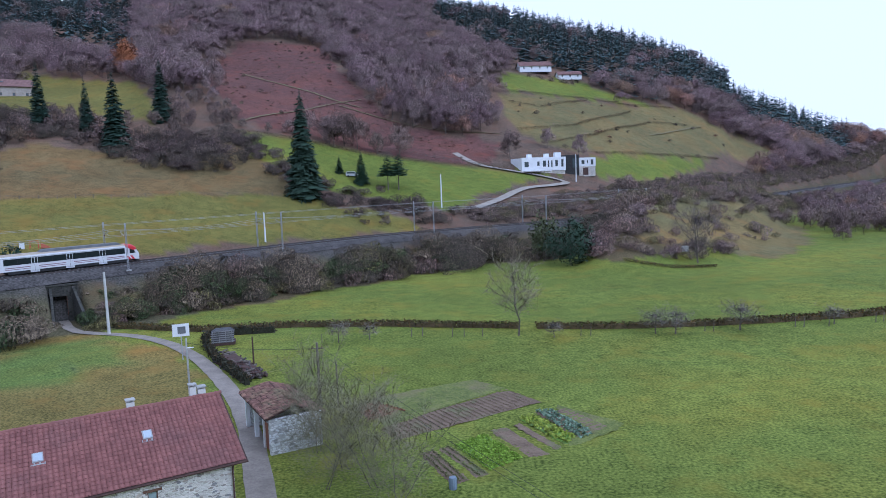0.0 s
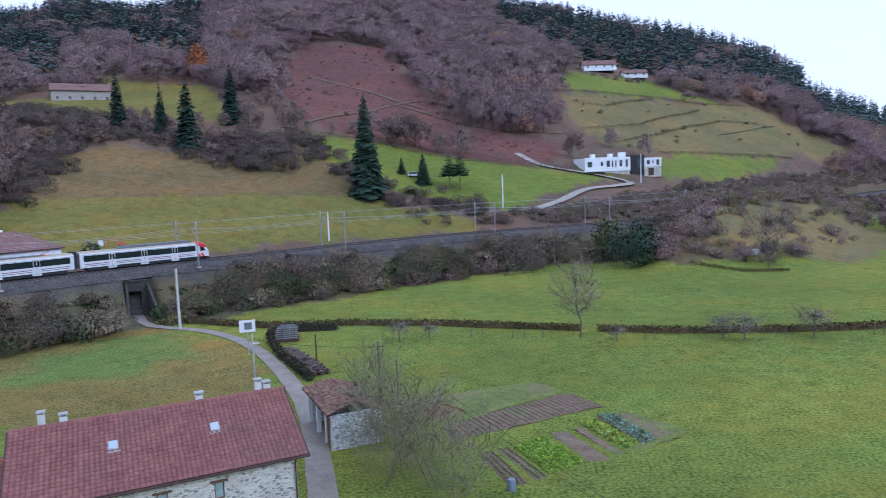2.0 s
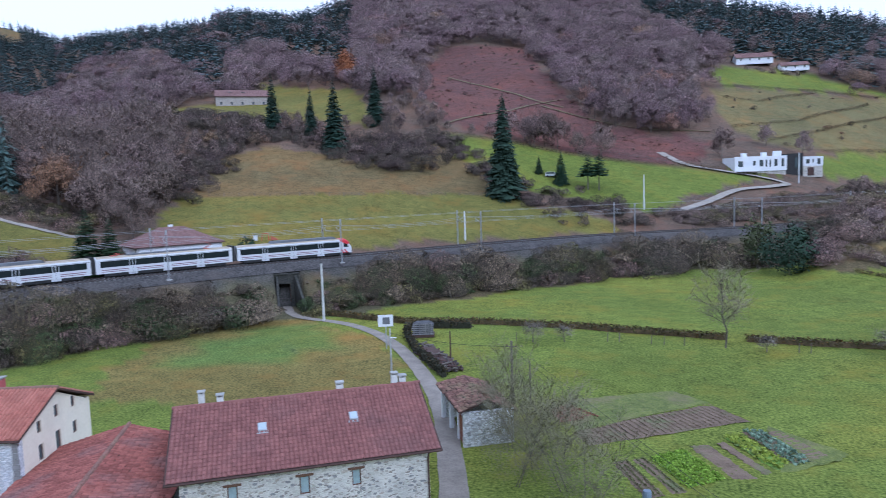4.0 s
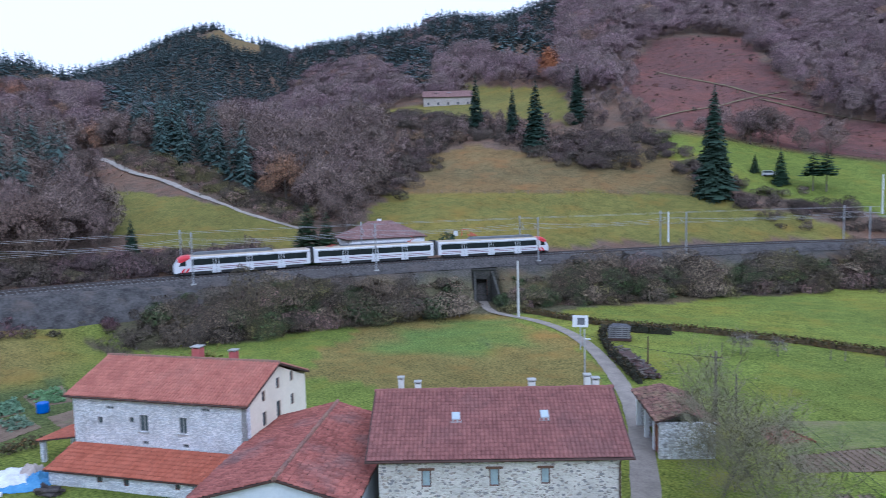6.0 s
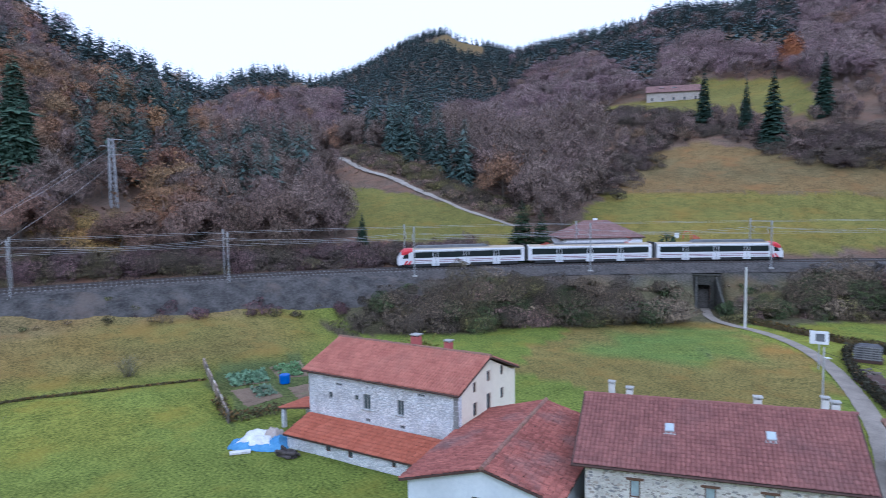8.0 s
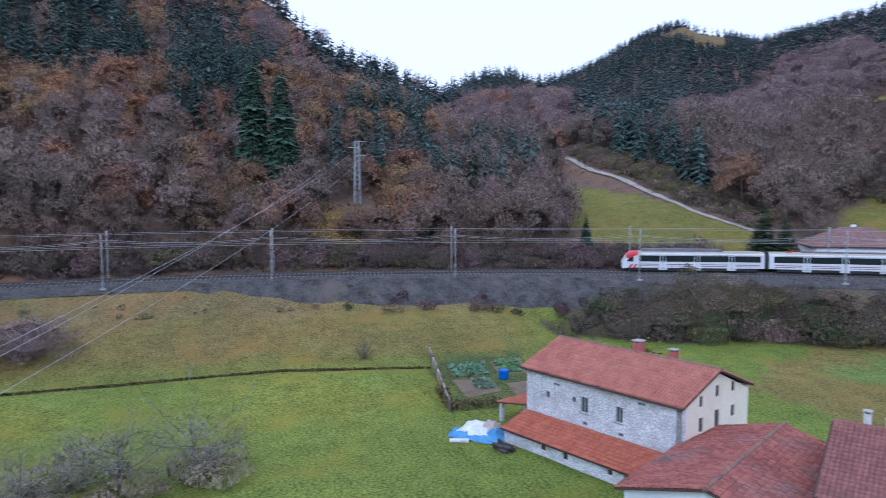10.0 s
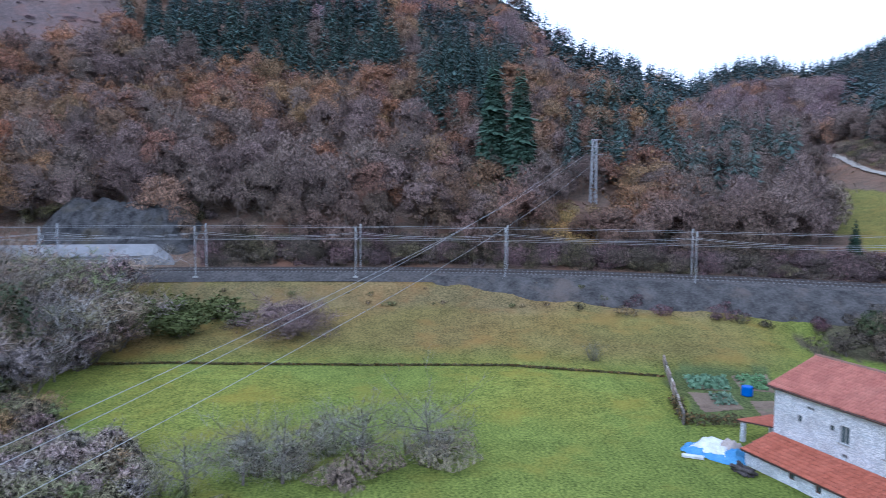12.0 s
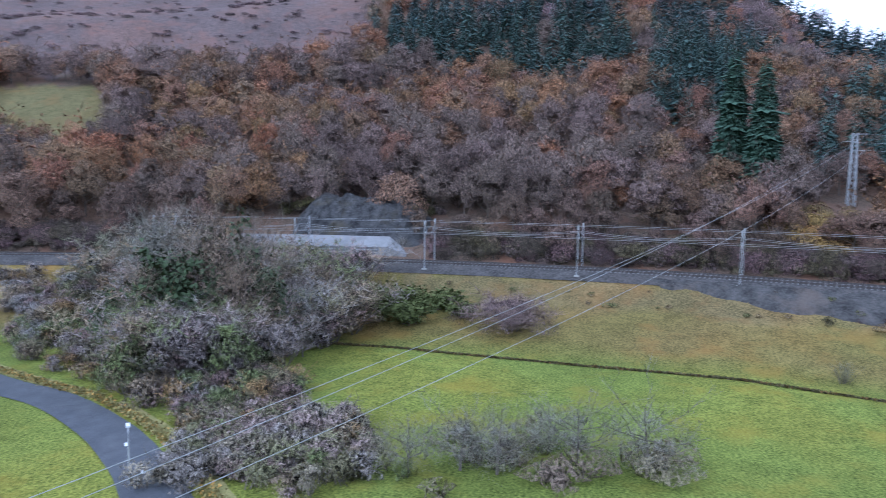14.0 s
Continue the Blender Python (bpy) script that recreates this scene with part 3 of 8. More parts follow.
def thicket(name, protos, spots, label, category, wood_tint=(0.14, 0.12, 0.105), kind="stuff", haze=None):
    """Many plants joined in one object. spots: rows of x, y, z, height, width factor, which prototype, crown tint r, g, b."""
    rng = np.random.default_rng(len(spots))
    vs, cs, ns, mats = [], [], [], []
    spots = np.asarray(spots, float)
    if not len(spots):
        return None
    turn = rng.uniform(0, 6.283, len(spots))
    for k, (wood, crown, mode, core) in enumerate(protos):
        mine = spots[:, 5].astype(int) == k
        if not mine.any():
            continue
        s, a = spots[mine], turn[mine]
        for tri, own, slot in ((wood, False, 0), (crown, True, 0), (core, True, 1)):
            if tri is None:
                continue
            tri, nn = face_out(tri, mode if own else "wood", 0.1 if slot or mode == "cone" else 0.32)
            mats.append(np.full(len(tri) * len(s), slot, np.int32))
            v = tri.reshape(-1, 3)
            ca, sa_ = np.cos(a)[:, None], np.sin(a)[:, None]
            w = (s[:, 3] * s[:, 4])[:, None]
            x = (v[:, 0] * ca - v[:, 1] * sa_) * w + s[:, 0:1]
            y = (v[:, 0] * sa_ + v[:, 1] * ca) * w + s[:, 1:2]
            z = v[:, 2] * s[:, 3:4] + s[:, 2:3]
            vs.append(np.stack([x, y, z], -1).reshape(-1, 3))
            ns.append(np.stack([nn[:, 0] * ca - nn[:, 1] * sa_, nn[:, 0] * sa_ + nn[:, 1] * ca, np.broadcast_to(nn[:, 2], x.shape)], -1).reshape(-1, 3))
            c = s[:, 6:9] if own else np.tile(wood_tint, (len(s), 1))
            cs.append(np.repeat(c, len(v), axis=0))
    v = np.concatenate(vs)
    me = array_mesh(name, v, np.arange(len(v)).reshape(-1, 3), M_leaf, np.concatenate(cs))
    me.materials.append(haze or M_haze)
    me.polygons.foreach_set("material_index", np.concatenate(mats))
    me.normals_split_custom_set_from_vertices(np.concatenate(ns).astype(np.float32))
    return tagged(new(name, me), label, category, kind=kind)


def single(name, proto, x, y, high, label, category="tree", width=1.0, tint=(0.13, 0.11, 0.1), turn=0.0, group="", z=None, crown_name="crown", part_name="trunk"):
    """One tree or bush with its wood and its crown as parts."""
    ob = thing(name, pose(x, y, (ground_z(x, y) if z is None else z) - 0.05, 0, 0, turn), label, category, group)
    s = np.array([high * width, high * width, high])
    for nm, tri, mt, mode in ((part_name, proto[0], M_bark, "wood"), (crown_name, proto[1], M_leaf, proto[2]), ("twig_mass", proto[3], M_thin_haze, proto[2])):
        if tri is None:
            continue
        tri, nn = face_out(tri, mode, 0.15 if mode == "cone" else 0.32)
        v = tri.reshape(-1, 3) * s
        me = array_mesh(nm, v, np.arange(len(v)).reshape(-1, 3), mt, np.tile(tint, (len(v), 1)))
        me.normals_split_custom_set_from_vertices(nn.astype(np.float32))
        part(nm, me, mt, ob)
    return ob


# ---- the lie of the land ----
RAIL = 8.3          # top of the rails
TRACK_R = [(150, 186), (142, 168), (135, 157), (122, 143), (110, 135), (97, 129.5), (82, 127), (69, 127), (54, 130), (40, 137), (33, 142),
           (25, 149), (20, 155), (14, 164.5), (3, 187), (-3, 198), (-7, 207), (-10, 217), (-17, 264), (-23.6, 352), (-28, 465), (-32, 650), (-33.5, 800)]


def smooth_track():
    az = np.arange(-33.5, 150.01, 0.5)
    r = table(az, TRACK_R) + 2.2
    x, y = -r * np.sin(np.radians(az)), r * np.cos(np.radians(az))
    for _ in range(60):
        x[1:-1] = 0.25 * x[:-2] + 0.5 * x[1:-1] + 0.25 * x[2:]
        y[1:-1] = 0.25 * y[:-2] + 0.5 * y[1:-1] + 0.25 * y[2:]
    s = np.r_[0, np.cumsum(np.hypot(np.diff(x), np.diff(y)))]
    t = np.arange(0, s[-1], 2.0)
    return np.c_[np.interp(t, s, x), np.interp(t, s, y)]


LINE = smooth_track()                 # the middle of the two tracks, from the far end (+x) round to the other
LINE_AZ = np.degrees(np.arctan2(-LINE[:, 0], LINE[:, 1]))
LINE_R = np.hypot(LINE[:, 0], LINE[:, 1])
_d = np.gradient(LINE, axis=0)
LINE_T = _d / np.linalg.norm(_d, axis=1)[:, None]
LINE_N = np.c_[LINE_T[:, 1], -LINE_T[:, 0]]      # outwards, uphill
LINE_S = np.r_[0, np.cumsum(np.linalg.norm(np.diff(LINE, axis=0), axis=1))]

# skyline: bearing, distance; bearing, height angle
SKY_R = [(-180, 700), (-60, 900), (-30, 760), (-22, 800), (0, 850), (26, 800), (34, 930), (42, 1150), (45, 1450), (57, 1450), (60, 1000), (66, 880), (68.4, 640), (71, 560), (80, 500), (140, 520), (180, 700)]
SKY_EL = [(-180, 6), (-60, 5), (-36, 2.4), (-31.5, 2.2), (-29.2, 3.0), (-25.6, 4.6), (-22.4, 6.0), (-21.6, 7.4), (-19.9, 8.5), (-17.9, 9.5), (-13.7, 10.9), (-9.5, 12.0), (-3.3, 13.5), (10, 15.6), (20, 15.2), (25.8, 14.1),
          (31, 13.6), (35.3, 12.8), (39.8, 12.0), (44.0, 11.2), (45.2, 11.6), (48.2, 12.2), (49.2, 12.8), (50.6, 12.7), (52.9, 11.9), (54.9, 10.8), (56.9, 9.9), (58.5, 9.4), (60.9, 9.3), (62, 9.9), (63.8, 10.0), (65.9, 9.5),
          (67.4, 8.9), (70, 9.4), (71.9, 10.3), (76.5, 11.7), (78.7, 12.9), (80.5, 14.6), (84, 16.0), (90, 19), (105, 19.5), (120, 18), (140, 14), (180, 6)]
# crest of the nearer wooded hills, behind which the land dips before the far hills
CREST_EL = [(33, 14.0), (34, 11.0), (35.2, 9.2), (38, 8.6), (42, 8.4), (44.6, 7.6), (48.7, 6.8), (51.5, 6.1), (52.4, 6.5), (55, 7.7), (57.2, 8.4), (58, 7.9), (61, 8.2), (64.7, 8.0), (67.5, 7.0), (69, 6.6), (69.8, 12.0)]
WOOD_HIGH = 11.0


def track_offset(x, y):
    """Distance from the middle of the tracks, below zero on the valley side."""
    if x.size < 50:
        d = ((x.ravel()[:, None] - LINE[:, 0]) ** 2 + (y.ravel()[:, None] - LINE[:, 1]) ** 2).min(1).reshape(x.shape)
    else:
        d = np.full(x.shape, 1e9)
        for i in range(len(LINE)):
            np.minimum(d, (x - LINE[i, 0]) ** 2 + (y - LINE[i, 1]) ** 2, out=d)
    d = np.sqrt(np.maximum(d, 0))
    az = np.degrees(np.arctan2(-x, y))
    o = np.argsort(LINE_AZ)
    rt = np.interp(az, LINE_AZ[o], LINE_R[o])
    return np.where(np.hypot(x, y) < rt, -d, d)


UNDER = (-62.4, 114.6)        # where the lane enters the railway bank


def height(x, y):
    x, y = np.asarray(x, float), np.asarray(y, float)
    az, r = np.degrees(np.arctan2(-x, y)), np.hypot(x, y)
    d = track_offset(x, y)
    o = np.argsort(LINE_AZ)
    rt = np.interp(az, LINE_AZ[o], LINE_R[o])
    # the valley floor, with its bank below the line in the west
    z = 0.25 * np.sin(x / 17.0) * np.sin(y / 23.0) * ramp(r, 60, 90)
    z += 4.2 * ramp(az, 54, 66) * np.clip((d + 36) / 27, 0, 1)
    z += 13.0 * ramp(-az, 10, 15) * (1 - ramp(-az, 23, 27)) * ramp(d, -62, -14)
    bank = RAIL - 0.8 - (np.abs(d) - 5.2) * 0.62
    z = np.maximum(z, np.minimum(bank, RAIL - 0.8))
    # the hill above the line
    rs, el = table(az, SKY_R), table(az, SKY_EL)
    zs = 23 + rs * np.tan(np.radians(el))
    zt, r0 = RAIL - 0.8, rt + 7
    # the nearer slope aims at the skyline of a hill some 900 m off
    rn = np.minimum(rs, 900.0)
    zn = 23 + rn * np.tan(np.radians(el))
    s = np.clip((r - r0) / np.maximum(rn - r0, 1), 0, None)
    s1 = np.minimum(s, 1)
    hill = zt + (zn - zt) * (0.9 * s1 + 0.1 * s1 ** 2) - 13.0 * s1 ** 3        # the wood on the crest tops it up
    hill += 5.0 * ramp(s, 0.05, 0.3) * (1 - 0.8 * ramp(r, 300, 350) * (1 - ramp(az, 0, 12))) * (np.sin(x / 41 + 1.3) * np.sin(y / 53) + 0.5 * np.sin(x / 19 + y / 23))
    hill -= np.maximum(s - 1, 0) * 0.15 * (rn - rt)
    # behind the nearer crest the land dips and the far hills rise
    tc = np.tan(np.radians(table(az, CREST_EL)))
    layered = (az > 33) & (az < 69.8)
    over = hill + WOOD_HIGH - 23 - r * tc
    near = np.where(over > 0, hill - 1.02 * over - np.clip(over, 0, 20) * 0.6, hill)
    far = zs - 13.0 - (rs - r) * np.where(r < rs, 0.3, -0.3) + 9 * np.sin(x / 130.0 + 0.7) * np.sin(y / 97.0) * ramp(rs - r, 20, 200)
    hill = np.where(layered, np.maximum(near, np.where(r > 330, far, -99)), hill)
    up = d > 5.2
    out = np.where(up & (np.abs(az - 58) < 95), hill, z)
    # the far side of the valley, behind the camera
    back = np.clip((r - 260) / 440, 0, 1.2) * 70 * ramp(np.abs(((az - 58) + 180) % 360 - 180), 93, 110)
    out = np.where(np.abs(((az - 58) + 180) % 360 - 180) >= 92, back, out)
    out = np.where(np.abs(d) < 5.2, RAIL - 0.8, out)
    # the cutting in the bank before the underpass
    u = (x - UNDER[0]) * 0.866 + (y - UNDER[1]) * 0.5
    v = (x - UNDER[0]) * -0.5 + (y - UNDER[1]) * 0.866
    return np.where((v > -3) & (v < 10.2) & (u > -3.2) & (u < 2.9 - 0.14 * v), np.minimum(out, 0.0), out)


def ground_z(x, y):
    return float(height(np.array([x]), np.array([y]))[0])


# ---- ground cover: plan outlines of the fields on the slopes ----
SPUR_FIELD = [(57, 206), (80, 226), (132, 259), (109, 207), (81, 169), (72, 181), (51, 174)]
HILLTOP = [tuple(polar(a, q).xy) for a, q in ((51.7, 1240), (50.6, 1330), (49.4, 1420), (47.6, 1440), (46.3, 1440), (46.2, 1200), (48.8, 1150))]
FIELDS = [
    ("bracken", [(-134, 381), (-128, 462), (-80, 479), (-54, 391), (-38, 351), (-19, 311), (2, 307), (28, 306), (18, 272), (0, 269), (-28, 269), (-47, 270), (-74, 268), (-87, 289)]),
    ("rough", [(34, 404), (66, 421), (116, 442), (161, 479), (187, 466), (204, 487), (224, 455), (205, 441), (165, 408), (105, 331), (72, 320), (48, 312), (36, 332), (32, 354)]),
    ("green", [(38, 410), (36, 448), (48, 482), (97, 478), (132, 454), (100, 442), (66, 421)]),
    ("green", [(-76, 258), (-58, 261), (-38, 262), (-4, 267), (25, 267), (47, 275), (29, 253), (14, 236), (2, 217), (-11, 218), (-39, 217), (-54, 225), (-67, 242)]),
    ("green", [(60, 280), (64, 300), (69, 315), (105, 341), (142, 373), (124, 345), (108, 322), (90, 298)]),
    ("straw", [(-121, 163), (-134, 202), (-126, 219), (-101, 219), (-80, 217), (-77, 250), (-48, 222), (-41, 208)]),
    ("olive", [(-106, 126), (-121, 163), (-41, 208), (-33, 206), (-9, 208), (-8, 199), (-33, 180), (-100, 121)]),
    ("olive", [(-212, 360), (-137, 321), (-106, 271), (-104, 254), (-155, 264)]),
    ("olive", [(-203, 116), (-180, 120), (-149, 121), (-123, 124), (-112, 121), (-111, 112), (-128, 91), (-145, 93), (-172, 102)]),
    ("rough", [(-196, -209), (-205, -175), (-178, -150), (-150, -146), (-160, -190)]),
    ("rough", SPUR_FIELD),
    ("straw", HILLTOP),
    ("dry", [(-60, 61), (-67, 73), (-74, 90), (-70, 102), (-62, 112), (-46, 102), (-35, 91), (-28, 79), (-26, 74), (-37, 66)]),
    ("olive", [(-214, 270), (-196, 302), (-160, 300), (-140, 262), (-150, 246), (-176, 240), (-200, 252)]),
    ("garden", [(-90, 35.5), (-84.5, 47), (-67, 42.5), (-65.5, 31), (-67, 28.5)]),
    ("earth", [(-50.5, 88.5), (-51, 91.5), (-48.5, 92), (-47.5, 88.5)]),
]
PAINT = {"lush": (0.125, 0.2, 0.05), "garden": (0.1, 0.125, 0.045), "green": (0.16, 0.2, 0.04), "olive": (0.17, 0.16, 0.045), "straw": (0.165, 0.128, 0.063), "rough": (0.175, 0.155, 0.075),
         "bracken": (0.138, 0.073, 0.07), "moor": (0.15, 0.115, 0.12), "dry": (0.2, 0.165, 0.055), "litter": (0.15, 0.11, 0.09), "earth": (0.14, 0.11, 0.095), "cinder": (0.088, 0.083, 0.082), "brush": (0.11, 0.1, 0.062)}


def inside(x, y, outline):
    x, y = np.asarray(x, float), np.asarray(y, float)
    hit = np.zeros(x.shape, bool)
    n = len(outline)
    for i in range(n):
        (ax, ay), (bx, by) = outline[i], outline[(i + 1) % n]
        if ay != by:
            hit ^= ((ay > y) != (by > y)) & (x < (bx - ax) * (y - ay) / (by - ay) + ax)
    return hit


def moorland(x, y, z):
    """Open heather above the woods in the west."""
    az = np.degrees(np.arctan2(-x, y))
    up = np.degrees(np.arctan2(z - 23, np.hypot(x, y)))
    return (az > 111) & (up > np.interp(az, [111, 113, 121, 128, 140], [10.8, 9.2, 8.0, 7.4, 7.0]) + 0.25 * np.sin(az * 2.1))


def cover(x, y, d):
    """The colour of the ground at each place."""
    az = np.degrees(np.arctan2(-x, y))
    c = np.empty(x.shape + (3,))
    c[:] = PAINT["green"]
    w = (ramp(az, 56, 66) * ramp(d, -40, -33))[..., None]
    c = c * (1 - w) + np.array(PAINT["olive"]) * w
    w = (ramp(az, 55, 75) * 0.1)[..., None]
    c = c * (1 - w) + np.array([0.19, 0.18, 0.06]) * w
    n0 = np.sin(x / 9 + 1.7 * np.sin(y / 13)) * np.sin(y / 8 + 1.3 * np.sin(x / 17))
    w = (ramp(az, 58, 68) * ramp(d + 1.5 * n0, -34, -29) * np.clip(0.62 + 0.35 * n0, 0, 1))[..., None]
    c = c * (1 - w) + np.array([0.205, 0.155, 0.06]) * w
    w = ((d > -22 - 3 * np.sin(x / 7.0) * np.sin(y / 5.0)) & (az < 58 + 2 * np.sin(y)) & (d <= 5.2) | (az < -10) & (az > -28) & (d > -64) & (d < 5.2) & (height(x, y) > 2.2))[..., None]
    c = np.where(w, PAINT["brush"], c)
    w = ramp(d + 1.5 * np.sin(x / 3.1) * np.sin(y / 2.7), -10.5, -7.5)[..., None] * ((az < 76) & (az > -9))[..., None]
    c = c * (1 - w) + np.array(PAINT["cinder"]) * w
    c = np.where((d > 5.2)[..., None], PAINT["litter"], c)
    # withered grass at the foot of the stones
    w = (ramp(d + 2.0 * np.sin(x / 2.9) * np.sin(y / 3.7), -17, -11) * (az > 66) * (az < 108) * (d < -6))[..., None] * 0.75
    c = c * (1 - w) + np.array([0.175, 0.14, 0.075]) * w
    c = np.where(moorland(x, y, height(x, y))[..., None], PAINT["moor"], c)
    for kind, outline in FIELDS:
        # field edges wander a little
        wx, wy = x + 1.2 * np.sin(y / 2.3) + 0.8 * np.sin(y / 0.9), y + 1.2 * np.sin(x / 2.7)
        c = np.where(inside(wx, wy, outline)[..., None], PAINT[kind], c)
    # lush grass in the middle of the dry field
    e = ((x + 55) / 14) ** 2 + ((y - 91) / 15) ** 2 + 0.45 * np.sin(x / 3.3 + 2 * np.sin(y / 4.7)) * np.sin(y / 2.9)
    w = (1 - ramp(e, 0.35, 1.15))[..., None] * 0.85
    c = c * (1 - w) + np.array(PAINT["lush"]) * w
    # growth differs from place to place
    n1 = np.sin(x / 13 + 2 * np.sin(y / 19)) * np.sin(y / 11 + 1.5 * np.sin(x / 23))
    n2 = np.sin(x / 4.1 + 2 * np.sin(y / 6.3)) * np.sin(y / 3.7 + 1.7 * np.sin(x / 5.9))
    c = c * (1 + 0.1 * n1 + 0.07 * n2)[..., None]
    dry = np.clip(0.5 * n1 - 0.3 * n2 + 0.1, 0, 0.5)[..., None]
    return c * (1 - dry) + c * np.array([1.3, 1.02, 0.85]) * dry


def build_ground():
    az = np.radians(np.r_[np.arange(-46, 152, 0.4), np.arange(152, 314, 3.0)])
    r = np.r_[0.001, np.arange(6, 60, 6), np.arange(60, 250, 2.5), np.geomspace(250, 1700, 76), 2600, 4200]
    A, Rr = np.meshgrid(az, r, indexing="ij")
    x, y = 0.7 - Rr * np.sin(A), 0.4 + Rr * np.cos(A)
    d = track_offset(x, y)
    z = height(x, y)
    z = np.where(Rr > 1800, np.minimum(z, 60), z)
    rough = np.array([noise.noise((p / 9.0, q / 9.0, 0)) for p, q in zip(x[:, ::2].ravel(), y[:, ::2].ravel())]).reshape(x[:, ::2].shape)
    rough = np.repeat(rough, 2, axis=1)[:, :x.shape[1]]
    z = z + rough * 0.12 * (np.abs(d) > 6)
    n, m = x.shape
    i, j = np.meshgrid(np.arange(n), np.arange(m - 1), indexing="ij")
    i2 = (i + 1) % n
    quads = np.stack([i * m + j, i * m + j + 1, i2 * m + j + 1, i2 * m + j], -1).reshape(-1, 4)
    me = array_mesh("ground", np.stack([x, y, z], -1).reshape(-1, 3), quads, M_ground, cover(x, y, d).reshape(-1, 3))
    me.polygons.foreach_set("use_smooth", [True] * len(me.polygons))
    tagged(new("ground", me), "grass valley floor and wooded winter hillsides", "ground", kind="structure")


build_ground()


# ---- the railway line ----
def sweep(profile, lo, hi, step=1):
    """A strip with that cross profile (offset, height above the rail top) along the line, between two bearings."""
    idx = [i for i in range(0, len(LINE), step) if lo <= LINE_AZ[i] <= hi]
    g, n = Geo(), len(profile)
    for i in idx:
        for off, h in profile:
            g.v.append((LINE[i, 0] + LINE_N[i, 0] * off, LINE[i, 1] + LINE_N[i, 1] * off, RAIL + h))
    for k in range(len(idx) - 1):
        for j in range(n - 1):
            a = k * n + j
            g.f.append((a, a + 1, a + n + 1, a + n))
    return g


railway = thing("railway_track", (0, 0, 0), "double railway track on dark stone ballast", "railway", kind="structure")
part("ballast_bed", sweep([(-6.6, -1.6), (-5.3, -0.85), (-4.0, -0.28), (0, -0.3), (4.0, -0.28), (5.0, -0.75), (6.2, -0.9)], -33, 149), M_ballast, railway, smooth=True)


def stone_bank():
    """The loose stone slope under the line, running out into the grass at both ends."""
    g = Geo()
    idx = [i for i in range(len(LINE)) if 48 <= LINE_AZ[i] <= 92]
    prof = [(-12.6, -4.85), (-11.4, -4.15), (-10.2, -3.4), (-9.0, -2.68), (-7.9, -2.0), (-6.8, -1.38), (-5.9, -0.9), (-5.2, -0.6)]
    for i in idx:
        az = LINE_AZ[i]
        for off, h in prof:
            a = az + 3 * noise.noise((az * 1.3, off * 0.7, 0))
            sink = 0.9 * float(ramp(a, 68 + (off + 12.6) * 2.4, 76 + (off + 12.6) * 2.4)) + 0.9 * (1 - float(ramp(az, 49, 56)))
            x, y = LINE[i] + LINE_N[i] * off
            if off < -12:
                g.v.append((x, y, min(RAIL + h - sink, ground_z(x, y)) - 0.5))
                continue
            g.v.append((x, y, RAIL + h - sink + 0.45 * noise.noise((x / 2.6, y / 2.6, 1.7)) + 0.25 * noise.noise((x / 0.9, y / 0.9, 4.1))))
    n = len(prof)
    for k in range(len(idx) - 1):
        for j in range(n - 1):
            g.f.append((k * n + j, k * n + j + 1, (k + 1) * n + j + 1, (k + 1) * n + j))
    part("stone_bank", g, M_bankstone, railway, smooth=True)


stone_bank()
for off in (-2.72, -1.28, 1.28, 2.72):
    part("rail", sweep([(off - 0.07, -0.16), (off - 0.04, 0.0), (off + 0.04, 0.0), (off + 0.07, -0.16)], -33, 149), M_rail, railway)


def build_sleepers():
    g = Geo()
    s = np.arange(0, LINE_S[-1], 0.8)
    for q in s:
        az = np.interp(q, LINE_S, LINE_AZ)
        if az < -20:
            continue
        p = np.array([np.interp(q, LINE_S, LINE[:, k]) for k in (0, 1)])
        t = np.array([np.interp(q, LINE_S, LINE_T[:, k]) for k in (0, 1)])
        a = math.atan2(t[1], t[0])
        for off in (-2.0, 2.0):
            c = p + np.array([t[1], -t[0]]) * off
            g.box(pose(c[0], c[1], RAIL - 0.2, 0, 0, math.degrees(a)), (0.25, 2.5, 0.14))
    tagged(part("sleepers", g, M_sleeper, railway), kind="stuff")


build_sleepers()


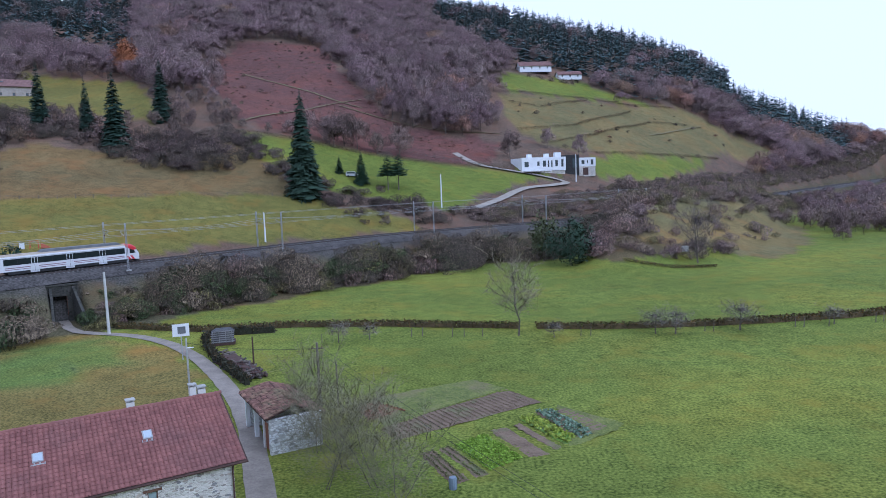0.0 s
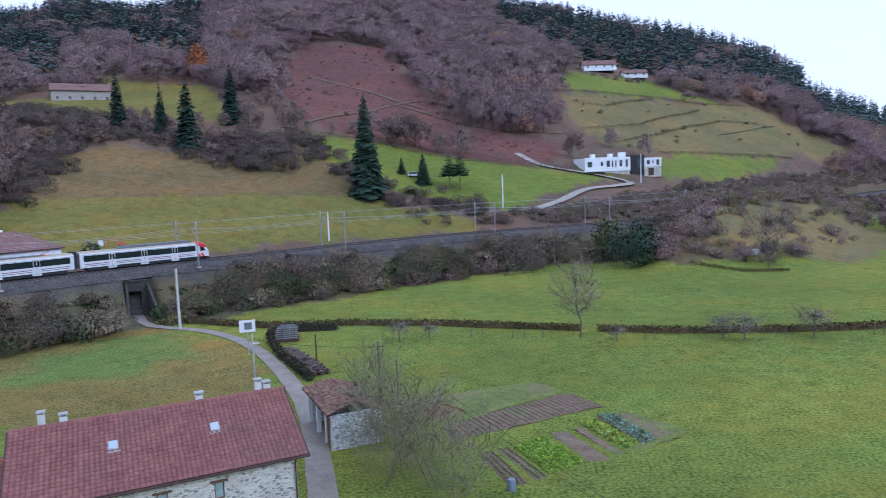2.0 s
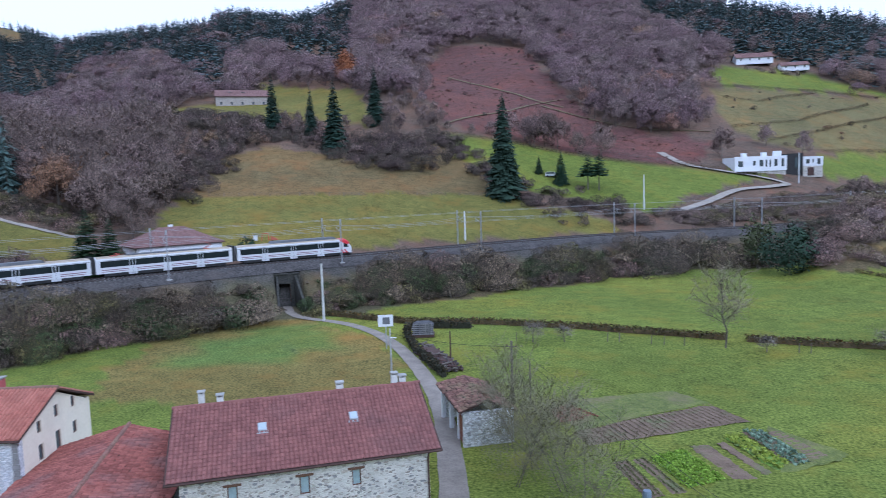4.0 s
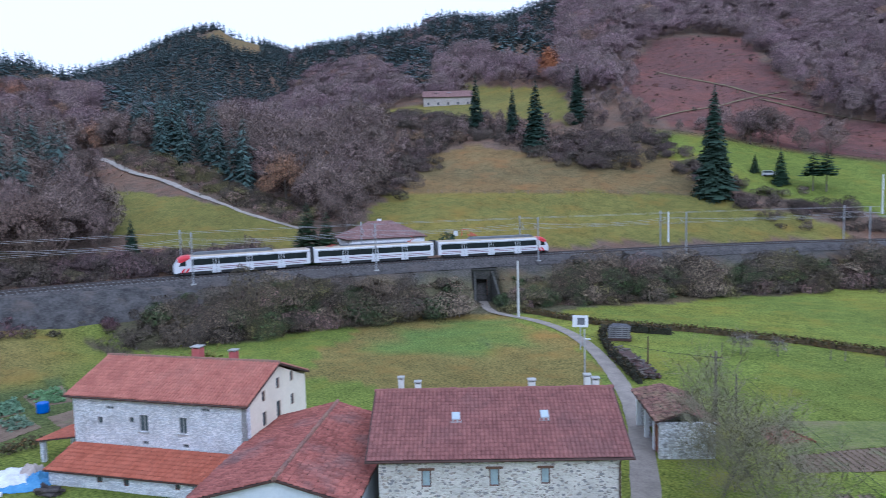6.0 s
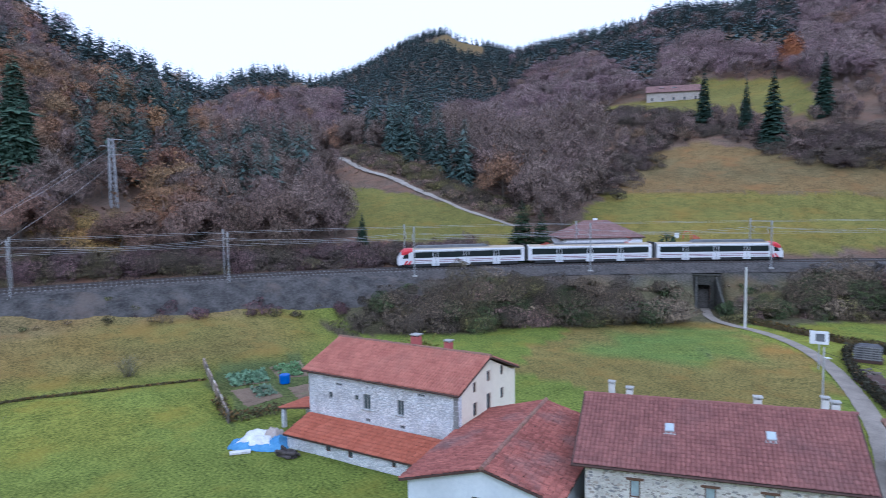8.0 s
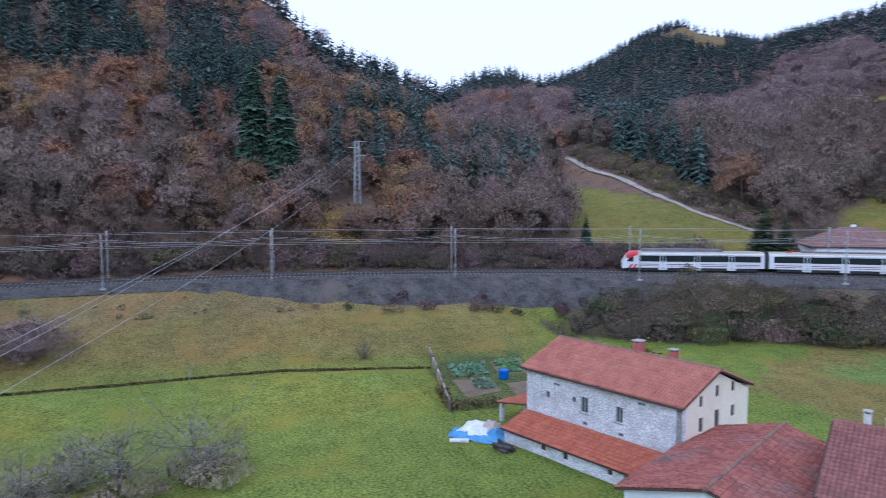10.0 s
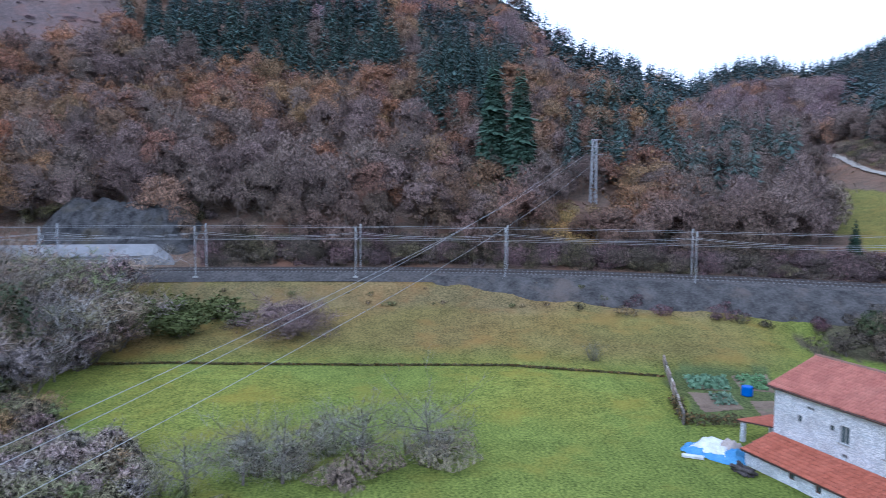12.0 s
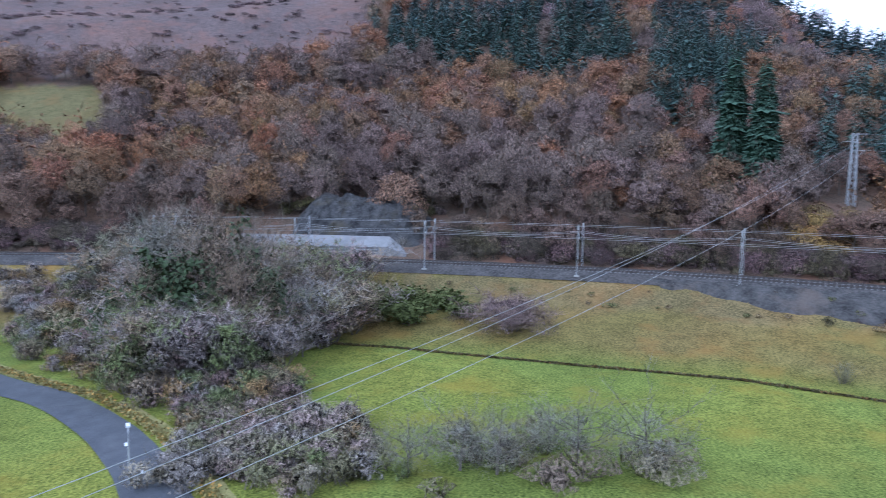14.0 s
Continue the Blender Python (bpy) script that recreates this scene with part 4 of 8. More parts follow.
# ---- houses ----
def wall(length, high, thick, openings=(), cuts=()):
    """A wall along +x, from y 0 to thick, with openings (x0, z0, x1, z1) right through it, as one closed skin."""
    xs = sorted({0, length, *cuts, *[o[0] for o in openings], *[o[2] for o in openings]})
    zs = sorted({0, high, *[max(0, o[1]) for o in openings], *[o[3] for o in openings]})
    g = Geo()
    nx, nz = len(xs), len(zs)
    g.v = [(x, y, z) for y in (0, thick) for z in zs for x in xs]

    def at(i, k, b):
        return b * nx * nz + k * nx + i

    def solid(i, k):
        if not (0 <= i < nx - 1 and 0 <= k < nz - 1):
            return False
        cx, cz = (xs[i] + xs[i + 1]) / 2, (zs[k] + zs[k + 1]) / 2
        return not any(o[0] < cx < o[2] and o[1] < cz < o[3] for o in openings)

    for i in range(nx - 1):
        for k in range(nz - 1):
            if not solid(i, k):
                continue
            g.f.append((at(i, k, 0), at(i + 1, k, 0), at(i + 1, k + 1, 0), at(i, k + 1, 0)))
            g.f.append((at(i, k + 1, 1), at(i + 1, k + 1, 1), at(i + 1, k, 1), at(i, k, 1)))
            for ok, p, q in ((solid(i - 1, k), (i, k), (i, k + 1)), (solid(i, k + 1), (i, k + 1), (i + 1, k + 1)), (solid(i + 1, k), (i + 1, k + 1), (i + 1, k)), (solid(i, k - 1), (i + 1, k), (i, k))):
                if not ok:
                    g.f.append((at(*p, 0), at(*q, 0), at(*q, 1), at(*p, 1)))
    return g


def window(parent, m, o, thick, timber=None, sill=True, name="window", lintel=None, bars=True, pane=None):
    """A window in the opening o of a wall at the pose m: frame, pane, sill."""
    timber = timber or M_frame
    x0, z0, x1, z1 = o
    w, h, t = x1 - x0, z1 - z0, 0.07
    g = Geo()
    y = 0.16
    for bx, bz, sx, sz in ((x0 + t / 2, (z0 + z1) / 2, t, h), (x1 - t / 2, (z0 + z1) / 2, t, h), ((x0 + x1) / 2, z1 - t / 2, w - 2 * t, t), ((x0 + x1) / 2, z0 + t / 2, w - 2 * t, t)):
        g.box((bx, y, bz), (sx, 0.08, sz))
    if bars and w > 0.6:
        g.box(((x0 + x1) / 2, y, (z0 + z1) / 2), (0.05, 0.07, h - 2 * t))
    win = part(name, g, timber, parent, m=m)
    part("pane", Geo().box(((x0 + x1) / 2, y + 0.02, (z0 + z1) / 2), (w - 2 * t, 0.02, h - 2 * t)), pane or M_pane, win)
    if sill:
        part("sill", Geo().box(((x0 + x1) / 2, -0.03, z0 - 0.05), (w + 0.2, 0.2, 0.08)), M_concrete, win)
    if lintel is not None:
        part("lintel", Geo().box(((x0 + x1) / 2, 0.02, z1 + 0.09), (w + 0.5, 0.1, 0.16)), lintel, win)
    return win


def tiles(a, b, c, d, wide=0.25, long=0.4, rise=0.07, seed=0, loose=0.0, step=0.045):
    """Rows of round roof tiles on the slope a b (eave) c d (ridge), every tile a piece of its own."""
    rng = np.random.default_rng(seed)
    a, b, c, d = [np.array(p, float) for p in (a, b, c, d)]
    up = unit((d + c) / 2 - (a + b) / 2)
    nrm = unit(np.cross(b - a, d - a + 1e-6))
    if nrm[2] < 0:
        nrm = -nrm
    slope = np.linalg.norm((d + c) / 2 - (a + b) / 2)
    n = max(1, int(slope / long))
    vs, fs = [], []
    prof = [(-0.5, 0.0), (-0.3, 0.75), (0.0, 1.0), (0.3, 0.75), (0.5, 0.0)]
    for k in range(n):
        f = k / n
        p0, p1 = a + (d - a) * f, b + (c - b) * f
        length = np.linalg.norm(p1 - p0)
        if length < wide:
            continue
        u = (p1 - p0) / length
        m = int(length / wide)
        s = (np.arange(m) + 0.5) * wide + (length - m * wide) / 2
        ctr = p0 + u * s[:, None] + up * rng.normal(size=(m, 1)) * loose + u * rng.normal(size=(m, 1)) * loose * 0.5
        lift = rng.uniform(0, 1, (m, 1)) * loose * 0.6
        pts = []
        for q, (e, hgt) in ((0.0, (0, step)), (1.0, (long * 1.1, 0.0))):
            for px_, pz in prof:
                pts.append(ctr + u * px_ * wide + up * e + nrm * (pz * rise + hgt + lift + 0.01))
        v = np.stack(pts, 1)
        vs.append(v)
    v = np.concatenate(vs)
    quads = np.array([(i, i + 1, i + 6, i + 5) for i in range(4)])
    ends = np.array([(0, 4, 3, 1)])
    idx = (np.arange(len(v))[:, None, None] * 10 + np.concatenate([quads, ends])[None]).reshape(-1, 4)
    return v.reshape(-1, 3), idx


def roof_slope(parent, corners, mat, thick=0.14, wide=0.25, long=0.4, rise=0.07, seed=0, loose=0.0, name="roof", step=0.045):
    """One slope of a roof: a board below and the tiles on it."""
    a, b, c, d = [Vector(p) for p in corners]
    g = Geo()
    dn = Vector((0, 0, -thick))
    g.add([a, b, c, d, a + dn, b + dn, c + dn, d + dn], [(0, 1, 2, 3), (7, 6, 5, 4), (0, 4, 5, 1), (1, 5, 6, 2), (2, 6, 7, 3), (3, 7, 4, 0)])
    slab = part(name, g, M_eave, parent)
    v, q = tiles(a, b, c, d, wide, long, rise, seed, loose, step)
    tl = part("tiles", array_mesh("tiles", v, q, mat), mat, slab)
    tagged(tl, kind="stuff")
    return slab


def ridge_caps(parent, p, q, mat, r=0.14):
    """A row of half-round caps along a ridge, each a piece of its own."""
    p, q = Vector(p), Vector(q)
    n = int((q - p).length / 0.42)
    d = (q - p) / n
    rng = random.Random(3)
    cap = Geo().tube([(0, 0, 0), (d.length * 1.08, 0, 0)], [r * 1.08, r * 0.95], 8).mesh("ridge_tile", mat)
    turn = math.degrees(math.atan2(d.y, d.x))
    for i in range(n):
        c = p + d * i
        part("ridge_tile", cap, mat, parent, m=pose(c.x + rng.uniform(-0.015, 0.015), c.y + rng.uniform(-0.015, 0.015), c.z + rng.uniform(-0.01, 0.025), 0, rng.uniform(-1.5, 1.5), turn + rng.uniform(-3, 3)))


def gable_end(parent, m, depth, eave, eave_back, apex_at, apex, thick, mat, openings=(), name="wall"):
    """A gable wall: the upright part with openings, and the peak above it."""
    g = wall(depth, apex, thick, openings, (apex_at,))
    v = np.array(g.v)
    line = np.interp(v[:, 0], [0, apex_at, depth], [eave, apex, eave_back])
    v[:, 2] = np.minimum(v[:, 2], line)
    g.v = [tuple(p) for p in v]
    g.f = [f for f in g.f if np.linalg.norm(np.cross(v[f[2]] - v[f[0]], v[f[3]] - v[f[1]])) > 1e-4]
    return part(name, g, mat, parent, m=m)


def chimney(parent, x, y, z, high, size, mat, cap=None, name="chimney"):
    g = Geo().box((x, y, z), (size, size, high), low=True)
    ch = part(name, g, mat, parent)
    top = Geo().box((x, y, z + high + 0.12), (size * 1.25, size * 1.25, 0.08), low=True)
    for sx in (-1, 1):
        for sy in (-1, 1):
            top.box((x + sx * size * 0.4, y + sy * size * 0.4, z + high), (0.09, 0.09, 0.13), low=True)
    part("cap", top, cap or M_concrete, ch)
    return ch


def farmhouse():
    L, W, E, EB, A, T = 16.26, 10.23, 6.42, 6.42, 8.4, 0.55
    h = thing("farmhouse", pose(-57.19, 31.83, 0, 0, 0, 17.3), "old farmhouse with whitewashed rubble walls and red clay tiles", "house")
    front = [(3.2, 5.45, 4.0, 5.7), (12.2, 5.75, 13.0, 6.0), (6.4, 3.75, 7.25, 5.15), (10.1, 3.8, 10.85, 5.15), (2.35, 4.15, 2.85, 4.75), (5.4, 4.4, 5.9, 4.9), (6.6, 2.65, 7.2, 2.98), (10.35, 2.65, 10.95, 2.98)]
    part("wall", wall(L, E, T, front), M_whitewash, h, "whitewashed rubble wall")
    for o in front:
        window(h, pose(0, 0, 0), o, T, M_frame, o[2] - o[0] > 0.7 and o[3] - o[1] > 1)
    back = part("wall", wall(L, EB, T), M_cream, h, m=pose(L, W, 0, 0, 0, 180))
    gm = pose(L, T + 0.0, 0, 0, 0, 90)
    side = [(1.9, 5.95, 2.5, 6.85), (4.3, 6.35, 4.95, 7.3), (6.8, 6.35, 7.45, 7.3), (1.9, 3.9, 2.6, 5.1), (4.25, 3.3, 5.05, 5.3), (6.8, 4.2, 7.5, 5.2)]
    gable_end(h, gm, W - 2 * T, E, EB, (W - 2 * T) / 2, A - 0.05, T, M_cream, side)
    for o in side:
        window(h, gm, o, T, M_brownframe, False, bars=False)
    gable_end(h, pose(T, T, 0, 0, 0, 90), W - 2 * T, E, EB, (W - 2 * T) / 2, A - 0.05, T, M_cream)
    # rough quoins at the corner
    rng = random.Random(4)
    for k in range(15):
        q = Geo().box((0, 0, 0), (rng.uniform(0.35, 0.6), 0.12, 0.36))
        part("quoin", q, M_quoin, h, m=pose(L - 0.2, -0.012, 0.5 + k * 0.4))
    ov, og, ogl = 0.33, 0.31, 0.58
    s = (A - E) / (W / 2)
    ze = E - ov * s + 0.2
    roof_slope(h, [(-ogl, -ov, ze), (L + og, -ov, ze), (L + og, W / 2, A + 0.2), (-ogl, W / 2, A + 0.2)], M_tile_red, wide=0.3, long=0.42, rise=0.14, seed=1, loose=0.016, step=0.02)
    roof_slope(h, [(L + og, W + ov, ze), (-ogl, W + ov, ze), (-ogl, W / 2, A + 0.2), (L + og, W / 2, A + 0.2)], M_tile_red, wide=0.3, long=0.42, rise=0.14, seed=2, loose=0.016, step=0.02)
    ridge_caps(h, (-ogl, W / 2, A + 0.24), (L + og, W / 2, A + 0.24), M_mossy, 0.17)
    part("gutter", Geo().tube([(-ogl, -ov - 0.08, ze - 0.05), (L + og, -ov - 0.08, ze - 0.05)], 0.08, 6), M_eave, h)
    chimney(h, 8.3, W / 2 + 0.6, A - 0.3, 1.35, 0.75, M_chimney, M_concrete)
    chimney(h, 11.6, W / 2 + 1.0, A - 0.4, 1.15, 0.6, M_chimney, M_concrete)
    # lean-to along the front
    D = 3.09
    lo = [(4.5, 0.6, 5.1, 1.1), (7.0, 0.5, 7.55, 1.1), (11.6, 0.6, 12.1, 1.05)]
    part("lean_to_wall", wall(13.2, 1.34, 0.4, lo), M_whitewash, h, m=pose(0.1, -D, 0))
    for o in lo:
        window(h, pose(0.1, -D, 0), o, 0.4, M_brownframe, False, bars=False)
    g = Geo().prism([(0.4, 0), (D, 0), (D, 2.34), (0.4, 1.4)], pose(0.5, -D, 0, 0, 0, 90), 0.4)
    part("lean_to_wall", g, M_whitewash, h)
    roof_slope(h, [(-0.15, -D - 0.35, 1.36), (15.2, -D - 0.35, 1.36), (16.0, -0.06, 2.46), (-0.15, -0.06, 2.46)], M_tile_orange, 0.12, 0.26, 0.4, seed=3, loose=0.005, name="lean_to_roof")
    # porch roof at the end wall
    roof_slope(h, [(-4.6, 0.4, 2.0), (-4.6, 4.6, 2.0), (-0.05, 4.6, 2.75), (-0.05, 0.4, 2.75)], M_tile_orange, 0.1, 0.26, 0.4, seed=4, name="porch_roof")
    for y in (0.8, 4.2):
        part("porch_post", Geo().box((-4.2, y, 0), (0.35, 0.35, 1.98), low=True), M_whitewash, h)


farmhouse()


def stone_house():
    L, W, E, A, T = 15.91, 12.19, 5.2, 7.85, 0.6
    h = thing("stone_house", pose(-27.84, 35.39, 0, 0, 0, 30.97), "rubble stone house with dark brown tiles and two skylights", "house")
    front = [(2.82, 3.3, 3.45, 4.45), (7.3, 3.3, 7.95, 4.5), (10.68, 3.4, 11.28, 4.5)]
    part("wall", wall(L, E, T, front), M_stone, h)
    for o in front:
        window(h, pose(0, 0, 0), o, T, M_brownframe, False, lintel=M_brownframe, bars=False, pane=M_skypane)
    part("wall", wall(L, E, T), M_stone, h, m=pose(L, W, 0, 0, 0, 180))
    for x in (L, T):
        gable_end(h, pose(x, T, 0, 0, 0, 90), W - 2 * T, E + 0.12, E + 0.12, (W - 2 * T) / 2, A - 0.1, T, M_stone)
    ov, og = 0.35, 0.85
    s = (A - E) / (W / 2)
    ze, zr = E - ov * s + 0.22, A + 0.22
    roof_slope(h, [(-og, -ov, ze), (L + og, -ov, ze), (L + og, W / 2, zr), (-og, W / 2, zr)], M_tile_dark, wide=0.3, long=0.35, rise=0.08, seed=5, loose=0.006, step=0.055)
    roof_slope(h, [(L + og, W + ov, ze), (-og, W + ov, ze), (-og, W / 2, zr), (L + og, W / 2, zr)], M_tile_dark, wide=0.3, long=0.35, rise=0.08, seed=6, loose=0.006, step=0.055)
    ridge_caps(h, (-og, W / 2, zr + 0.03), (L + og, W / 2, zr + 0.03), M_tile_dark, 0.13)
    part("gutter", Geo().tube([(-og, -ov - 0.08, ze - 0.06), (L + og, -ov - 0.08, ze - 0.06)], 0.08, 6), M_eave, h)
    part("downpipe", Geo().tube([(L - 0.1, -ov - 0.08, ze - 0.1), (L - 0.1, -0.15, ze - 0.5), (L - 0.1, -0.12, 0.2)], 0.06, 6), M_eave, h)
    tilt = math.degrees(math.atan(s))
    for x, y in ((5.15, 3.35), (11.35, 3.4)):
        z = ze + (y + ov) * s
        sk = part("skylight", Geo().box((0, 0, 0.1), (0.6, 0.8, 0.16)), M_frame, h, "grey framed roof window", m=pose(x, y, z, tilt))
        part("pane", Geo().box((0, 0, 0.19), (0.46, 0.66, 0.02)), M_skylight, sk)
        part("flashing", Geo().box((0, -0.5, 0.09), (0.8, 0.2, 0.03)), M_frame, sk)
    for x, hi, w in ((1.1, 0.8, 0.42), (2.35, 0.45, 0.45), (10.8, 0.45, 0.5), (14.9, 0.75, 0.45), (15.5, 0.5, 0.5)):
        chimney(h, x, W / 2 + 0.35, A - 0.1, hi + 0.3, w, M_chimwhite, M_concrete)
    # single stones standing proud of the mortar
    rng = random.Random(9)
    kinds = []
    for k in range(7):
        g = Geo()
        n = 7
        pts = []
        for i in range(n):
            a = 2 * math.pi * i / n + rng.uniform(-0.25, 0.25)
            pts.append((0.5 * math.cos(a) * rng.uniform(0.8, 1.05), 0.5 * math.sin(a) * rng.uniform(0.75, 1.05)))
        g.prism(pts, pose(0, 0, 0), 0.06)
        mt = (M_quoin, M_stone_a, M_stone_b)[k % 3]
        kinds.append(g.mesh("stone", mt))
    made = 0
    z = 2.0
    while made < 290 and z < E - 0.1:
        x = rng.uniform(0.1, 0.3)
        while x < L - 0.2 and made < 290:
            w, hh = rng.uniform(0.22, 0.5), rng.uniform(0.14, 0.24)
            if rng.random() < 0.4 and not any(o[0] - 0.35 < x + w / 2 < o[2] + 0.35 and o[1] - 0.25 < z < o[3] + 0.35 for o in front):
                st = new("stone", kinds[rng.randrange(7)])
                st.parent = h
                st.matrix_basis = pose(x + w / 2, -0.015, z + rng.uniform(-0.04, 0.04), 0, rng.uniform(-8, 8)) @ Matrix.Diagonal((w, 0.6, hh, 1))
                made += 1
            x += w + rng.uniform(0.05, 0.16)
        z += 0.225


M_stone_a = material("pale_field_stone", (0.5, 0.47, 0.42), (0.64, 0.61, 0.56), 2, 0.9, 0.4, per_object=0.2)
M_stone_b = material("brown_field_stone", (0.32, 0.28, 0.23), (0.46, 0.41, 0.35), 2, 0.9, 0.4, per_object=0.2)
stone_house()


def low_barn():
    """The low building between the two houses, under one old roof."""
    a = math.degrees(math.atan2(44.0 - 29.9, -38.8 + 31.8)) - 90
    h = thing("low_barn", pose(-31.8, 29.9, 0, 0, 0, a), "low barn with white gable under weathered red tiles", "barn")
    D, E, A, hl, hr = 15.8, 3.55, 5.1, 6.0, 5.2
    g = wall(hl + hr - 0.9, 3.2, 0.4, [(4.6, 2.0, 5.5, 3.0)])
    g.prism([(0, 3.2), (hl + hr - 0.9, 3.2), (hl + hr - 0.9, E - 0.1), (hl - 0.5, A - 0.15), (0, E - 0.1)], pose(0, 0, 0), 0.4)
    part("wall", g, M_blueish, h, "pale rendered gable wall", m=pose(-hl + 0.5, 0.45, 0))
    window(h, pose(-hl + 0.5, 0.45, 0), (4.6, 2.0, 5.5, 3.0), 0.4, M_brownframe, False)
    part("wall", wall(D - 1.2, E - 0.2, 0.4), M_blueish, h, m=pose(-hl + 0.95, 0.85, 0, 0, 0, 90))
    part("wall", wall(D - 1.2, E - 0.2, 0.4), M_blueish, h, m=pose(hr - 0.5, 0.85, 0, 0, 0, 90))
    g = Geo().prism([(-hl + 0.5, 0), (hr - 0.5, 0), (hr - 0.5, E - 0.1), (0, A - 0.15), (-hl + 0.5, E - 0.1)], pose(0, D - 0.4, 0), 0.38)
    part("wall", g, M_blueish, h)
    roof_slope(h, [(-hl, D + 0.2, E), (-hl, 0, E), (0, 0, A), (0, D + 0.2, A)], M_tile_old, wide=0.24, long=0.4, rise=0.095, seed=11, loose=0.035)
    roof_slope(h, [(hr, 0, E), (hr, D + 0.2, E), (0, D + 0.2, A), (0, 0, A)], M_tile_old, wide=0.24, long=0.4, rise=0.095, seed=12, loose=0.035)
    ridge_caps(h, (0, 0, A + 0.05), (0, D + 0.2, A + 0.05), M_mossy, 0.17)


low_barn()


def shed():
    h = thing("stone_shed", pose(-19.6, 64.6, 0, 0, 0, -60.5), "open-fronted stone shed with a mossy broken tile roof", "shed")
    L, W, T = 8.6, 4.6, 0.4
    # long side to the lane: pillars and a white beam
    for x in (0.2, 3.4, 6.4):
        part("pillar", Geo().box((x, 0.2, 0), (0.35, 0.35, 2.75), low=True), M_white, h)
    part("beam", Geo().box((3.4, 0.15, 2.75), (6.9, 0.3, 0.5), low=True), M_white, h, "long white-painted beam")
    part("gate", Geo().box((7.3, 0.2, 0.1), (1.9, 0.08, 2.3), low=True), M_rust, h, "rust-brown plank gate")
    part("wall", wall(W, 3.1, T), M_shedstone, h, m=pose(L, 0, 0, 0, 0, 90))
    part("wall", wall(L - 0.5, 2.6, T), M_shedstone, h, m=pose(L - 0.5, W, 0, 0, 0, 180))
    part("wall", wall(W - 0.9, 2.6, T), M_shedstone, h, m=pose(0.45, 0.45, 0, 0, 0, 90))
    roof_slope(h, [(-0.5, -0.35, 3.3), (L + 0.1, -0.35, 3.25), (L - 0.4, W / 2, 3.95), (0.2, W / 2, 4.05)], M_mossy, wide=0.24, long=0.36, seed=21, loose=0.07)
    roof_slope(h, [(L + 0.1, W + 0.3, 2.9), (-0.5, W + 0.3, 2.95), (0.2, W / 2, 4.05), (L - 0.4, W / 2, 3.95)], M_mossy, wide=0.24, long=0.36, seed=22, loose=0.07)


shed()


def line_house():
    """The white house with a hipped roof just above the track."""
    z = 8.0
    h = thing("trackside_house", pose(-97.3, 116.0, z, 0, 0, 53.5), "white trackside house with a hipped faded-red roof", "house")
    L, W, E, A, T = 17.3, 11.0, 4.3, 7.8, 0.4
    wins = [(3.6, 1.1, 4.7, 2.5), (7.3, 1.1, 8.4, 2.5), (11.6, 1.2, 12.6, 2.5), (15.0, 1.2, 16.0, 2.5)]
    part("wall", wall(L, E, T, wins), M_white, h)
    for o in wins:
        window(h, pose(0, 0, 0), o, T, M_brownframe)
    for k in range(8):
        part("quoin", Geo().box((0.25 + 0.1 * (k % 2), -0.012, 0.3 + k * 0.5), (0.5 + 0.2 * (k % 2), 0.1, 0.42)), M_concrete, h)
    part("wall", wall(L, E, T), M_white, h, m=pose(L, W, 0, 0, 0, 180))
    for x in (L, T):
        part("wall", wall(W - 2 * T, E, T), M_white, h, m=pose(x, T, 0, 0, 0, 90))
    o, q = 0.5, 6.2
    lo = [(-o, -o, E), (L + o, -o, E), (L + o, W + o, E), (-o, W + o, E)]
    r0, r1 = (q, W / 2, A), (L - q, W / 2, A)
    roof_slope(h, [lo[0], lo[1], r1, r0], M_tile_pink, wide=0.3, long=0.45, seed=31)
    roof_slope(h, [lo[2], lo[3], r0, r1], M_tile_pink, wide=0.3, long=0.45, seed=32)
    roof_slope(h, [lo[3], lo[0], r0, r0], M_tile_pink, wide=0.3, long=0.45, seed=33)
    roof_slope(h, [lo[1], lo[2], r1, r1], M_tile_pink, wide=0.3, long=0.45, seed=34)
    part("chimney", Geo().box((L / 2, W / 2 + 0.5, A - 0.5), (0.9, 0.5, 1.0), low=True), M_white, h)


line_house()


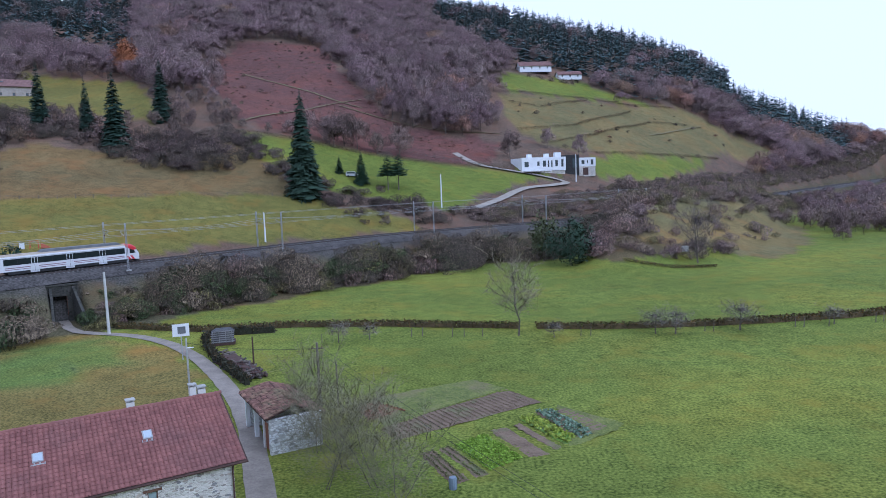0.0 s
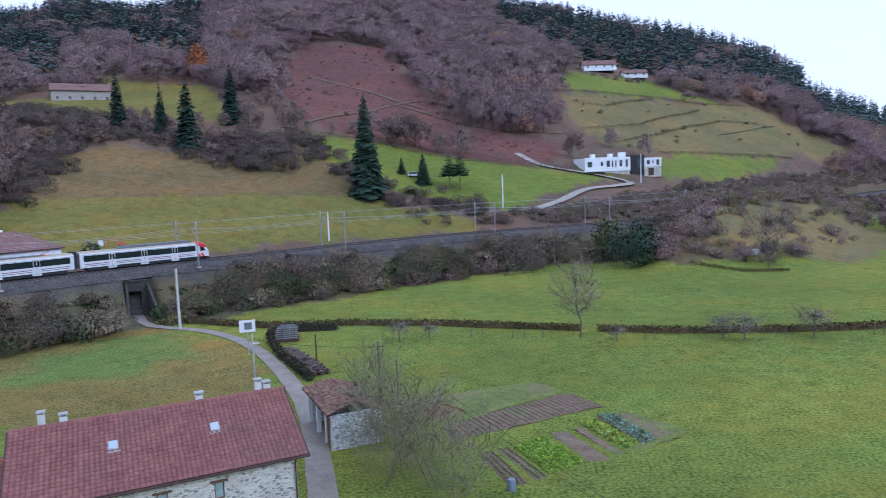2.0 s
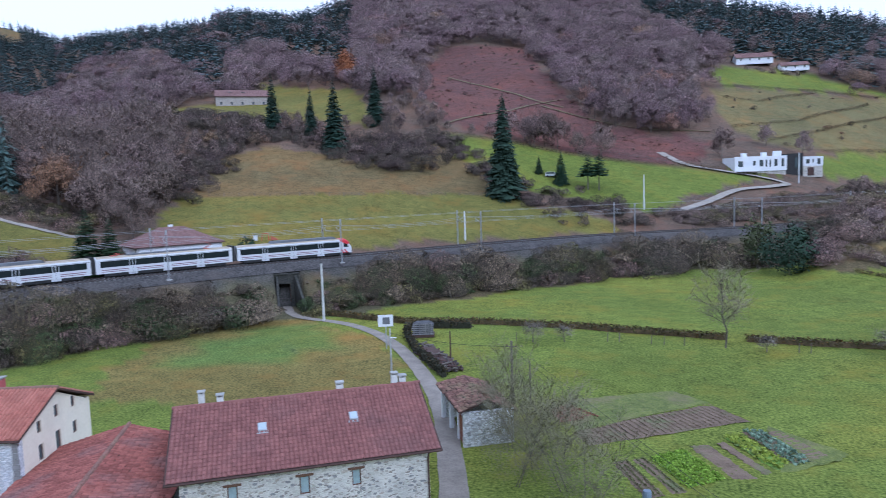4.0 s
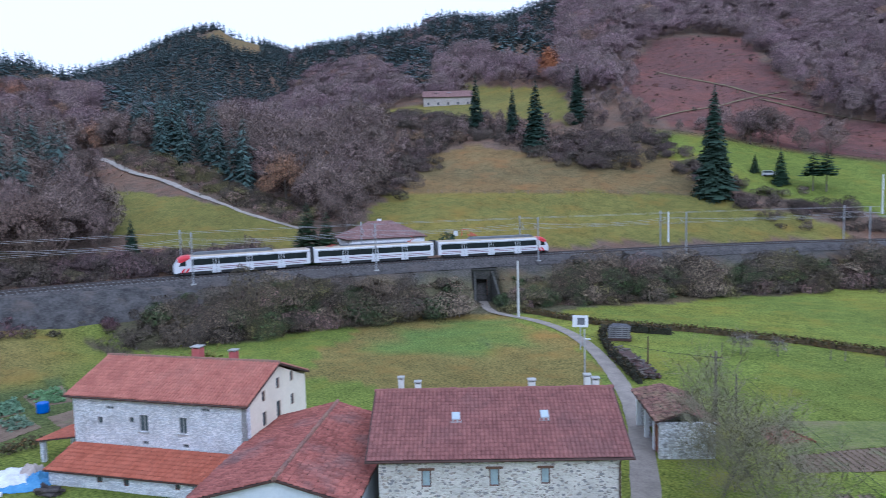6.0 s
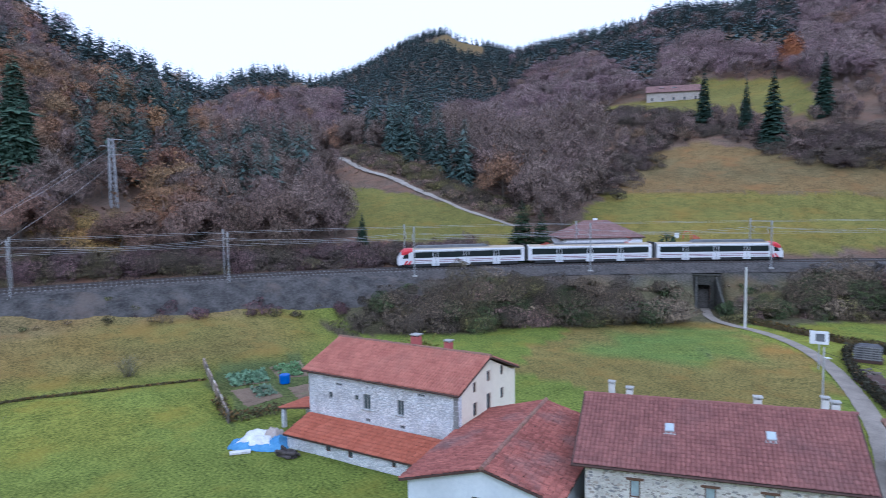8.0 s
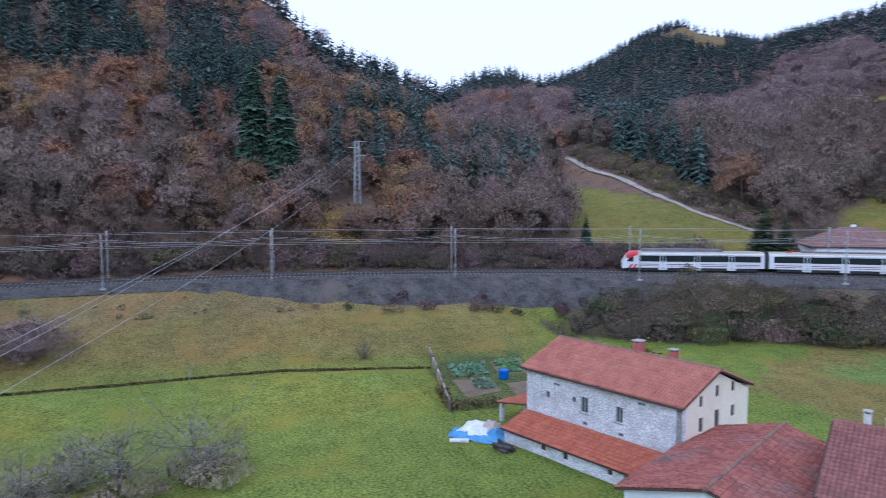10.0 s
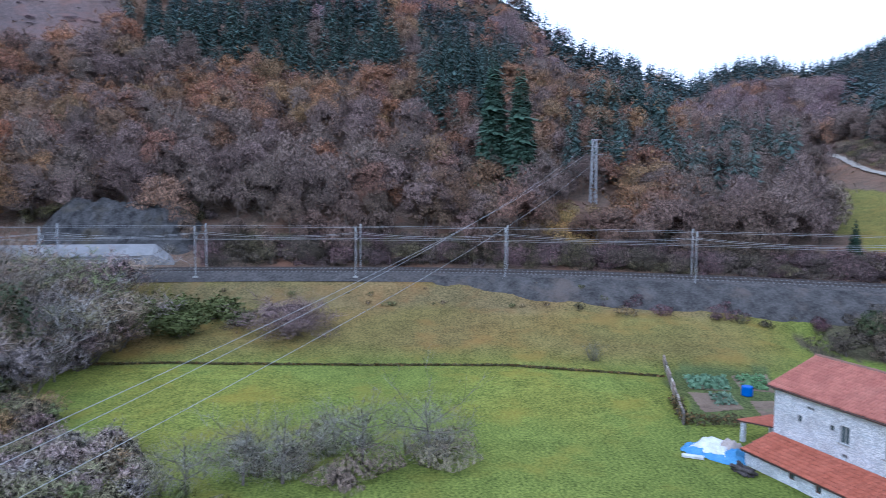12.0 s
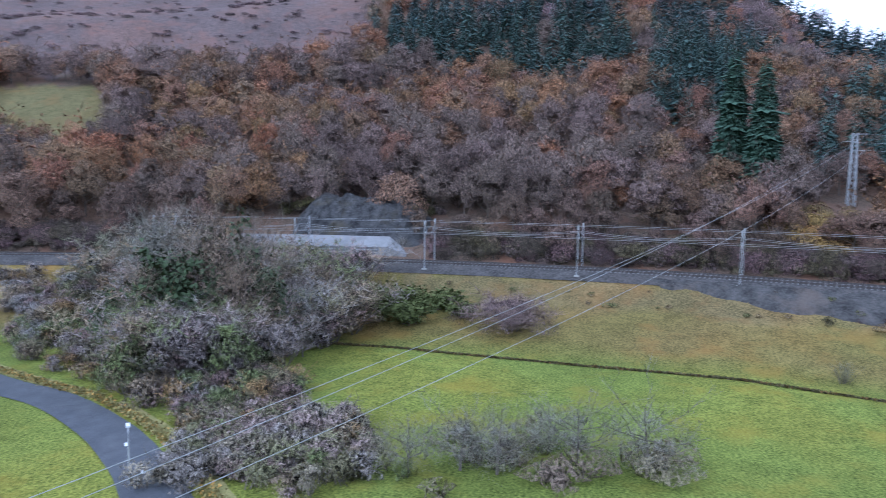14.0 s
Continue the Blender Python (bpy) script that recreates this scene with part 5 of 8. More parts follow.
def modern_house():
    h = thing("modern_house", pose(30.2, 268.0, 21.4, 0, 0, 20.0), "modern flat-roofed white house on a stone plinth", "house")
    part("plinth", Geo().box((9.3, 5, 0), (18.6, 9.6, 2.2), low=True), M_stone, h, "rough brown stone plinth")
    part("plinth", Geo().box((28.8, 5, -0.6), (7.2, 9, 4.0), low=True), M_stone, h)
    up = [(1.2, 1.6, 3.0, 3.6), (6.6, 2.0, 7.6, 3.6), (9.0, 1.6, 10.4, 3.9), (11.2, 1.4, 11.8, 3.9), (12.6, 1.4, 13.2, 3.9), (14.4, 1.6, 15.6, 4.0), (17.0, 1.4, 18.0, 4.2)]
    part("wall", wall(19.0, 5.2, 0.35, up), M_white, h, m=pose(-0.2, -0.1, 2.2))
    for o in up:
        window(h, pose(-0.2, -0.1, 2.2), o, 0.35, M_eave, False)
    part("wall", Geo().box((9.3, 5.2, 2.2), (18.4, 9.6, 5.0), low=True), M_white, h)
    part("terrace", Geo().box((4.2, -1.4, 2.0), (8, 2.6, 0.25), low=True), M_concrete, h)
    for x in (0.6, 2.6, 4.6, 6.6, 8.0):
        part("terrace_post", Geo().box((x, -2.5, 0), (0.25, 0.25, 2.0), low=True), M_wood, h)
    part("core", Geo().box((22.2, 5.5, 0), (6.4, 9, 8.0), low=True), M_under, h, "dark timber-clad middle block")
    part("core_window", Geo().box((23.5, 0.94, 3.0), (2.2, 0.1, 3.6), low=True), M_pane, h)
    wins = [(1.0, 0.9, 2.4, 2.4), (3.4, 1.2, 4.0, 2.4), (5.2, 0.6, 6.4, 2.6)]
    part("wall", wall(7.4, 3.4, 0.35, wins), M_white, h, m=pose(25.1, 0.4, 3.4))
    for o in wins:
        window(h, pose(25.1, 0.4, 3.4), o, 0.35, M_eave, False)
    part("wall", Geo().box((28.8, 5.2, 3.4), (7.2, 8.6, 3.35), low=True), M_white, h)
    part("garage_door", Geo().box((28.0, 0.46, 0), (2.4, 0.1, 2.9), low=True), M_eave, h)
    for x, w, z in ((5.0, 1.6, 1.5), (12.4, 1.7, 1.6), (17.4, 2.6, 2.0)):
        part("chimney", Geo().box((x, 4, 7.2), (w, 1.4, z), low=True), M_white, h)


modern_house()


def plain_house(name, x, y, z, rz, L, W, E, A, wall_mat, roof_mat, label, seed):
    """A farmhouse seen from far off."""
    h = thing(name, pose(x, y, z, 0, 0, rz), label, "house")
    n = max(2, int(L / 4.5))
    wins = [(L / n * (k + 0.5) - 0.5, E * 0.55, L / n * (k + 0.5) + 0.5, E * 0.55 + 1.3) for k in range(n)]
    part("wall", wall(L, E, 0.5, wins), wall_mat, h)
    for o in wins:
        window(h, pose(0, 0, 0), o, 0.5, M_brownframe, False)
    part("wall", wall(L, E, 0.5), wall_mat, h, m=pose(L, W, 0, 0, 0, 180))
    for q in (L, 0.5):
        gable_end(h, pose(q, 0.5, 0, 0, 0, 90), W - 1, E, E, W / 2 - 0.5, A, 0.5, wall_mat)
    s = (A - E) / (W / 2)
    ze, zr = E - 0.6 * s + 0.2, A + 0.2
    roof_slope(h, [(-0.5, -0.6, ze), (L + 0.5, -0.6, ze), (L + 0.5, W / 2, zr), (-0.5, W / 2, zr)], roof_mat, wide=0.45, long=0.6, rise=0.1, seed=seed)
    roof_slope(h, [(L + 0.5, W + 0.6, ze), (-0.5, W + 0.6, ze), (-0.5, W / 2, zr), (L + 0.5, W / 2, zr)], roof_mat, wide=0.45, long=0.6, rise=0.1, seed=seed + 1)
    return h


farm = plain_house("upper_farmhouse", -191, 287.5, 58.2, 33, 24, 14, 8.5, 12, M_farmstone, M_tile_pink, "old grey stone farmhouse with a pink tiled roof", 41)
for q in (6.5, 12.5):
    part("skylight", Geo().box((q, 3.6, 10.9), (2.2, 1.0, 0.12)), M_skylight, farm, m=pose(0, 0, 0))
plain_house("hill_farmhouse", 55, 486, ground_z(60, 490) - 0.4, 8, 22, 11, 4.2, 7.4, M_white, M_tile_pink, "white hill farmhouse with a low tiled roof", 43)
plain_house("hill_barn", 80, 480, ground_z(86, 484) - 0.4, 6, 16, 9, 3.4, 5.8, M_white, M_tile_pink, "white barn with a low tiled roof on the hill", 45)


# ---- the train ----
M_trainwhite = material("train_white_paint", (0.6, 0.61, 0.63), (0.7, 0.71, 0.73), 0.5, 0.5, 0.02, spec=0.3, stain=(0.58, 0.57, 0.56), stain_amount=0.3)
M_trainred = material("train_red_paint", (0.5, 0.02, 0.035), (0.6, 0.035, 0.05), 1, 0.35, 0.0, spec=0.5)
M_trainglass = material("train_glass", (0.014, 0.02, 0.02), (0.024, 0.032, 0.032), 0.5, 0.3, 0.0, spec=0.12)
M_traingrey = material("train_grey_roof", (0.1, 0.108, 0.12), (0.18, 0.19, 0.205), 0.8, 0.6, 0.05)
M_trainroof = material("train_dusty_roof", (0.36, 0.3, 0.22), (0.48, 0.41, 0.32), 0.5, 0.8, 0.05, stain=(0.5, 0.5, 0.5))
M_roofgrey = material("train_roof_shoulder", (0.4, 0.34, 0.27), (0.52, 0.45, 0.36), 0.6, 0.8, 0.03)
M_stripe = material("train_stripe", (0.2, 0.1, 0.13), (0.28, 0.16, 0.19), 1, 0.4, 0)
M_lamp_off = material("lamp_glass", (0.5, 0.5, 0.5), (0.6, 0.6, 0.6), 2, 0.2, 0)
CAR = 25.1


def section(half, low, shoulder, top, k=1.0):
    """Half-round-shouldered cross outline of a car body, y and z."""
    pts = [(-half, low), (-half, shoulder)]
    for i in range(1, 6):
        a = math.pi / 2 * i / 6
        pts.append((-half + (1 - math.cos(a)) * 0.75, shoulder + math.sin(a) * (top - shoulder)))
    return pts + [(-y, z) for y, z in reversed(pts)]


def car_body(nose):
    """The shell of one car along +x; with a nose at x = 0 if asked."""
    rows = []
    if nose:
        rows = [(0.0, section(1.2, 0.5, 1.5, 1.75)), (0.12, section(1.3, 0.45, 1.7, 2.0)), (0.75, section(1.38, 0.55, 2.6, 3.0)), (1.3, section(1.43, 0.62, 2.95, 3.42)), (2.0, section(1.45, 0.66, 3.05, 3.6))]
    else:
        rows = [(0.1, section(1.45, 0.66, 3.05, 3.6))]
    rows.append((CAR - 0.25, section(1.45, 0.66, 3.05, 3.6)))
    g, n = Geo(), len(rows[0][1])
    for x, pts in rows:
        g.v += [(x, y, z) for y, z in pts]
    for k in range(len(rows) - 1):
        g.f += [(k * n + i, k * n + (i + 1) % n, (k + 1) * n + (i + 1) % n, (k + 1) * n + i) for i in range(n)]
    g.f += [tuple(range(n))[::-1], tuple((len(rows) - 1) * n + i for i in range(n))]
    return g


def train():
    tr = thing("commuter_train", (0, 0, RAIL), "white three-car electric commuter train with red cab ends", "train")
    s0 = float(np.interp(53.4, LINE_AZ, LINE_S))
    ends = [s0 - i * (CAR + 0.35) for i in range(4)]

    def spot(s):
        p = [np.interp(s, LINE_S, LINE[:, k]) + 2.0 * np.interp(s, LINE_S, LINE_N[:, k]) for k in (0, 1)]
        return Vector((*p, 0))

    for i in range(3):
        a, b = spot(ends[i]), spot(ends[i + 1])
        if i == 2:
            a, b = b, a                                   # the last car runs cab first the other way
        d = (b - a).normalized()
        m = pose(a.x + d.x * 0.17, a.y + d.y * 0.17, 0, 0, 0, math.degrees(math.atan2(d.y, d.x)))
        cab = i != 1
        car = part("car_body", car_body(cab), M_trainwhite, tr, m=m)
        doors = (7.2, 13.2, 19.2) if cab else (6.3, 12.4, 18.6)
        for side in (-1, 1):
            y = side * 1.452
            start = 2.9 if cab else 0.9
            cuts = [start] + [q for dx in doors for q in (dx - 0.55, dx + 0.55)] + [CAR - 0.9]
            for q0, q1 in zip(cuts[::2], cuts[1::2]):
                part("window_band", Geo().box(((q0 + q1) / 2, y, 2.34), (q1 - q0, 0.03, 1.1)), M_trainglass, car)
                n = max(1, int((q1 - q0) / 1.7))
                for k in range(1, n):
                    part("window_post", Geo().box((q0 + (q1 - q0) * k / n, y + side * 0.012, 2.34), (0.06, 0.03, 1.1)), M_under, car)
                part("stripe", Geo().box(((q0 + q1) / 2, y, 1.3), (q1 - q0 - 0.3, 0.02, 0.13)), M_stripe, car)
                part("stripe", Geo().box(((q0 + q1) / 2, y, 1.0), (q1 - q0 - 0.3, 0.02, 0.1)), M_stripe, car)
            part("cant_stripe", Geo().box(((start + CAR) / 2, y, 3.0), (CAR - start - 0.6, 0.02, 0.06)), M_traingrey, car)
            for dx in doors:
                dr = part("door", Geo().box((dx, side * 1.465, 1.6), (1.06, 0.05, 2.4)), M_trainwhite, car)
                for w in (-0.26, 0.26):
                    part("door_pane", Geo().box((dx + w, side * 1.495, 2.34), (0.4, 0.02, 1.04)), M_trainglass, dr)
                part("door_gap", Geo().box((dx, side * 1.493, 1.6), (0.03, 0.01, 2.4)), M_under, dr)
                part("step", Geo().box((dx, side * 1.40, 0.44), (1.5, 0.18, 0.4)), M_trainwhite, car)
        shell = Geo()
        rim = [(yy * 1.004, zz + 0.012) for yy, zz in section(1.45, 0.42, 3.05, 3.6)[3:-3]]
        for x in (2.6 if cab else 0.3, CAR - 0.3):
            shell.v += [(x, yy, zz) for yy, zz in rim]
        shell.f = [(j, j + 1, len(rim) + j + 1, len(rim) + j) for j in range(len(rim) - 1)]
        part("roof_shell", shell, M_roofgrey, car, "dusty beige roof shoulder")
        part("roof_cover", Geo().box((CAR / 2 + (1 if cab else 0), 0, 3.57), (CAR - (4 if cab else 1), 2.1, 0.1)), M_trainroof, car, "dusty beige roof sheet")
        if cab:
            part("roof_pod", Geo().box((10.6, 0, 3.61), (14.6, 2.1, 0.45), taper=0.08, low=True), M_traingrey, car, "long grey roof equipment pod")
            cap = Geo()
            n = len(section(1, 0, 1, 2))
            hood = [(0.62, section(1.42, 2.42, 2.66, 3.03)), (1.28, section(1.475, 2.42, 2.98, 3.48)), (1.95, section(1.475, 2.7, 3.07, 3.65)), (2.75, section(1.475, 3.05, 3.09, 3.64))]
            for x, pts in hood:
                cap.v += [(x, yy, zz) for yy, zz in pts]
            for k in range(3):
                cap.f += [(k * n + j, k * n + j + 1, (k + 1) * n + j + 1, (k + 1) * n + j) for j in range(n - 1)]
            part("cab_hood", cap, M_trainred, car, "bright red cab hood")
            part("windscreen", Geo().add([(0.06, -1.2, 1.75), (0.06, 1.2, 1.75), (0.66, 1.25, 2.85), (0.66, -1.25, 2.85)], [(0, 1, 2, 3)]), M_trainglass, car)
            for side in (-1, 1):
                part("cab_window", Geo().add([(0.75, side * 1.40, 1.75), (1.95, side * 1.475, 1.75), (1.95, side * 1.475, 2.72), (1.3, side * 1.46, 2.72)], [(0, 1, 2, 3)]), M_trainglass, car)
                for k in range(2):
                    x = 0.95 + k * 0.75
                    part("chevron", Geo().add([(x, side * 1.462, 0.55), (x + 0.45, side * 1.466, 0.55), (x + 1.0, side * 1.468, 1.3), (x + 0.55, side * 1.466, 1.3)], [(0, 1, 2, 3)]), M_trainred, car, "red diagonal flash")
                part("headlamp", Geo().box((0.03, side * 0.85, 1.2), (0.12, 0.3, 0.22)), M_lamp_off, car)
            part("front_skirt", Geo().box((0.35, 0, 0.3), (0.7, 2.3, 0.4)), M_under, car)
            part("coupler", Geo().box((-0.15, 0, 0.55), (0.4, 0.3, 0.3)), M_under, car)
        else:
            part("roof_rack", Geo().box((CAR / 2, 0, 3.62), (14, 1.9, 0.16), low=True), M_traingrey, car)
            for x, folded in ((4.0, True), (20.6, False)):
                g = Geo()
                hi = 0.4 if folded else 1.2
                for y in (-0.45, 0.45):
                    g.tube([(x - 0.9, y, 3.68), (x + 0.7, y * 0.8, 3.68 + hi * 0.55), (x - 0.3, y * 0.7, 3.68 + hi)], 0.045, 5)
                g.tube([(x - 0.3, -0.8, 3.68 + hi), (x - 0.3, 0.8, 3.68 + hi)], 0.05, 5)
                g.box((x - 0.6, 0, 3.66), (1.2, 1.2, 0.1))
                part("pantograph", g, M_rustred, car, "raised red pantograph" if not folded else "folded red pantograph")
        part("underframe", Geo().box((CAR / 2, 0, 0.42), (CAR - 3.0, 2.62, 0.56)), M_under, car)
        for x in (4.0, CAR - 3.6):
            bg = part("bogie", Geo().box((x, 0, 0.1), (3.2, 2.2, 0.4), low=True), M_under, car)
            for wx in (-1.25, 1.25):
                part("wheelset", Geo().tube([(x + wx, -0.8, 0.45), (x + wx, 0.8, 0.45)], 0.44, 12), M_under, bg)
        if i != 2:
            part("gangway", Geo().box((CAR + 0.02, 0, 0.7), (0.62, 2.6, 3.1), low=True), M_under, car, "black bellows gangway")


M_rustred = material("pantograph_red", (0.3, 0.07, 0.05), (0.4, 0.1, 0.07), 2, 0.6, 0.1)
train()


# ---- line equipment ----
M_insul = material("insulator_brown", (0.12, 0.06, 0.04), (0.2, 0.1, 0.07), 3, 0.4, 0)
M_wire = material("wire_grey", (0.3, 0.31, 0.32), (0.42, 0.43, 0.44), 1, 0.5, 0, metal=0.3)
M_blackwire = material("black_cable", (0.02, 0.02, 0.02), (0.04, 0.04, 0.04), 1, 0.6, 0)
MAST_AZ = (-15, -7.3, 1.7, 14.1, 25.3, 38.4, 52.5, 67.0, 81.6, 93.7, 105.9, 116.2, 126.5)


def line_at(az, off):
    s = float(np.interp(az, LINE_AZ, LINE_S))
    p = [np.interp(s, LINE_S, LINE[:, k]) + off * np.interp(s, LINE_S, LINE_N[:, k]) for k in (0, 1)]
    t = [np.interp(s, LINE_S, LINE_T[:, k]) for k in (0, 1)]
    return p[0], p[1], math.degrees(math.atan2(t[1], t[0]))


def catenary_mast():
    """A slender steel post with its bracket; +y points to the track."""
    ob = thing("catenary_mast", (0, 0, 0), "pale grey steel catenary mast on a concrete footing", "mast", "catenary masts along the line")
    g = Geo()
    for x in (-0.12, 0.12):
        g.box((x, 0, 0), (0.05, 0.2, 9.0), low=True)
    for k in range(22):
        g.box((0, 0, 0.3 + k * 0.4), (0.2, 0.1, 0.06), low=True)
    g.box((0, 0, 8.2), (0.26, 0.22, 0.8), low=True)
    part("post", g, M_steel, ob)
    part("footing", Geo().box((0, 0, -0.6), (1.0, 0.7, 0.75), taper=0.1, low=True), M_concrete, ob)
    g = Geo().tube([(0, 0.1, 6.3), (0, 2.4, 7.3)], 0.05, 5)
    g.tube([(0, 0.1, 7.6), (0, 2.4, 7.35)], 0.035, 5)
    br = part("bracket", g, M_steel, ob)
    part("steady_arm", Geo().tube([(0, 1.2, 6.8), (0.1, 3.1, 6.35)], 0.035, 5), M_steel, ob)
    part("insulator", Geo().tube([(0, 0.12, 6.3), (0, 0.6, 6.52)], 0.1, 7), M_insul, br)
    return ob


mast0 = None
for k, az in enumerate(MAST_AZ):
    for off, turn in ((-5.3, 0), (5.3, 180)):
        x, y, rz = line_at(az, off)
        m = pose(x, y, RAIL - 0.95, 0, 0, rz + 180 + turn)
        if mast0 is None:
            mast0 = catenary_mast()
            mast0.matrix_basis = m
        else:
            copy_thing(mast0, m)


def overhead_line():
    ob = thing("overhead_line", (0, 0, RAIL), "thin catenary and contact wires over both tracks", "wires")
    idx = np.where((LINE_AZ > -16) & (LINE_AZ < 127))[0]
    sm = np.interp(MAST_AZ, LINE_AZ, LINE_S)
    for off in (-2.0, 2.0):
        contact, bearer = [], []
        for i in idx:
            s = LINE_S[i]
            j = max(0, min(len(sm) - 2, int(np.searchsorted(sm, s)) - 1))
            f = np.clip((s - sm[j]) / (sm[j + 1] - sm[j]), 0, 1)
            x, y = LINE[i] + LINE_N[i] * off
            contact.append((x, y, 5.45))
            bearer.append((x, y, 6.65 - 0.8 * 4 * f * (1 - f)))
        part("contact_wire", Geo().tube(contact, 0.022, 4), M_wire, ob)
        part("bearer_wire", Geo().tube(bearer, 0.025, 4), M_wire, ob)
        g = Geo()
        for q in range(2, len(contact) - 1, 4):
            g.tube([contact[q], bearer[q]], 0.012, 3)
        tagged(part("droppers", g, M_wire, ob), kind="stuff")
    for h, off in ((7.6, 5.3), (7.9, -5.3)):
        part("feeder_wire", Geo().tube([(*(LINE[i] + LINE_N[i] * off), h) for i in idx], 0.022, 4), M_wire, ob)


overhead_line()


def span_wire(a, b, sag, n=24):
    a, b = Vector(a), Vector(b)
    return [a.lerp(b, k / n) - Vector((0, 0, sag * 4 * (k / n) * (1 - k / n))) for k in range(n + 1)]


# the underpass through the bank
def underpass():
    x, y = UNDER
    ob = thing("underpass_portal", pose(x, y, 0, 0, 0, 30), "dark stone portal of a lane underpass with wing walls", "underpass", kind="structure")
    part("portal_wall", wall(5.0, 6.3, 0.6, [(1.1, -0.1, 3.3, 4.5)]), M_darkstone, ob, m=pose(-3.5, 9.2, 0))
    part("coping", Geo().box((-1.0, 9.4, 6.3), (5.2, 0.8, 0.25), low=True), M_darkstone, ob)
    part("passage", Geo().box((-1.3, 13.6, -0.1), (2.4, 8, 0.12), low=True), M_earth, ob)
    # left wall, vault and end near-black: the passage's shade put into their colour
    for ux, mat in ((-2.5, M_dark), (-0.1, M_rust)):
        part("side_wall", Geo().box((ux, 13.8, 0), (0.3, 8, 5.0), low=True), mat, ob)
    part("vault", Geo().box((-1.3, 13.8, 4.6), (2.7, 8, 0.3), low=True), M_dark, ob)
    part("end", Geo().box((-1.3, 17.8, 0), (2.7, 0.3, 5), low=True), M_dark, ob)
    # wing walls fall with the slope of the bank
    for (ax, ay), (bx, by) in (((0.6, 9.2), (2.1, 0.2)), ((-2.9, 9.2), (-2.9, 1.0))):
        n = math.degrees(math.atan2(by - ay, bx - ax))
        L = math.hypot(bx - ax, by - ay)
        part("wing_wall", Geo().prism([(0, -0.2), (L, -0.2), (L, 0.9), (0, 6.1)], pose(ax, ay, 0, 0, 0, n), 0.45), M_darkstone, ob)


M_darkstone = rubble("dark_bridge_stone", [(0.06, 0.06, 0.055), (0.09, 0.085, 0.075), (0.045, 0.045, 0.04), (0.075, 0.075, 0.06)], (0.08, 0.08, 0.07), 0.4, 0.05)
underpass()


def pole(name, x, y, high, label, mat, r=0.14, arms=0, z=None):
    ob = thing(name, (x, y, ground_z(x, y) - 0.2 if z is None else z), label, "pole")
    part("shaft", Geo().tube([(0, 0, 0), (0, 0, high + 0.2)], [r, r * 0.7], 8), mat, ob)
    for k in range(arms):
        part("crossarm", Geo().box((0, 0, high - 0.4 - k * 0.5), (1.2, 0.1, 0.1)), M_wood, ob)
        for q in (-0.5, 0, 0.5):
            part("insulator", Geo().tube([(q, 0, high - 0.35 - k * 0.5), (q, 0, high - 0.15 - k * 0.5)], 0.05, 6), M_insul, ob)
    return ob


pole("concrete_pole", -53.9, 109.4, 10.0, "tall white concrete pole beside the lane", M_polewhite, 0.25)
pole("concrete_pole", -44.0, 171.0, 7.2, "white concrete pole behind the track", M_white, 0.22)
pole("concrete_pole", -0.7, 219.0, 10.4, "white concrete pole on the green meadow", M_white, 0.22)
pole("concrete_pole", 50.6, 268.0, 10.5, "white concrete pole beside the modern house", M_white, 0.2)
pole("utility_pole", -13.5, 70.2, 6.6, "weathered wooden utility pole with a crossarm", M_wood, 0.16, 1)
pole("utility_pole", -11.6, 70.0, 4.6, "short bare wooden pole by the field", M_wood, 0.1)
pole("utility_pole", -24.6, 86.1, 3.8, "dark wooden post beside the wood pile", M_eave, 0.12)
cables = thing("telephone_cables", (0, 0, 0), "thin black cables slung from a utility pole", "cables")
for q, dz in ((-0.5, 0.0), (0.5, -0.15)):
    part("cable", Geo().tube(span_wire((-13.5 + q, 70.2, 6.2 + dz), (13.2 + q, 27.5, 3.4 + dz), 0.5), 0.018, 4), M_blackwire, cables)
part("cable", Geo().tube(span_wire((-13.5, 70.2, 6.0), (-29.6, 77.5, 5.4), 0.4), 0.018, 4), M_blackwire, cables)


def pylon():
    x, y = -176.6, 48.1
    z = ground_z(x, y) - 0.3
    ob = thing("steel_pylon", (x, y, z), "grey lattice power pylon standing among the trees", "pylon")
    w = 0.75
    for sx in (-1, 1):
        for sy in (-1, 1):
            part("leg", Geo().tube([(sx * w, sy * w, 0), (sx * w * 0.6, sy * w * 0.6, 16.4)], 0.13, 4), M_steel, ob)
    for k in range(14):
        a, b = k / 14, (k + 1) / 14
        wa, wb = w * (1 - 0.4 * a), w * (1 - 0.4 * b)
        s = 1 if k % 2 else -1
        br = Geo()
        for sy in (-1, 1):
            br.tube([(-s * wa, sy * wa, 16.4 * a), (s * wb, sy * wb, 16.4 * b)], 0.05, 3)
            br.tube([(sy * wa, -s * wa, 16.4 * a), (sy * wb, s * wb, 16.4 * b)], 0.05, 3)
        part("brace", br, M_steel, ob)
    for zz, s in ((16.2, 2.4), (14.6, -2.4), (12.6, 2.2)):
        part("crossarm", Geo().tube([(0, -s * 0.3, zz), (0, s, zz)], 0.09, 4), M_steel, ob)
    return x, y, z


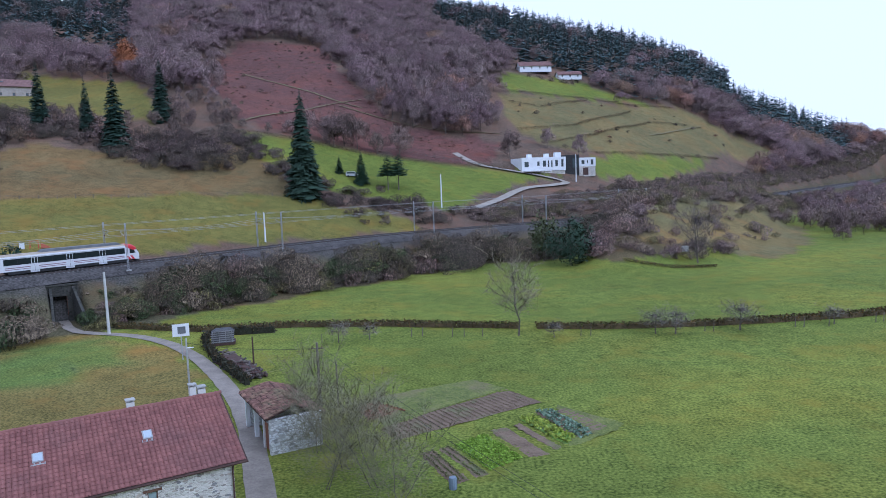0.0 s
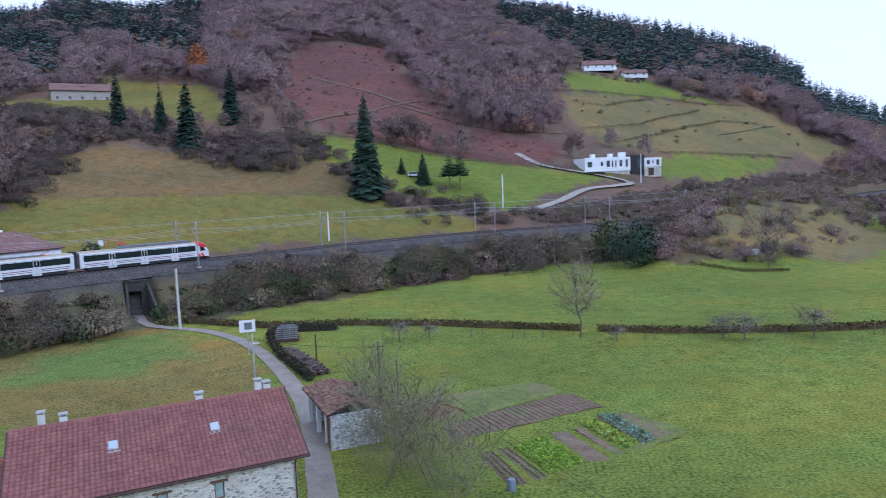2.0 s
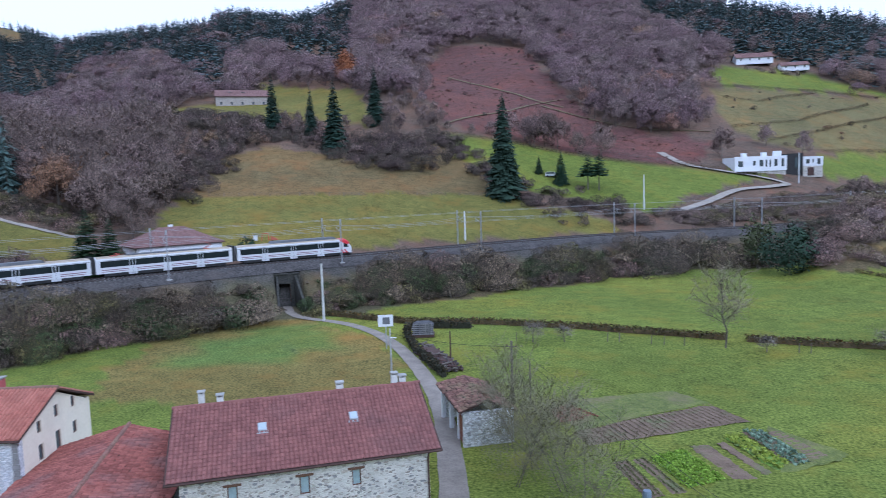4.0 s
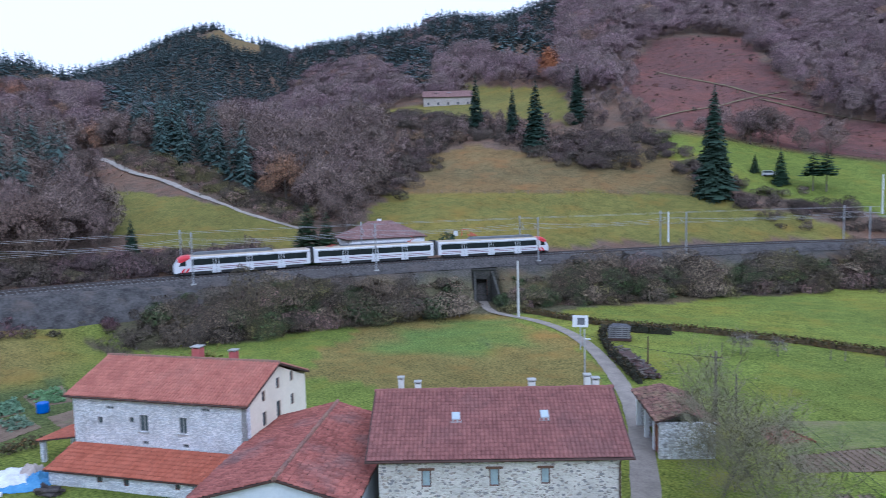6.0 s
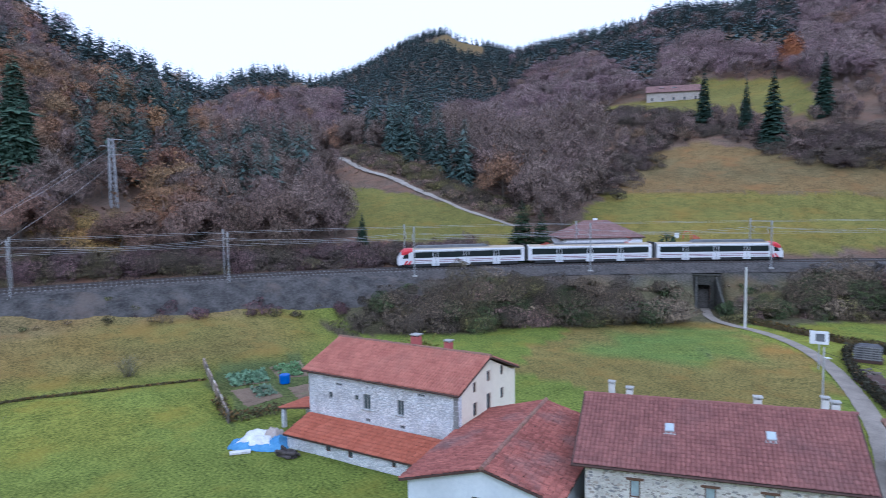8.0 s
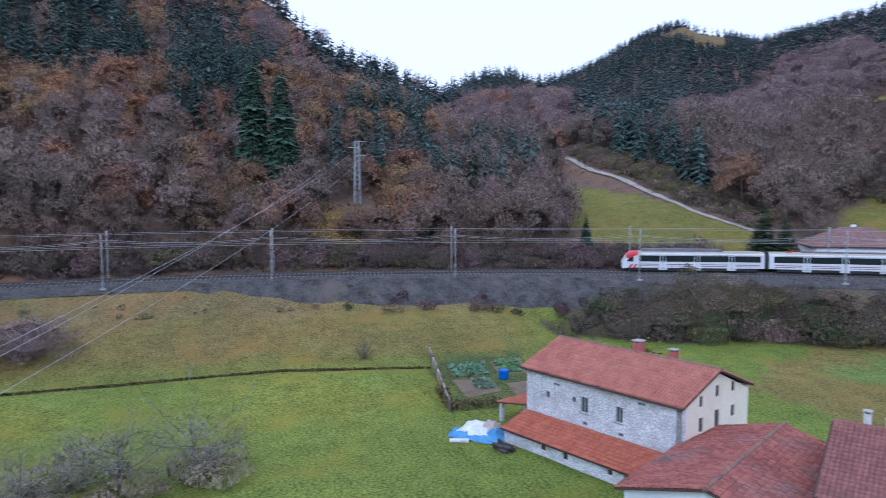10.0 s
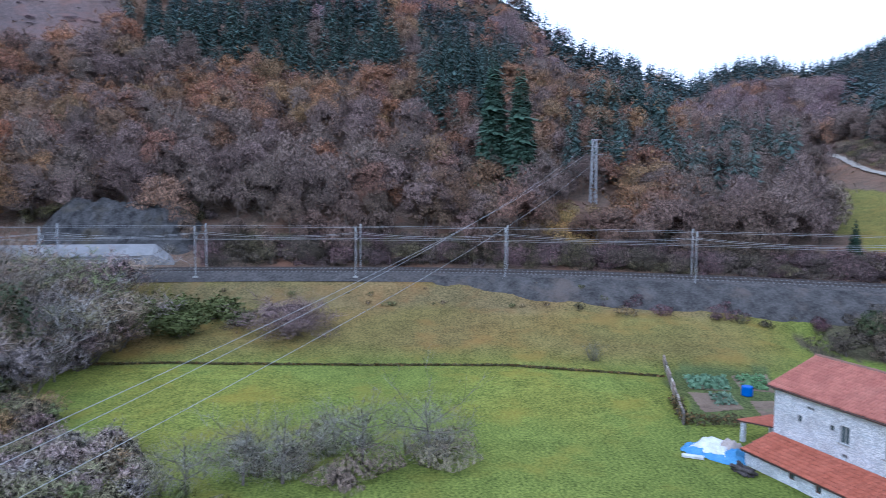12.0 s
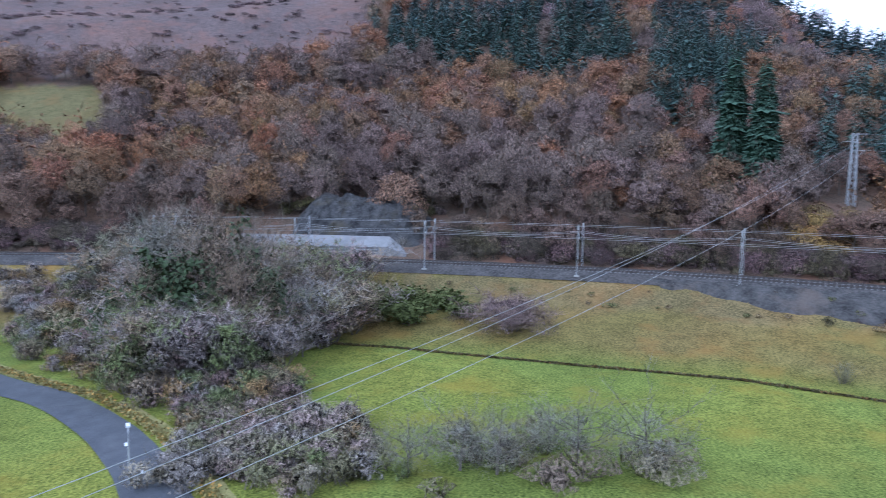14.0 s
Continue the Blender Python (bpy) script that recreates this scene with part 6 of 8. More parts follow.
POWER_END = ((-10.8, -26.6, 9.8), (-11.9, -25.4, 9.3), (-14.1, -23.0, 8.7))
px_, py_, pz_ = pylon()
pole("utility_pole", -12.2, -25.0, 10.0, "tall wooden pole that ends the power line", M_wood, 0.18, 1)
power = thing("power_line", (0, 0, 0), "three pale power conductors crossing the meadow", "wires")
for (zz, s), end in zip(((16.2, 2.4), (14.6, -2.4), (12.6, 2.2)), POWER_END):
    part("conductor", Geo().tube(span_wire((px_, py_ + s, pz_ + zz), end, 2.8, 40), 0.021, 5), M_wire, power)
    part("conductor", Geo().tube(span_wire((px_, py_ + s, pz_ + zz), (-291, 155 + s, 33 + zz), 3.0, 40), 0.025, 4), M_wire, power)


def gallery():
    """The long concrete wall beyond the line."""
    ob = thing("concrete_wall", (0, 0, 0), "long grey concrete retaining wall above the line", "wall", kind="structure")
    g = Geo()
    idx = [i for i in range(len(LINE)) if 108.5 < LINE_AZ[i] < 123]
    top = []
    for q, i in enumerate(idx):
        p = LINE[i] + LINE_N[i] * 8.2
        b = LINE[i] + LINE_N[i] * 11.5
        k = min(1.0, q / 2.0)
        g.v += [(*p, RAIL - 0.9), (*p, RAIL + 0.3 + 1.5 * k), (*b, RAIL + 0.4 + 3.3 * k), (*b, RAIL - 0.9)]
    for q in range(len(idx) - 1):
        for j in range(3):
            a = q * 4 + j
            g.f.append((a, a + 4, a + 5, a + 1))
    g.f += [(0, 1, 2, 3), tuple(len(idx) * 4 - 4 + j for j in (3, 2, 1, 0))]
    part("wall", g, M_wallgrey, ob)
    for h in (0.5, 1.1, 1.7):
        part("pipe", Geo().tube([(*(LINE[i] + LINE_N[i] * 8.05), RAIL + h) for i in idx[3:]], 0.07, 5), M_steel, ob)


gallery()


# ---- woods on the slopes ----
CONIFERS = [
    [(54, 802), (131, 742), (306, 756), (231, 560), (160, 505), (129, 542), (96, 521), (72, 593), (52, 637)],
    [(-354, 628), (-263, 622), (-180, 421), (-235, 418)],
    [(-1000, 640), (-980, 760), (-940, 830), (-735, 700), (-720, 733), (-568, 637), (-480, 500), (-290, 255), (-325, 252), (-668, 457)],
    [(-740, 760), (-561, 780), (-354, 740), (-191, 444), (-279, 448), (-277, 364), (-544, 618)],
    [(-692, 475), (-325, 252), (-207, 181), (-160, 152), (-169, 147), (-223, 171), (-318, 216)],
    [(-432, 137), (-572, 203), (-718, 295), (-578, 240), (-429, 152), (-396, 125)],
    [(-220, 50), (-393, 148), (-306, 172), (-218, 124), (-200, 92), (-189, 59), (-191, 44)],
    [(-291, -115), (-328, -95), (-316, -4), (-237, 1), (-245, -42), (-255, -87)],
    [(-319, 6), (-363, 52), (-336, 65), (-234, 34), (-202, 25), (-201, 4)],
    [(-661, 425), (-949, 623), (-944, 660), (-929, 746), (-914, 803), (-744, 715), (-702, 718), (-560, 571), (-325, 311), (-291, 246), (-607, 454)],
    [(-694, 709), (-646, 774), (-472, 736), (-358, 734), (-259, 605), (-182, 429), (-251, 442), (-361, 583), (-350, 517), (-220, 342), (-237, 327), (-511, 600), (-541, 551)],
    [(-698, 281), (-803, 376), (-881, 478), (-771, 395), (-760, 345)],
    [(-721, 469), (-308, 245), (-152, 147), (-157, 140), (-206, 166), (-308, 223), (-662, 432)],
    [(-290, 115), (-303, 144), (-305, 172), (-239, 139), (-225, 118), (-214, 99), (-206, 81)],
    [(-318, 7), (-428, 38), (-504, 81), (-494, 100), (-527, 145), (-578, 207), (-698, 282), (-608, 251), (-571, 219), (-434, 134), (-443, 100), (-445, 65), (-329, 30), (-298, 10)],
    [(-87, 686), (68, 809), (130, 731), (209, 770), (282, 771), (306, 756), (344, 610), (342, 597), (270, 547), (230, 567), (199, 596), (133, 523), (96, 544), (39, 653), (-37, 645)],
    [(-406, 720), (-270, 633), (-193, 448), (-210, 429), (-298, 532)],
    [(-90, 524), (-68, 534), (-57, 462), (-71, 420)],
]
CLEAR = [
    [(42, 462), (104, 466), (108, 505), (46, 508)],                              # hill farm
    [(58, 268), (100, 288), (150, 360), (205, 435), (200, 470), (110, 340), (70, 318)],       # below the terraced pasture
    [(40, 255), (30, 275), (60, 300), (75, 290)],                                # white house
    [(-200, 260), (-210, 312), (-165, 315), (-140, 250), (-172, 238)],                        # upper farm
    [(20, 240), (55, 250), (75, 290), (40, 300)],
    [(-141, 33), (-145, 46), (-184, 56), (-181, 43)],                             # under the pylon
    [(-105, 105), (-105, 130), (-80, 145), (-75, 128)],                          # house by the line
]


def near_path(x, y, path, gap):
    d = np.full(np.shape(x), 1e9)
    for (ax, ay), (bx, by) in zip(path[:-1], path[1:]):
        dx, dy = bx - ax, by - ay
        t = np.clip(((x - ax) * dx + (y - ay) * dy) / (dx * dx + dy * dy), 0, 1)
        d = np.minimum(d, np.hypot(x - ax - t * dx, y - ay - t * dy))
    return d < gap


UPPER_LANE = [(-240, 147), (-221, 141), (-199, 134), (-181, 131), (-158, 125), (-141, 122.5), (-119, 124)]
HOUSE_LANE = [(5, 283), (14, 270), (25, 267), (37, 266), (46, 264), (40, 257), (28, 247), (18, 232), (10, 222)]

PASTURE_LANE = [(112, 381), (128, 401), (149, 427), (163, 445)]


def plant_woods():
    rng = np.random.default_rng(5)
    px, py = [], []
    r = 132.0
    while r < 1500:
        s = max(6.6, min(r / 42.0, 10.0))
        n = int(math.radians(182) * r / s)
        az = np.radians(np.linspace(-40, 142, n)) + rng.uniform(-0.45, 0.45, n) * s / r
        rr = r + rng.uniform(-0.45, 0.45, n) * s
        px.append(-rr * np.sin(az)), py.append(rr * np.cos(az))
        r += s
    x, y = np.concatenate(px), np.concatenate(py)
    az, rr = np.degrees(np.arctan2(-x, y)), np.hypot(x, y)
    d = track_offset(x, y)
    keep = ((d > np.where(az > 60, 9.0, 15)) | (az < -27) & (rr > 240 + 12 * np.sin(az * 3)) & (d < -12)) & (rr < table(az, SKY_R) * 1.03)
    open_land = np.zeros(x.shape, bool)
    for kind, o in FIELDS:
        open_land |= inside(x, y, o)
    for o in CLEAR:
        open_land |= inside(x, y, o)
    open_land |= near_path(x, y, UPPER_LANE, 11) | near_path(x, y, HOUSE_LANE, 10) | near_path(x, y, PASTURE_LANE, 7)
    open_land |= (np.abs(d) < np.where(az < -12, 11, 26)) & (az < 62)
    open_land |= (az > 107.5) & (az < 119.5) & (d < 19)                          # rock face
    keep &= ~open_land & ~moorland(x, y, height(x, y))
    # thin woods on the slope above the white house and round the meadows
    thin = (az < -4) & (az > -13 + 2 * np.sin(rr / 9)) & (rr < 400 + 60 * np.sin(az)) | (az < 30) & (rr < 265)
    keep &= ~(thin & ((rng.uniform(0, 1, x.shape) < 0.8) | (az > 0) & (az < 14) & (rr < 262)))
    x, y, az, rr, d = x[keep], y[keep], az[keep], rr[keep], d[keep]
    z = height(x, y) - 0.3
    con = np.zeros(x.shape, bool)
    for o in CONIFERS:
        con |= inside(x, y, o)
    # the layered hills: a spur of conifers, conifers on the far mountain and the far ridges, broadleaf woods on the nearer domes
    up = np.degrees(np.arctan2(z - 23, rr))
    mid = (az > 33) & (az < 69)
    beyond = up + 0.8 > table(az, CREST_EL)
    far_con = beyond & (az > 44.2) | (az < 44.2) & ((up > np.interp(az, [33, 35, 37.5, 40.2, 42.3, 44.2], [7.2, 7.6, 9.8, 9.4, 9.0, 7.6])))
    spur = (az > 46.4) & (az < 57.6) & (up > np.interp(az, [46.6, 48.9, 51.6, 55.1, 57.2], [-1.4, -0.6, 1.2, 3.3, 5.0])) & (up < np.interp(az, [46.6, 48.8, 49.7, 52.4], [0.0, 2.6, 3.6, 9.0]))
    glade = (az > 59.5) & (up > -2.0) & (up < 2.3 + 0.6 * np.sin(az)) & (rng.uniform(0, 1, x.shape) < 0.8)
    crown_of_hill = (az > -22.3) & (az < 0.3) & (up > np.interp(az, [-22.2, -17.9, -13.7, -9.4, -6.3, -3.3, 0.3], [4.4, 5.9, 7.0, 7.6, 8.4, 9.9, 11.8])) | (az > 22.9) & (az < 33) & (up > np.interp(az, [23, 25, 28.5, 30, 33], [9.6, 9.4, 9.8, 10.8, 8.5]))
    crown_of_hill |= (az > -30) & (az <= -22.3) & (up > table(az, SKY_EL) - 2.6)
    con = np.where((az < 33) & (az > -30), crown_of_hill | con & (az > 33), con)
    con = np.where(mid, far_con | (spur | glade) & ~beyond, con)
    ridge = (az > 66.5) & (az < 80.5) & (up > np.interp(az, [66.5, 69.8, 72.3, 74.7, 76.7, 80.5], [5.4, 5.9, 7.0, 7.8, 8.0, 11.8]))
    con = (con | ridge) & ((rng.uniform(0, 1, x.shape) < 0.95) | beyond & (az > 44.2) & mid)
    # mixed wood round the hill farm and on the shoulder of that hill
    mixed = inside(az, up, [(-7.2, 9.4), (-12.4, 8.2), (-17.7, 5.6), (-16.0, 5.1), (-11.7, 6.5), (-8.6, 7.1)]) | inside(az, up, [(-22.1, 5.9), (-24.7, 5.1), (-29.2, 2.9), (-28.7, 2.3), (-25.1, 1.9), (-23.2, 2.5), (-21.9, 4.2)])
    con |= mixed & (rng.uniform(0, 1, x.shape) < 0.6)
    grow = np.clip(rr / 330, 1.0, 1.6)
    # young growth below the upper farm and below the grassy hilltop
    low = np.where((az > 12) & (az < 37.5) & (rr > 190) & (rr < 310), 0.45, 1.0)
    # deep in the dips behind a crest only a few trees stand
    keep = np.ones(x.shape, bool)
    cell = np.floor(az / 0.6).astype(int)
    for c in np.unique(cell):
        m = np.where(cell == c)[0]
        m = m[np.argsort(rr[m])]
        crest = np.maximum.accumulate(up[m] + 0.4)
        top = np.degrees(np.arctan2(z[m] + 11 - 23, rr[m]))
        keep[m] = (top > crest - 0.25) | (rng.uniform(0, 1, len(m)) < 0.15)
    x, y, z, az, rr, d, up, con, grow, low = [q[keep] for q in (x, y, z, az, rr, d, up, con, grow, low)]
    # leafless and autumn trees
    patch = np.array([noise.noise((p / 38.0, q / 38.0, 3.3)) for p, q in zip(x, y)])
    tufts = rng.uniform(0, 1, x.shape)
    brown = ~con & (rng.uniform(0, 1, x.shape) < np.where(az > 68, 0.58, np.where(az < -18, 0.12, 0.02)) + patch * np.where(az > 60, 0.7, 0.12))
    brown |= ~con & inside(az, up, [(-25.5, 2.9), (-32, 2.1), (-32, 0.8), (-25.9, 1.0)]) & (tufts < 0.7)
    bare = ~con & ~brown
    k = rng.uniform(0.72, 1.25, (len(x), 1))
    tone = rng.uniform(0, 1, (len(x), 1))
    # beyond 300 m haze is put into the twig tint: bluer and paler
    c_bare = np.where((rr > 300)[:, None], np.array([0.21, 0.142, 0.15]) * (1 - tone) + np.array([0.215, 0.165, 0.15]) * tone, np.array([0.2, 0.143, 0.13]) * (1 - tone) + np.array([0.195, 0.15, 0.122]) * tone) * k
    c_brown = (np.array([0.34, 0.155, 0.09]) * (1 - tone) + np.array([0.3, 0.195, 0.095]) * tone) * k
    mute = np.where(az > 60, rng.uniform(0, 0.75, len(x)), rng.uniform(0.4, 0.9, len(x)))[:, None] ** 1.3
    c_brown = c_brown * (1 - mute) + c_bare * mute
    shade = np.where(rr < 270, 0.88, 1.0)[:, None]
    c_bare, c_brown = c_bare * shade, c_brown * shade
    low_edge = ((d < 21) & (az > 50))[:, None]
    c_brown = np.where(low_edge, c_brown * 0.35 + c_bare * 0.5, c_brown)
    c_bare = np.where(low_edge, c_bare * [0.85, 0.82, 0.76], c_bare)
    # far conifers carry the blue of distance haze in their tint
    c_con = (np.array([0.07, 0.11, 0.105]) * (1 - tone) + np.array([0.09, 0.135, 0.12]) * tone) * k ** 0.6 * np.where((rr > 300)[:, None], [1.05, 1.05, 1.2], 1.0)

    def rows(mask, high, c, count, wide):
        n = int(mask.sum())
        h = rng.uniform(*high, n) * grow[mask] ** 0.5 * np.where(d[mask] < 17, 0.6, 1.0) * low[mask]
        return np.c_[x[mask], y[mask], z[mask], h, rng.uniform(*wide, n) * grow[mask] ** 0.6, rng.integers(0, count, n), c[mask]]

    near = rr < 330
    fine = [bare_tree(s, 7, 2, 3, 0.42, 0.1, 0.014, 0.007, dome=150, core=0.86, lobes=12) for s in range(6)]
    coarse = [bare_tree(s + 9, 3, 1, 2, 0.44, 0.12, 0.012, 0.012, dome=24, core=0.9, joints=3, lobes=5) for s in range(6)]
    leaf_near = [bare_tree(s + 20, 7, 2, 2, 0.44, 0.1, 0.014, 0.007, leaves=150, leaf=0.03, dome=90, core=0.86, lobes=12) for s in range(6)]
    leaf_far = [bare_tree(s + 30, 3, 1, 3, 0.44, 0.14, 0.012, 0.01, leaves=40, leaf=0.042, dome=24, core=0.9, joints=3, lobes=5) for s in range(4)]
    con_near = [conifer(s + 40, 22, 10, 0.16, 0.06, 0.6, ragged=0.4, fuzz=330, power=0.7, blade=0.55) for s in range(4)]
    con_far = [conifer(s + 50, 7, 6, 0.26, 0.02, 0.6, ragged=0.2, fuzz=36, power=0.62) for s in range(4)]
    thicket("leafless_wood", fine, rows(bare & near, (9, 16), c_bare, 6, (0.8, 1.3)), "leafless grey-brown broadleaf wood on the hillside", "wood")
    thicket("far_leafless_wood", coarse, rows(bare & ~near, (8, 12), c_bare, 6, (0.9, 1.25)), "distant leafless purple-grey wood on the hills, haze in its tint", "wood")
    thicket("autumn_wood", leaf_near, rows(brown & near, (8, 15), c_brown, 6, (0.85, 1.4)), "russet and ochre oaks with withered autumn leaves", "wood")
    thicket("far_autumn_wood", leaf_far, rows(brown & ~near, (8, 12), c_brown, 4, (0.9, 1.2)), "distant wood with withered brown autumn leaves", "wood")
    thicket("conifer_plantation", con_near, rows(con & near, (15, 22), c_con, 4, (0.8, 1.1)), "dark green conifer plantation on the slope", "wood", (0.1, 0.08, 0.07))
    thicket("far_conifer_forest", con_far, rows(con & ~near, (11, 15), c_con, 4, (0.85, 1.2)), "distant dark blue-green conifer forest, haze in its tint", "wood", (0.1, 0.08, 0.07))


plant_woods()


def plant_brush():
    """Scrub on the railway banks, along the stream and round the meadows."""
    rng = np.random.default_rng(8)
    stock = [shrub(s + 60, 6, 5, 0.6, 0.013, core=1.0, lobes=2) for s in range(4)] + [shrub(s + 70, 4, 3, 0.6, 0.013, 40, 0.06, core=0.95, lobes=2) for s in range(3)]
    rows = []

    def put(x, y, h, tint, kinds, wide=1.0):
        z = ground_z(x, y) - 0.1
        rows.append((x, y, z, h, wide * rng.uniform(1.1, 1.9), rng.choice(kinds), *(np.array(tint) * rng.uniform(0.75, 1.2))))

    tw, dk, gr, ol, pk = (0.19, 0.15, 0.105), (0.095, 0.078, 0.06), (0.06, 0.082, 0.035), (0.14, 0.125, 0.055), (0.19, 0.13, 0.11)
    for i in range(0, len(LINE)):
        az = LINE_AZ[i]
        for _ in range(9):
            off = -rng.uniform(9.8, 20.5)
            x, y = LINE[i] + LINE_N[i] * off + rng.normal(size=2) * 0.7
            a = math.degrees(math.atan2(-x, y))
            clump = noise.noise((x / 7.5, y / 7.5, 9.1))
            if -13 < a < 57 and clump > -0.32 and not 27.6 < a < 31.2 and (off < -12.5 or rng.uniform() < 0.5):
                tint = [tw, dk, gr, (0.11, 0.085, 0.06), dk, ol, tw, gr, pk, (0.09, 0.075, 0.045), dk][rng.integers(0, 11)]
                put(x, y, (rng.uniform(1.6, 4.8) + 2.6 * (rng.uniform() < 0.09)) * (1 if off < -12.5 else 0.5) * (0.85 + 0.9 * clump) * (0.4 if 24.8 < a < 28 else 1), tint, [4, 5, 6] if tint in (gr, dk, ol) else [0, 1, 2, 3])
        if -27 < az < -12:
            for _ in range(5):
                x, y = LINE[i] - LINE_N[i] * rng.uniform(7.5, 16)
                put(x, y, rng.uniform(1.2, 3.0), [tw, pk, ol, dk][rng.integers(0, 4)], [0, 1, 2, 3, 4])
        # foot of the wooded slope on the uphill side
        if az > 46 or az < 2:
            for _ in range(5 if az > 46 else 7):
                off = rng.uniform(7.8, 15 if az > 46 else 19)
                x, y = LINE[i] + LINE_N[i] * off + rng.normal(size=2) * 0.7
                if (az > 46 or az < -4) and not 106.5 < az < 124:
                    put(x, y, rng.uniform(1.0, 2.6) if off < 9.5 or az < 2 else rng.uniform(1.8, 4.6), [(0.12, 0.09, 0.085), dk, (0.13, 0.085, 0.085), (0.1, 0.085, 0.05)][rng.integers(0, 4)] if az > 46 else [(0.2, 0.15, 0.13), (0.17, 0.13, 0.11), (0.15, 0.13, 0.07)][rng.integers(0, 3)], [0, 1, 2, 3, 4])
    # beside the hill lane, under the wood
    for (ax, ay), (bx, by) in zip(UPPER_LANE[:-1], UPPER_LANE[1:]):
        n = math.hypot(bx - ax, by - ay)
        for _ in range(int(n * 2.6)):
            t, off = rng.uniform(), rng.uniform(2.6, 13.0)
            x, y = ax + (bx - ax) * t - (by - ay) / n * -off * -1, ay + (by - ay) * t + (bx - ax) / n * -off * -1
            put(x, y, rng.uniform(0.8, 3.2), [tw, dk, pk, ol][rng.integers(0, 4)], [0, 1, 2, 3, 4])
    # clumps on the stony shoulder
    for _ in range(220):
        i = int(rng.integers(0, len(LINE)))
        if 52 < LINE_AZ[i] < 76:
            x, y = LINE[i] - LINE_N[i] * rng.uniform(9, 14)
            put(x, y, rng.uniform(0.9, 2.1), (0.13, 0.075, 0.08), [0, 1, 2, 4])
    # scrub at the foot of the stones
    for _ in range(240):
        i = int(rng.integers(0, len(LINE)))
        if 49 < LINE_AZ[i] < 76:
            x, y = LINE[i] - LINE_N[i] * rng.uniform(10.8, 15.0)
            put(x, y, rng.uniform(0.6, 1.7), [(0.11, 0.07, 0.07), (0.13, 0.12, 0.06), (0.16, 0.13, 0.08), (0.1, 0.09, 0.05)][rng.integers(0, 4)], [0, 1, 4, 5, 6])
    # withered tufts where the stones run out into the grass
    for _ in range(420):
        i = int(rng.integers(0, len(LINE)))
        if 66 < LINE_AZ[i] < 106:
            x, y = LINE[i] - LINE_N[i] * rng.uniform(6.2, 13.5)
            put(x, y, rng.uniform(0.35, 0.95), [(0.22, 0.17, 0.09), (0.17, 0.13, 0.08), (0.14, 0.14, 0.06)][rng.integers(0, 3)], [4, 5, 6], 1.2)
    # the spur between field and line
    n = 0
    while n < 460:
        x, y = rng.uniform(35, 150), rng.uniform(165, 290)
        a, r = math.degrees(math.atan2(-x, y)), math.hypot(x, y)
        if -27 < a < -10.5 and ground_z(x, y) > 0.8 and r < np.interp(-a, [10, 17, 24, 28], [212, 255, 340, 440]) - 8:
            n += 1
            if inside(np.array([x]), np.array([y]), SPUR_FIELD)[0] and rng.uniform() < 0.8:
                continue
            put(x, y, rng.uniform(1.0, 3.4) * (1.4 if a > -17 else 1.0), [(0.2, 0.15, 0.12), (0.19, 0.14, 0.13), pk, (0.16, 0.14, 0.07), (0.22, 0.17, 0.13)][rng.integers(0, 5)], [0, 1, 2, 3, 4])
    # round the sloping meadow and below the farm
    for path, w, hi in (([(-136, 204), (-150, 225), (-135, 236), (-115, 235), (-98, 228)], 5, 3.2), ([(-96, 222), (-82, 220), (-76, 228), (-88, 240)], 6, 5.0),
                        ([(-122, 160), (-130, 185), (-139, 206)], 4, 4), ([(-78, 256), (-62, 236), (-48, 224), (-40, 210)], 3.5, 3.5), ([(-36, 206), (-18, 216), (0, 211)], 6, 3.0), ([(-200, 250), (-182, 246), (-160, 244), (-146, 240)], 5, 6.0), ([(-206, 262), (-200, 252)], 4, 7.0)):
        for (ax, ay), (bx, by) in zip(path[:-1], path[1:]):
            for _ in range(int(math.hypot(bx - ax, by - ay) * w * 0.35)):
                t = rng.uniform()
                put(ax + (bx - ax) * t + rng.normal() * w, ay + (by - ay) * t + rng.normal() * w, rng.uniform(0.4, 1) * hi, [(0.125, 0.098, 0.08), dk, (0.12, 0.088, 0.08)][rng.integers(0, 3)], [0, 1, 2, 3, 4])
    # withered bushes on the bracken and the rough pasture
    for _ in range(150):
        x, y = rng.uniform(-130, 170), rng.uniform(265, 470)
        if any(inside(np.array([x]), np.array([y]), FIELDS[k][1])[0] for k in (0, 1)):
            put(x, y, rng.uniform(0.8, 2.0), [tw, (0.17, 0.08, 0.06), dk][rng.integers(0, 3)], [0, 1, 4])
    # bracken stubble
    n = 0
    while n < 320:
        x, y = rng.uniform(-134, 30), rng.uniform(265, 480)
        if inside(np.array([x]), np.array([y]), FIELDS[0][1])[0]:
            n += 1
            put(x, y, rng.uniform(0.3, 0.6), [(0.2, 0.1, 0.08), (0.18, 0.095, 0.085), (0.16, 0.1, 0.075), (0.21, 0.14, 0.09)][rng.integers(0, 4)], [0, 4, 5], 2.0)
    # bushes in front of the hill farm
    for _ in range(12):
        put(rng.uniform(54, 98), rng.uniform(470, 480), rng.uniform(1.5, 3.6), tw, [0, 1, 2, 3])
    # heather on the moor
    n = 0
    while n < 420:
        x, y = rng.uniform(-420, -170), rng.uniform(-330, -100)
        if math.hypot(x, y) < 470 and moorland(np.array([x]), np.array([y]), height(np.array([x]), np.array([y])))[0]:
            n += 1
            put(x, y, rng.uniform(0.5, 1.5), [(0.15, 0.1, 0.11), (0.11, 0.085, 0.085), (0.17, 0.12, 0.12)][rng.integers(0, 3)], [0, 1, 4], 2.4)
